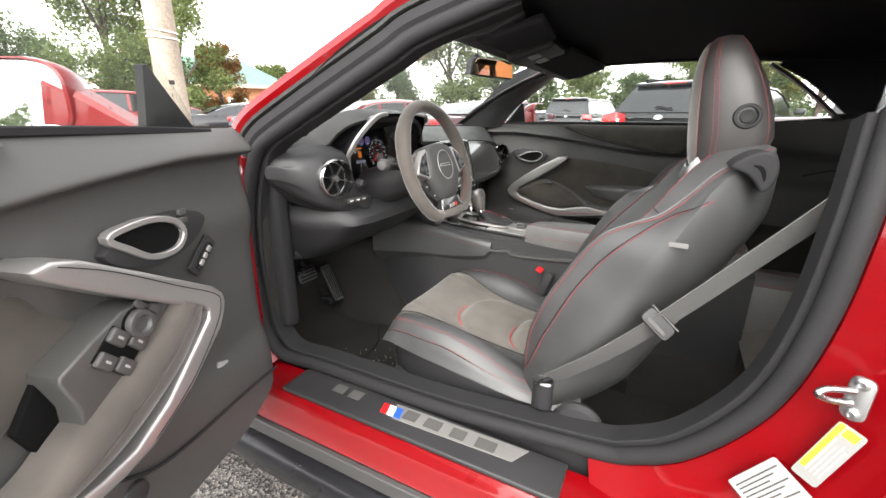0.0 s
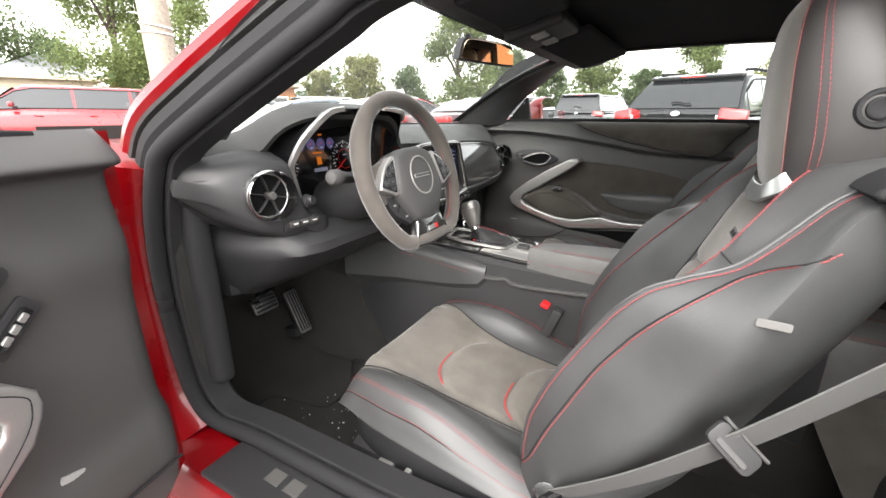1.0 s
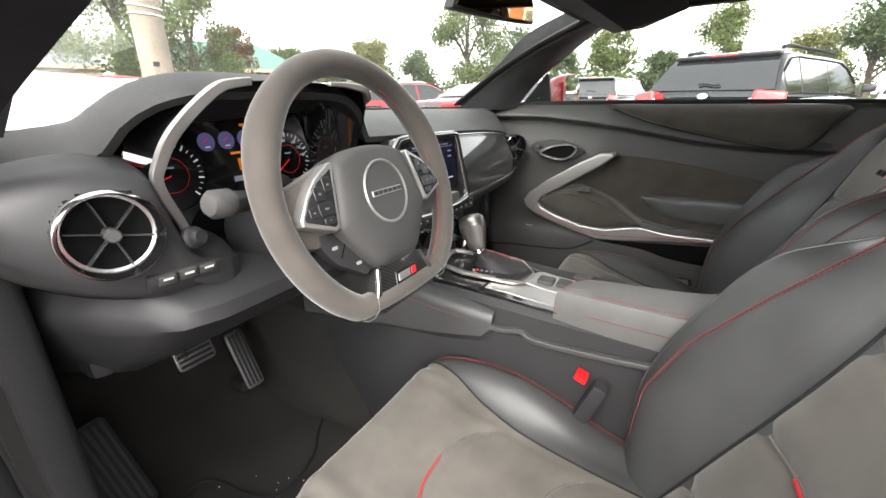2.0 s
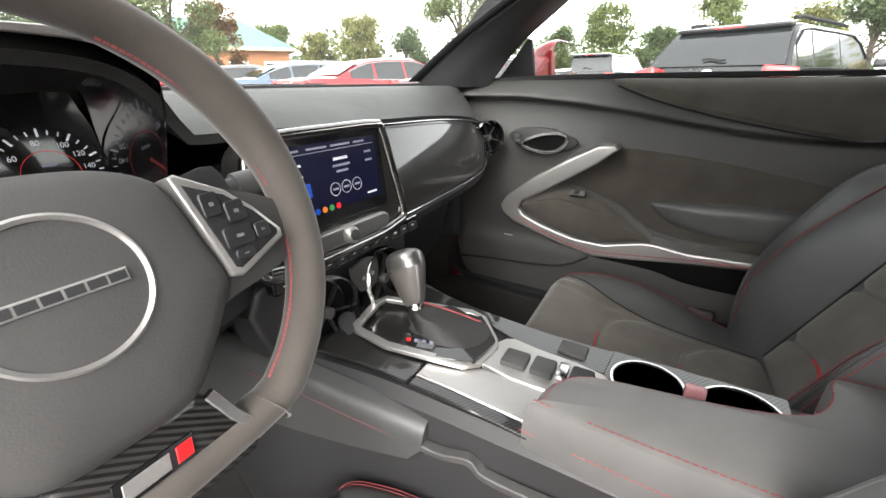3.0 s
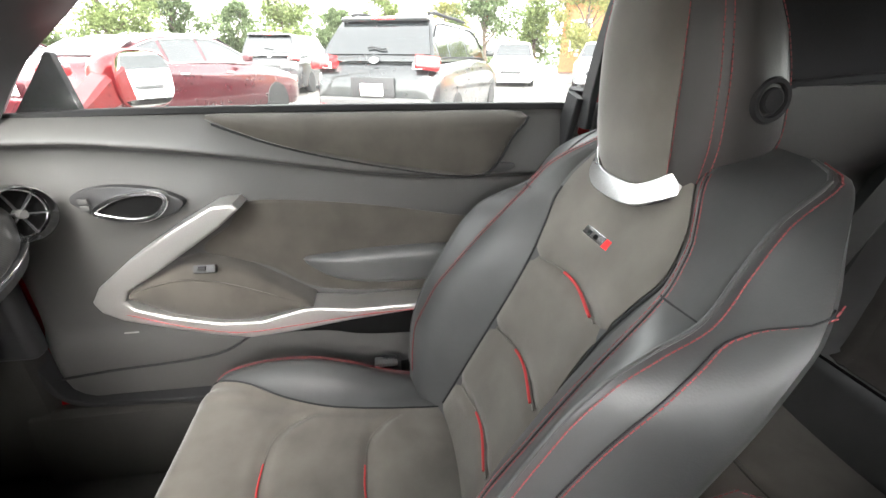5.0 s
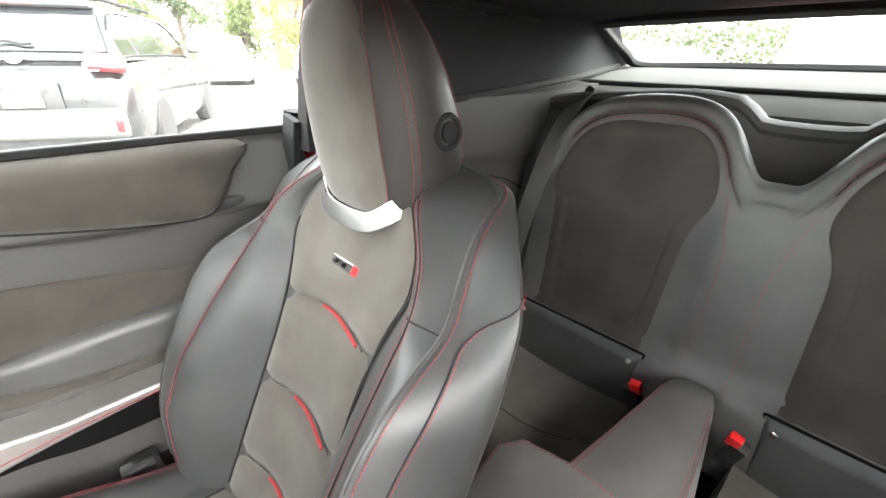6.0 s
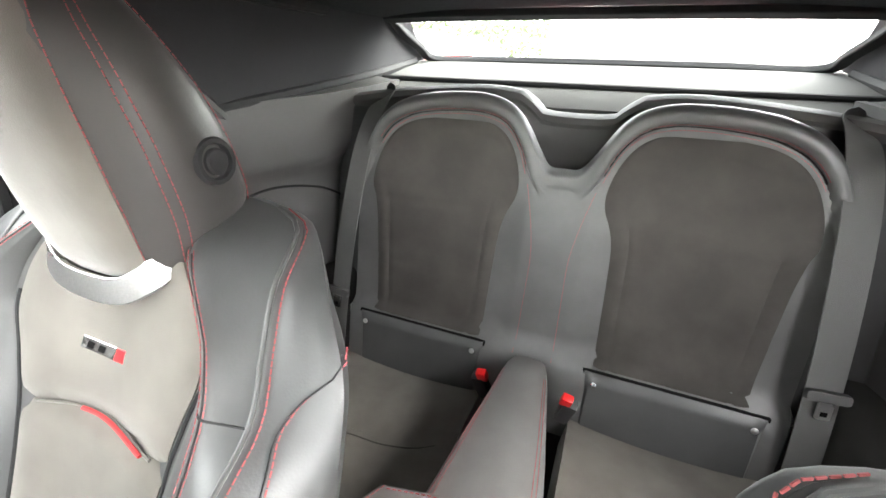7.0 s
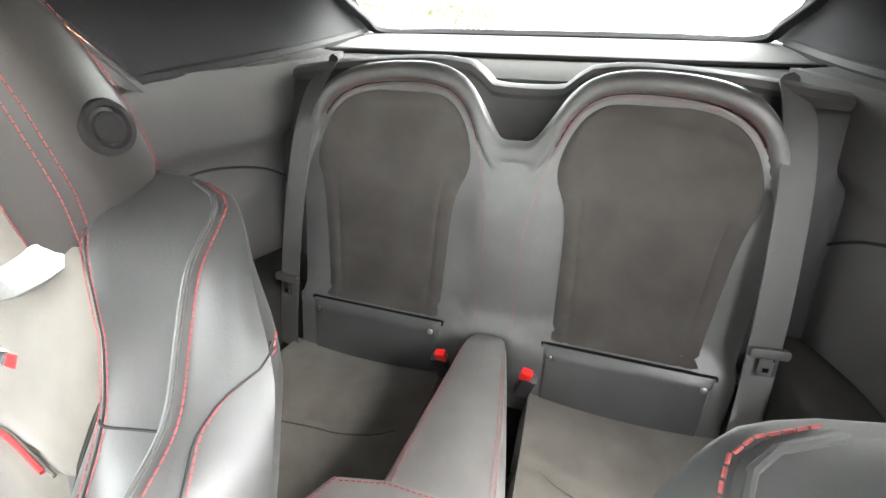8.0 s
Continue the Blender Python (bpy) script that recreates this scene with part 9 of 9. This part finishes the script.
POLE_WOOD = plain("weathered_pole_wood", (0.30, 0.25, 0.20), 0.9, var=0.35, scale=3, bump=1.0, bump_scale=30)
pole = thing("utility_pole", "weathered wooden utility pole with two pale bands", "utility pole", at=(2.65, 7.1, 0))
part("shaft", sweep([(2.65, 7.1, -0.1 + 0.9 * k) for k in range(12)], lambda t: disc(0.205 - 0.05 * t, 20), up=(0, 1, 0)), POLE_WOOD, pole)
for z, tilt in ((2.12, 0.012), (2.22, 0.03)):
    part("band", sweep([(2.65 + 0.203 * math.cos(a), 7.1 + 0.203 * math.sin(a), z + tilt * (0.89 * math.sin(a) - 0.46 * math.cos(a))) for a in [2 * math.pi * k / 32 for k in range(32)]], disc(0.012, 6), closed=True), WHITE_PRINT, pole, "pale band")
part("tag", rbox((2.56, 6.915, 1.50), (0.09, 0.008, 0.06), 0.002), PLASTIC, pole, "small dark tag")

BRICK = plain("orange_brick", (0.36, 0.16, 0.075), 0.85, var=0.25, scale=2.5, bump=0.6, bump_scale=30)
STONE = plain("pale_stone", (0.45, 0.38, 0.28), 0.85, var=0.2, scale=2)
ROOF_GREY = plain("grey_roof", (0.20, 0.21, 0.22), 0.8, var=0.2, scale=2, bump=0.6, bump_scale=20)
ROOF_GREEN = plain("green_roof", (0.10, 0.20, 0.16), 0.6, var=0.15, scale=1.5)


def hip_house(label, x, y, turn, w, d, eave, ridge, wall_mat, roof_mat, hip=0.9, windows=4):
    h = thing("low_building", label, "building")
    part("wall", rbox((0, 0, eave / 2), (w, d, eave), 0.02, 1), wall_mat, h, "plain masonry wall")
    rb = bmesh.new()
    o = 0.6
    rl = max(0.05, w / 2 - hip * d / 2)
    b = [rb.verts.new(v) for v in ((-w / 2 - o, -d / 2 - o, eave), (w / 2 + o, -d / 2 - o, eave), (w / 2 + o, d / 2 + o, eave), (-w / 2 - o, d / 2 + o, eave), (-rl, 0, ridge), (rl, 0, ridge))]
    for f in ((0, 1, 5, 4), (1, 2, 5), (2, 3, 4, 5), (3, 0, 4), (3, 2, 1, 0)):
        rb.faces.new([b[i] for i in f])
    part("roof", rb, roof_mat, h, "hipped roof")
    part("fascia", rbox((0, 0, eave - 0.10), (w + 2 * o, d + 2 * o, 0.28), 0.03, 1), STONE, h, "pale fascia board")
    for k in range(windows):
        wx = -w / 2 + w * (k + 0.5) / windows
        for sgn in (-1, 1):
            p = part("window", rbox((wx, sgn * (d / 2 + 0.01), eave * 0.50), (w / windows * 0.55, 0.06, eave * 0.42), 0.01, 1), WHITE_PRINT, h, "white window frame")
            part("pane", rbox((wx, sgn * (d / 2 + 0.035), eave * 0.50), (w / windows * 0.45, 0.03, eave * 0.34), 0.005, 1), GLASS_DARK, p)
    for sgn in (-1, 1):
        p = part("window", rbox((sgn * (w / 2 + 0.01), 0, eave * 0.50), (0.06, d * 0.3, eave * 0.42), 0.01, 1), WHITE_PRINT, h, "white window frame")
        part("pane", rbox((sgn * (w / 2 + 0.035), 0, eave * 0.50), (0.03, d * 0.24, eave * 0.34), 0.005, 1), GLASS_DARK, p)
    h.matrix_basis = pose(x, y, 0, 0, 0, turn)
    return h


hip_house("small pale brick building with grey hipped roof", 13.2, 41.5, -18, 5.0, 5.0, 3.4, 5.0, STONE, ROOF_GREY)
hip_house("orange brick building with green hipped roof", 25.0, 40.0, -35, 14.0, 9.0, 3.6, 6.2, BRICK, ROOF_GREEN, 0.8, 5)
hip_house("long low red-brick building far off", 48.0, 52.0, -45, 20.0, 8.0, 3.2, 4.2, BRICK, ROOF_GREY, 0.8, 8)
hip_house("brick building behind the car park", 36.0, -30.0, 55, 26.0, 10.0, 6.0, 9.0, BRICK, ROOF_GREY, 0.8, 8)
# Never in view; added so that glossy surfaces have something to reflect.
hip_house("unseen pale building added on the left for reflections", -26.0, -8.0, 80, 24.0, 10.0, 4.5, 6.0, STONE, ROOF_GREY, 0.8, 8)

# trees: azimuth from the car, distance, height, spread
TREES = [(24, 30, 9.5, 4.2, 8840, LEAF_A), (30, 27, 8.2, 3.6, 8840, LEAF_A), (17, 44, 8.6, 4.8, 6400, LEAF_C), (9, 46, 9.5, 5.0, 6400, LEAF_A), (34, 31, 5.4, 2.2, 4420, LEAF_D),
         (40, 48, 6.0, 3.0, 4200, LEAF_A), (45, 56, 6.4, 3.8, 4200, LEAF_B), (50, 52, 7.4, 4.0, 5200, LEAF_B), (56, 58, 7.2, 4.4, 4400, LEAF_C), (63, 44, 11.6, 5.2, 9500, LEAF_A),
         (69, 50, 8.6, 4.4, 6000, LEAF_C), (75, 60, 7.0, 4.4, 4400, LEAF_C), (80, 46, 7.4, 3.8, 5600, LEAF_A), (86, 60, 6.4, 4.2, 4200, LEAF_C), (92, 46, 8.6, 4.2, 6000, LEAF_A),
         (99, 44, 6.2, 3.4, 4420, LEAF_B), (104, 36, 7.0, 3.6, 5100, LEAF_C), (110, 44, 7.2, 3.6, 4420, LEAF_A), (116, 38, 7.6, 3.8, 4760, LEAF_B), (123, 40, 8.0, 4.0, 4080, LEAF_A), (132, 44, 7.6, 4.0, 3060, LEAF_C)]
for k, (az, dist, hh, sp, n, lm) in enumerate(TREES):
    tree("broadleaf_tree", 100 + k, hh, sp, int(n * 1.9), 0.0022 * dist + 0.020, lm,
         "reddish autumn tree beside the building" if lm is LEAF_D else "leafy green tree at the edge of the car park" if lm is not LEAF_B else "yellowing green tree at the edge of the car park",
         -0.3 + dist * math.sin(radians(az)), 0.4 + dist * math.cos(radians(az)))
# far woods as one band
rw_ = random.Random(3)
verts, faces = [], []
for k in range(22000):
    az = radians(rw_.uniform(-60, 170))
    d = rw_.uniform(62, 78)
    top = 4.6 + 1.5 * math.sin(az * 9 + 0.6) + 1.1 * math.sin(az * 23 + 1) + 0.7 * math.sin(az * 57)
    c = Vector((d * math.sin(az), d * math.cos(az), rw_.random() ** 0.7 * top))
    s = rw_.uniform(0.22, 0.5)
    u = Vector((rw_.gauss(0, 1), rw_.gauss(0, 1), rw_.gauss(0, 1))).normalized()
    v = u.cross(Vector((rw_.gauss(0, 1), rw_.gauss(0, 1), rw_.gauss(0, 1)))).normalized()
    i = len(verts)
    verts += [c - u * s, c + v * s * 0.6, c + u * s, c - v * s * 0.6]
    faces.append((i, i + 1, i + 2, i + 3))
me = bpy.data.meshes.new("far_woods")
me.from_pydata(verts, [], faces)
me.materials.append(LEAF_C)
tagged(new("far_woods", me), "distant band of dark green woods", "woods", "", "stuff")
for k in range(7):
    a = Vector((5.4 + 0.4 * k, -3.6 + 2.9 * k, 0.006))
    ln = bmesh.new()
    rbox((a.x + 2.2, a.y - 0.95, 0.004), (5.0, 0.10, 0.006), 0, 1, rot=Euler((0, 0, radians(-25))).to_matrix(), bm=ln)
    solid("parking_line", ln, WHITE_LINE, "worn white parking bay line", "road marking", "structure")
# rain on the windscreen and rear window
rd = random.Random(21)
db = bmesh.new()
for k in range(700):
    a = rd.random()
    b = rd.random()
    if rd.random() < 0.5:
        a = 0.5 + 0.5 * rd.random() ** 0.4
    r = rd.choice((0.0008, 0.0012, 0.0016, 0.0022))
    bmesh.ops.create_icosphere(db, subdivisions=1, radius=r, matrix=Matrix.Translation(screen_pt(a, b) + Vector((0, 0.003, 0.003))))
dr = part("rain_drops", db, DROP, ws_ob)
dr["kind"] = "stuff"
dr.visible_shadow = False
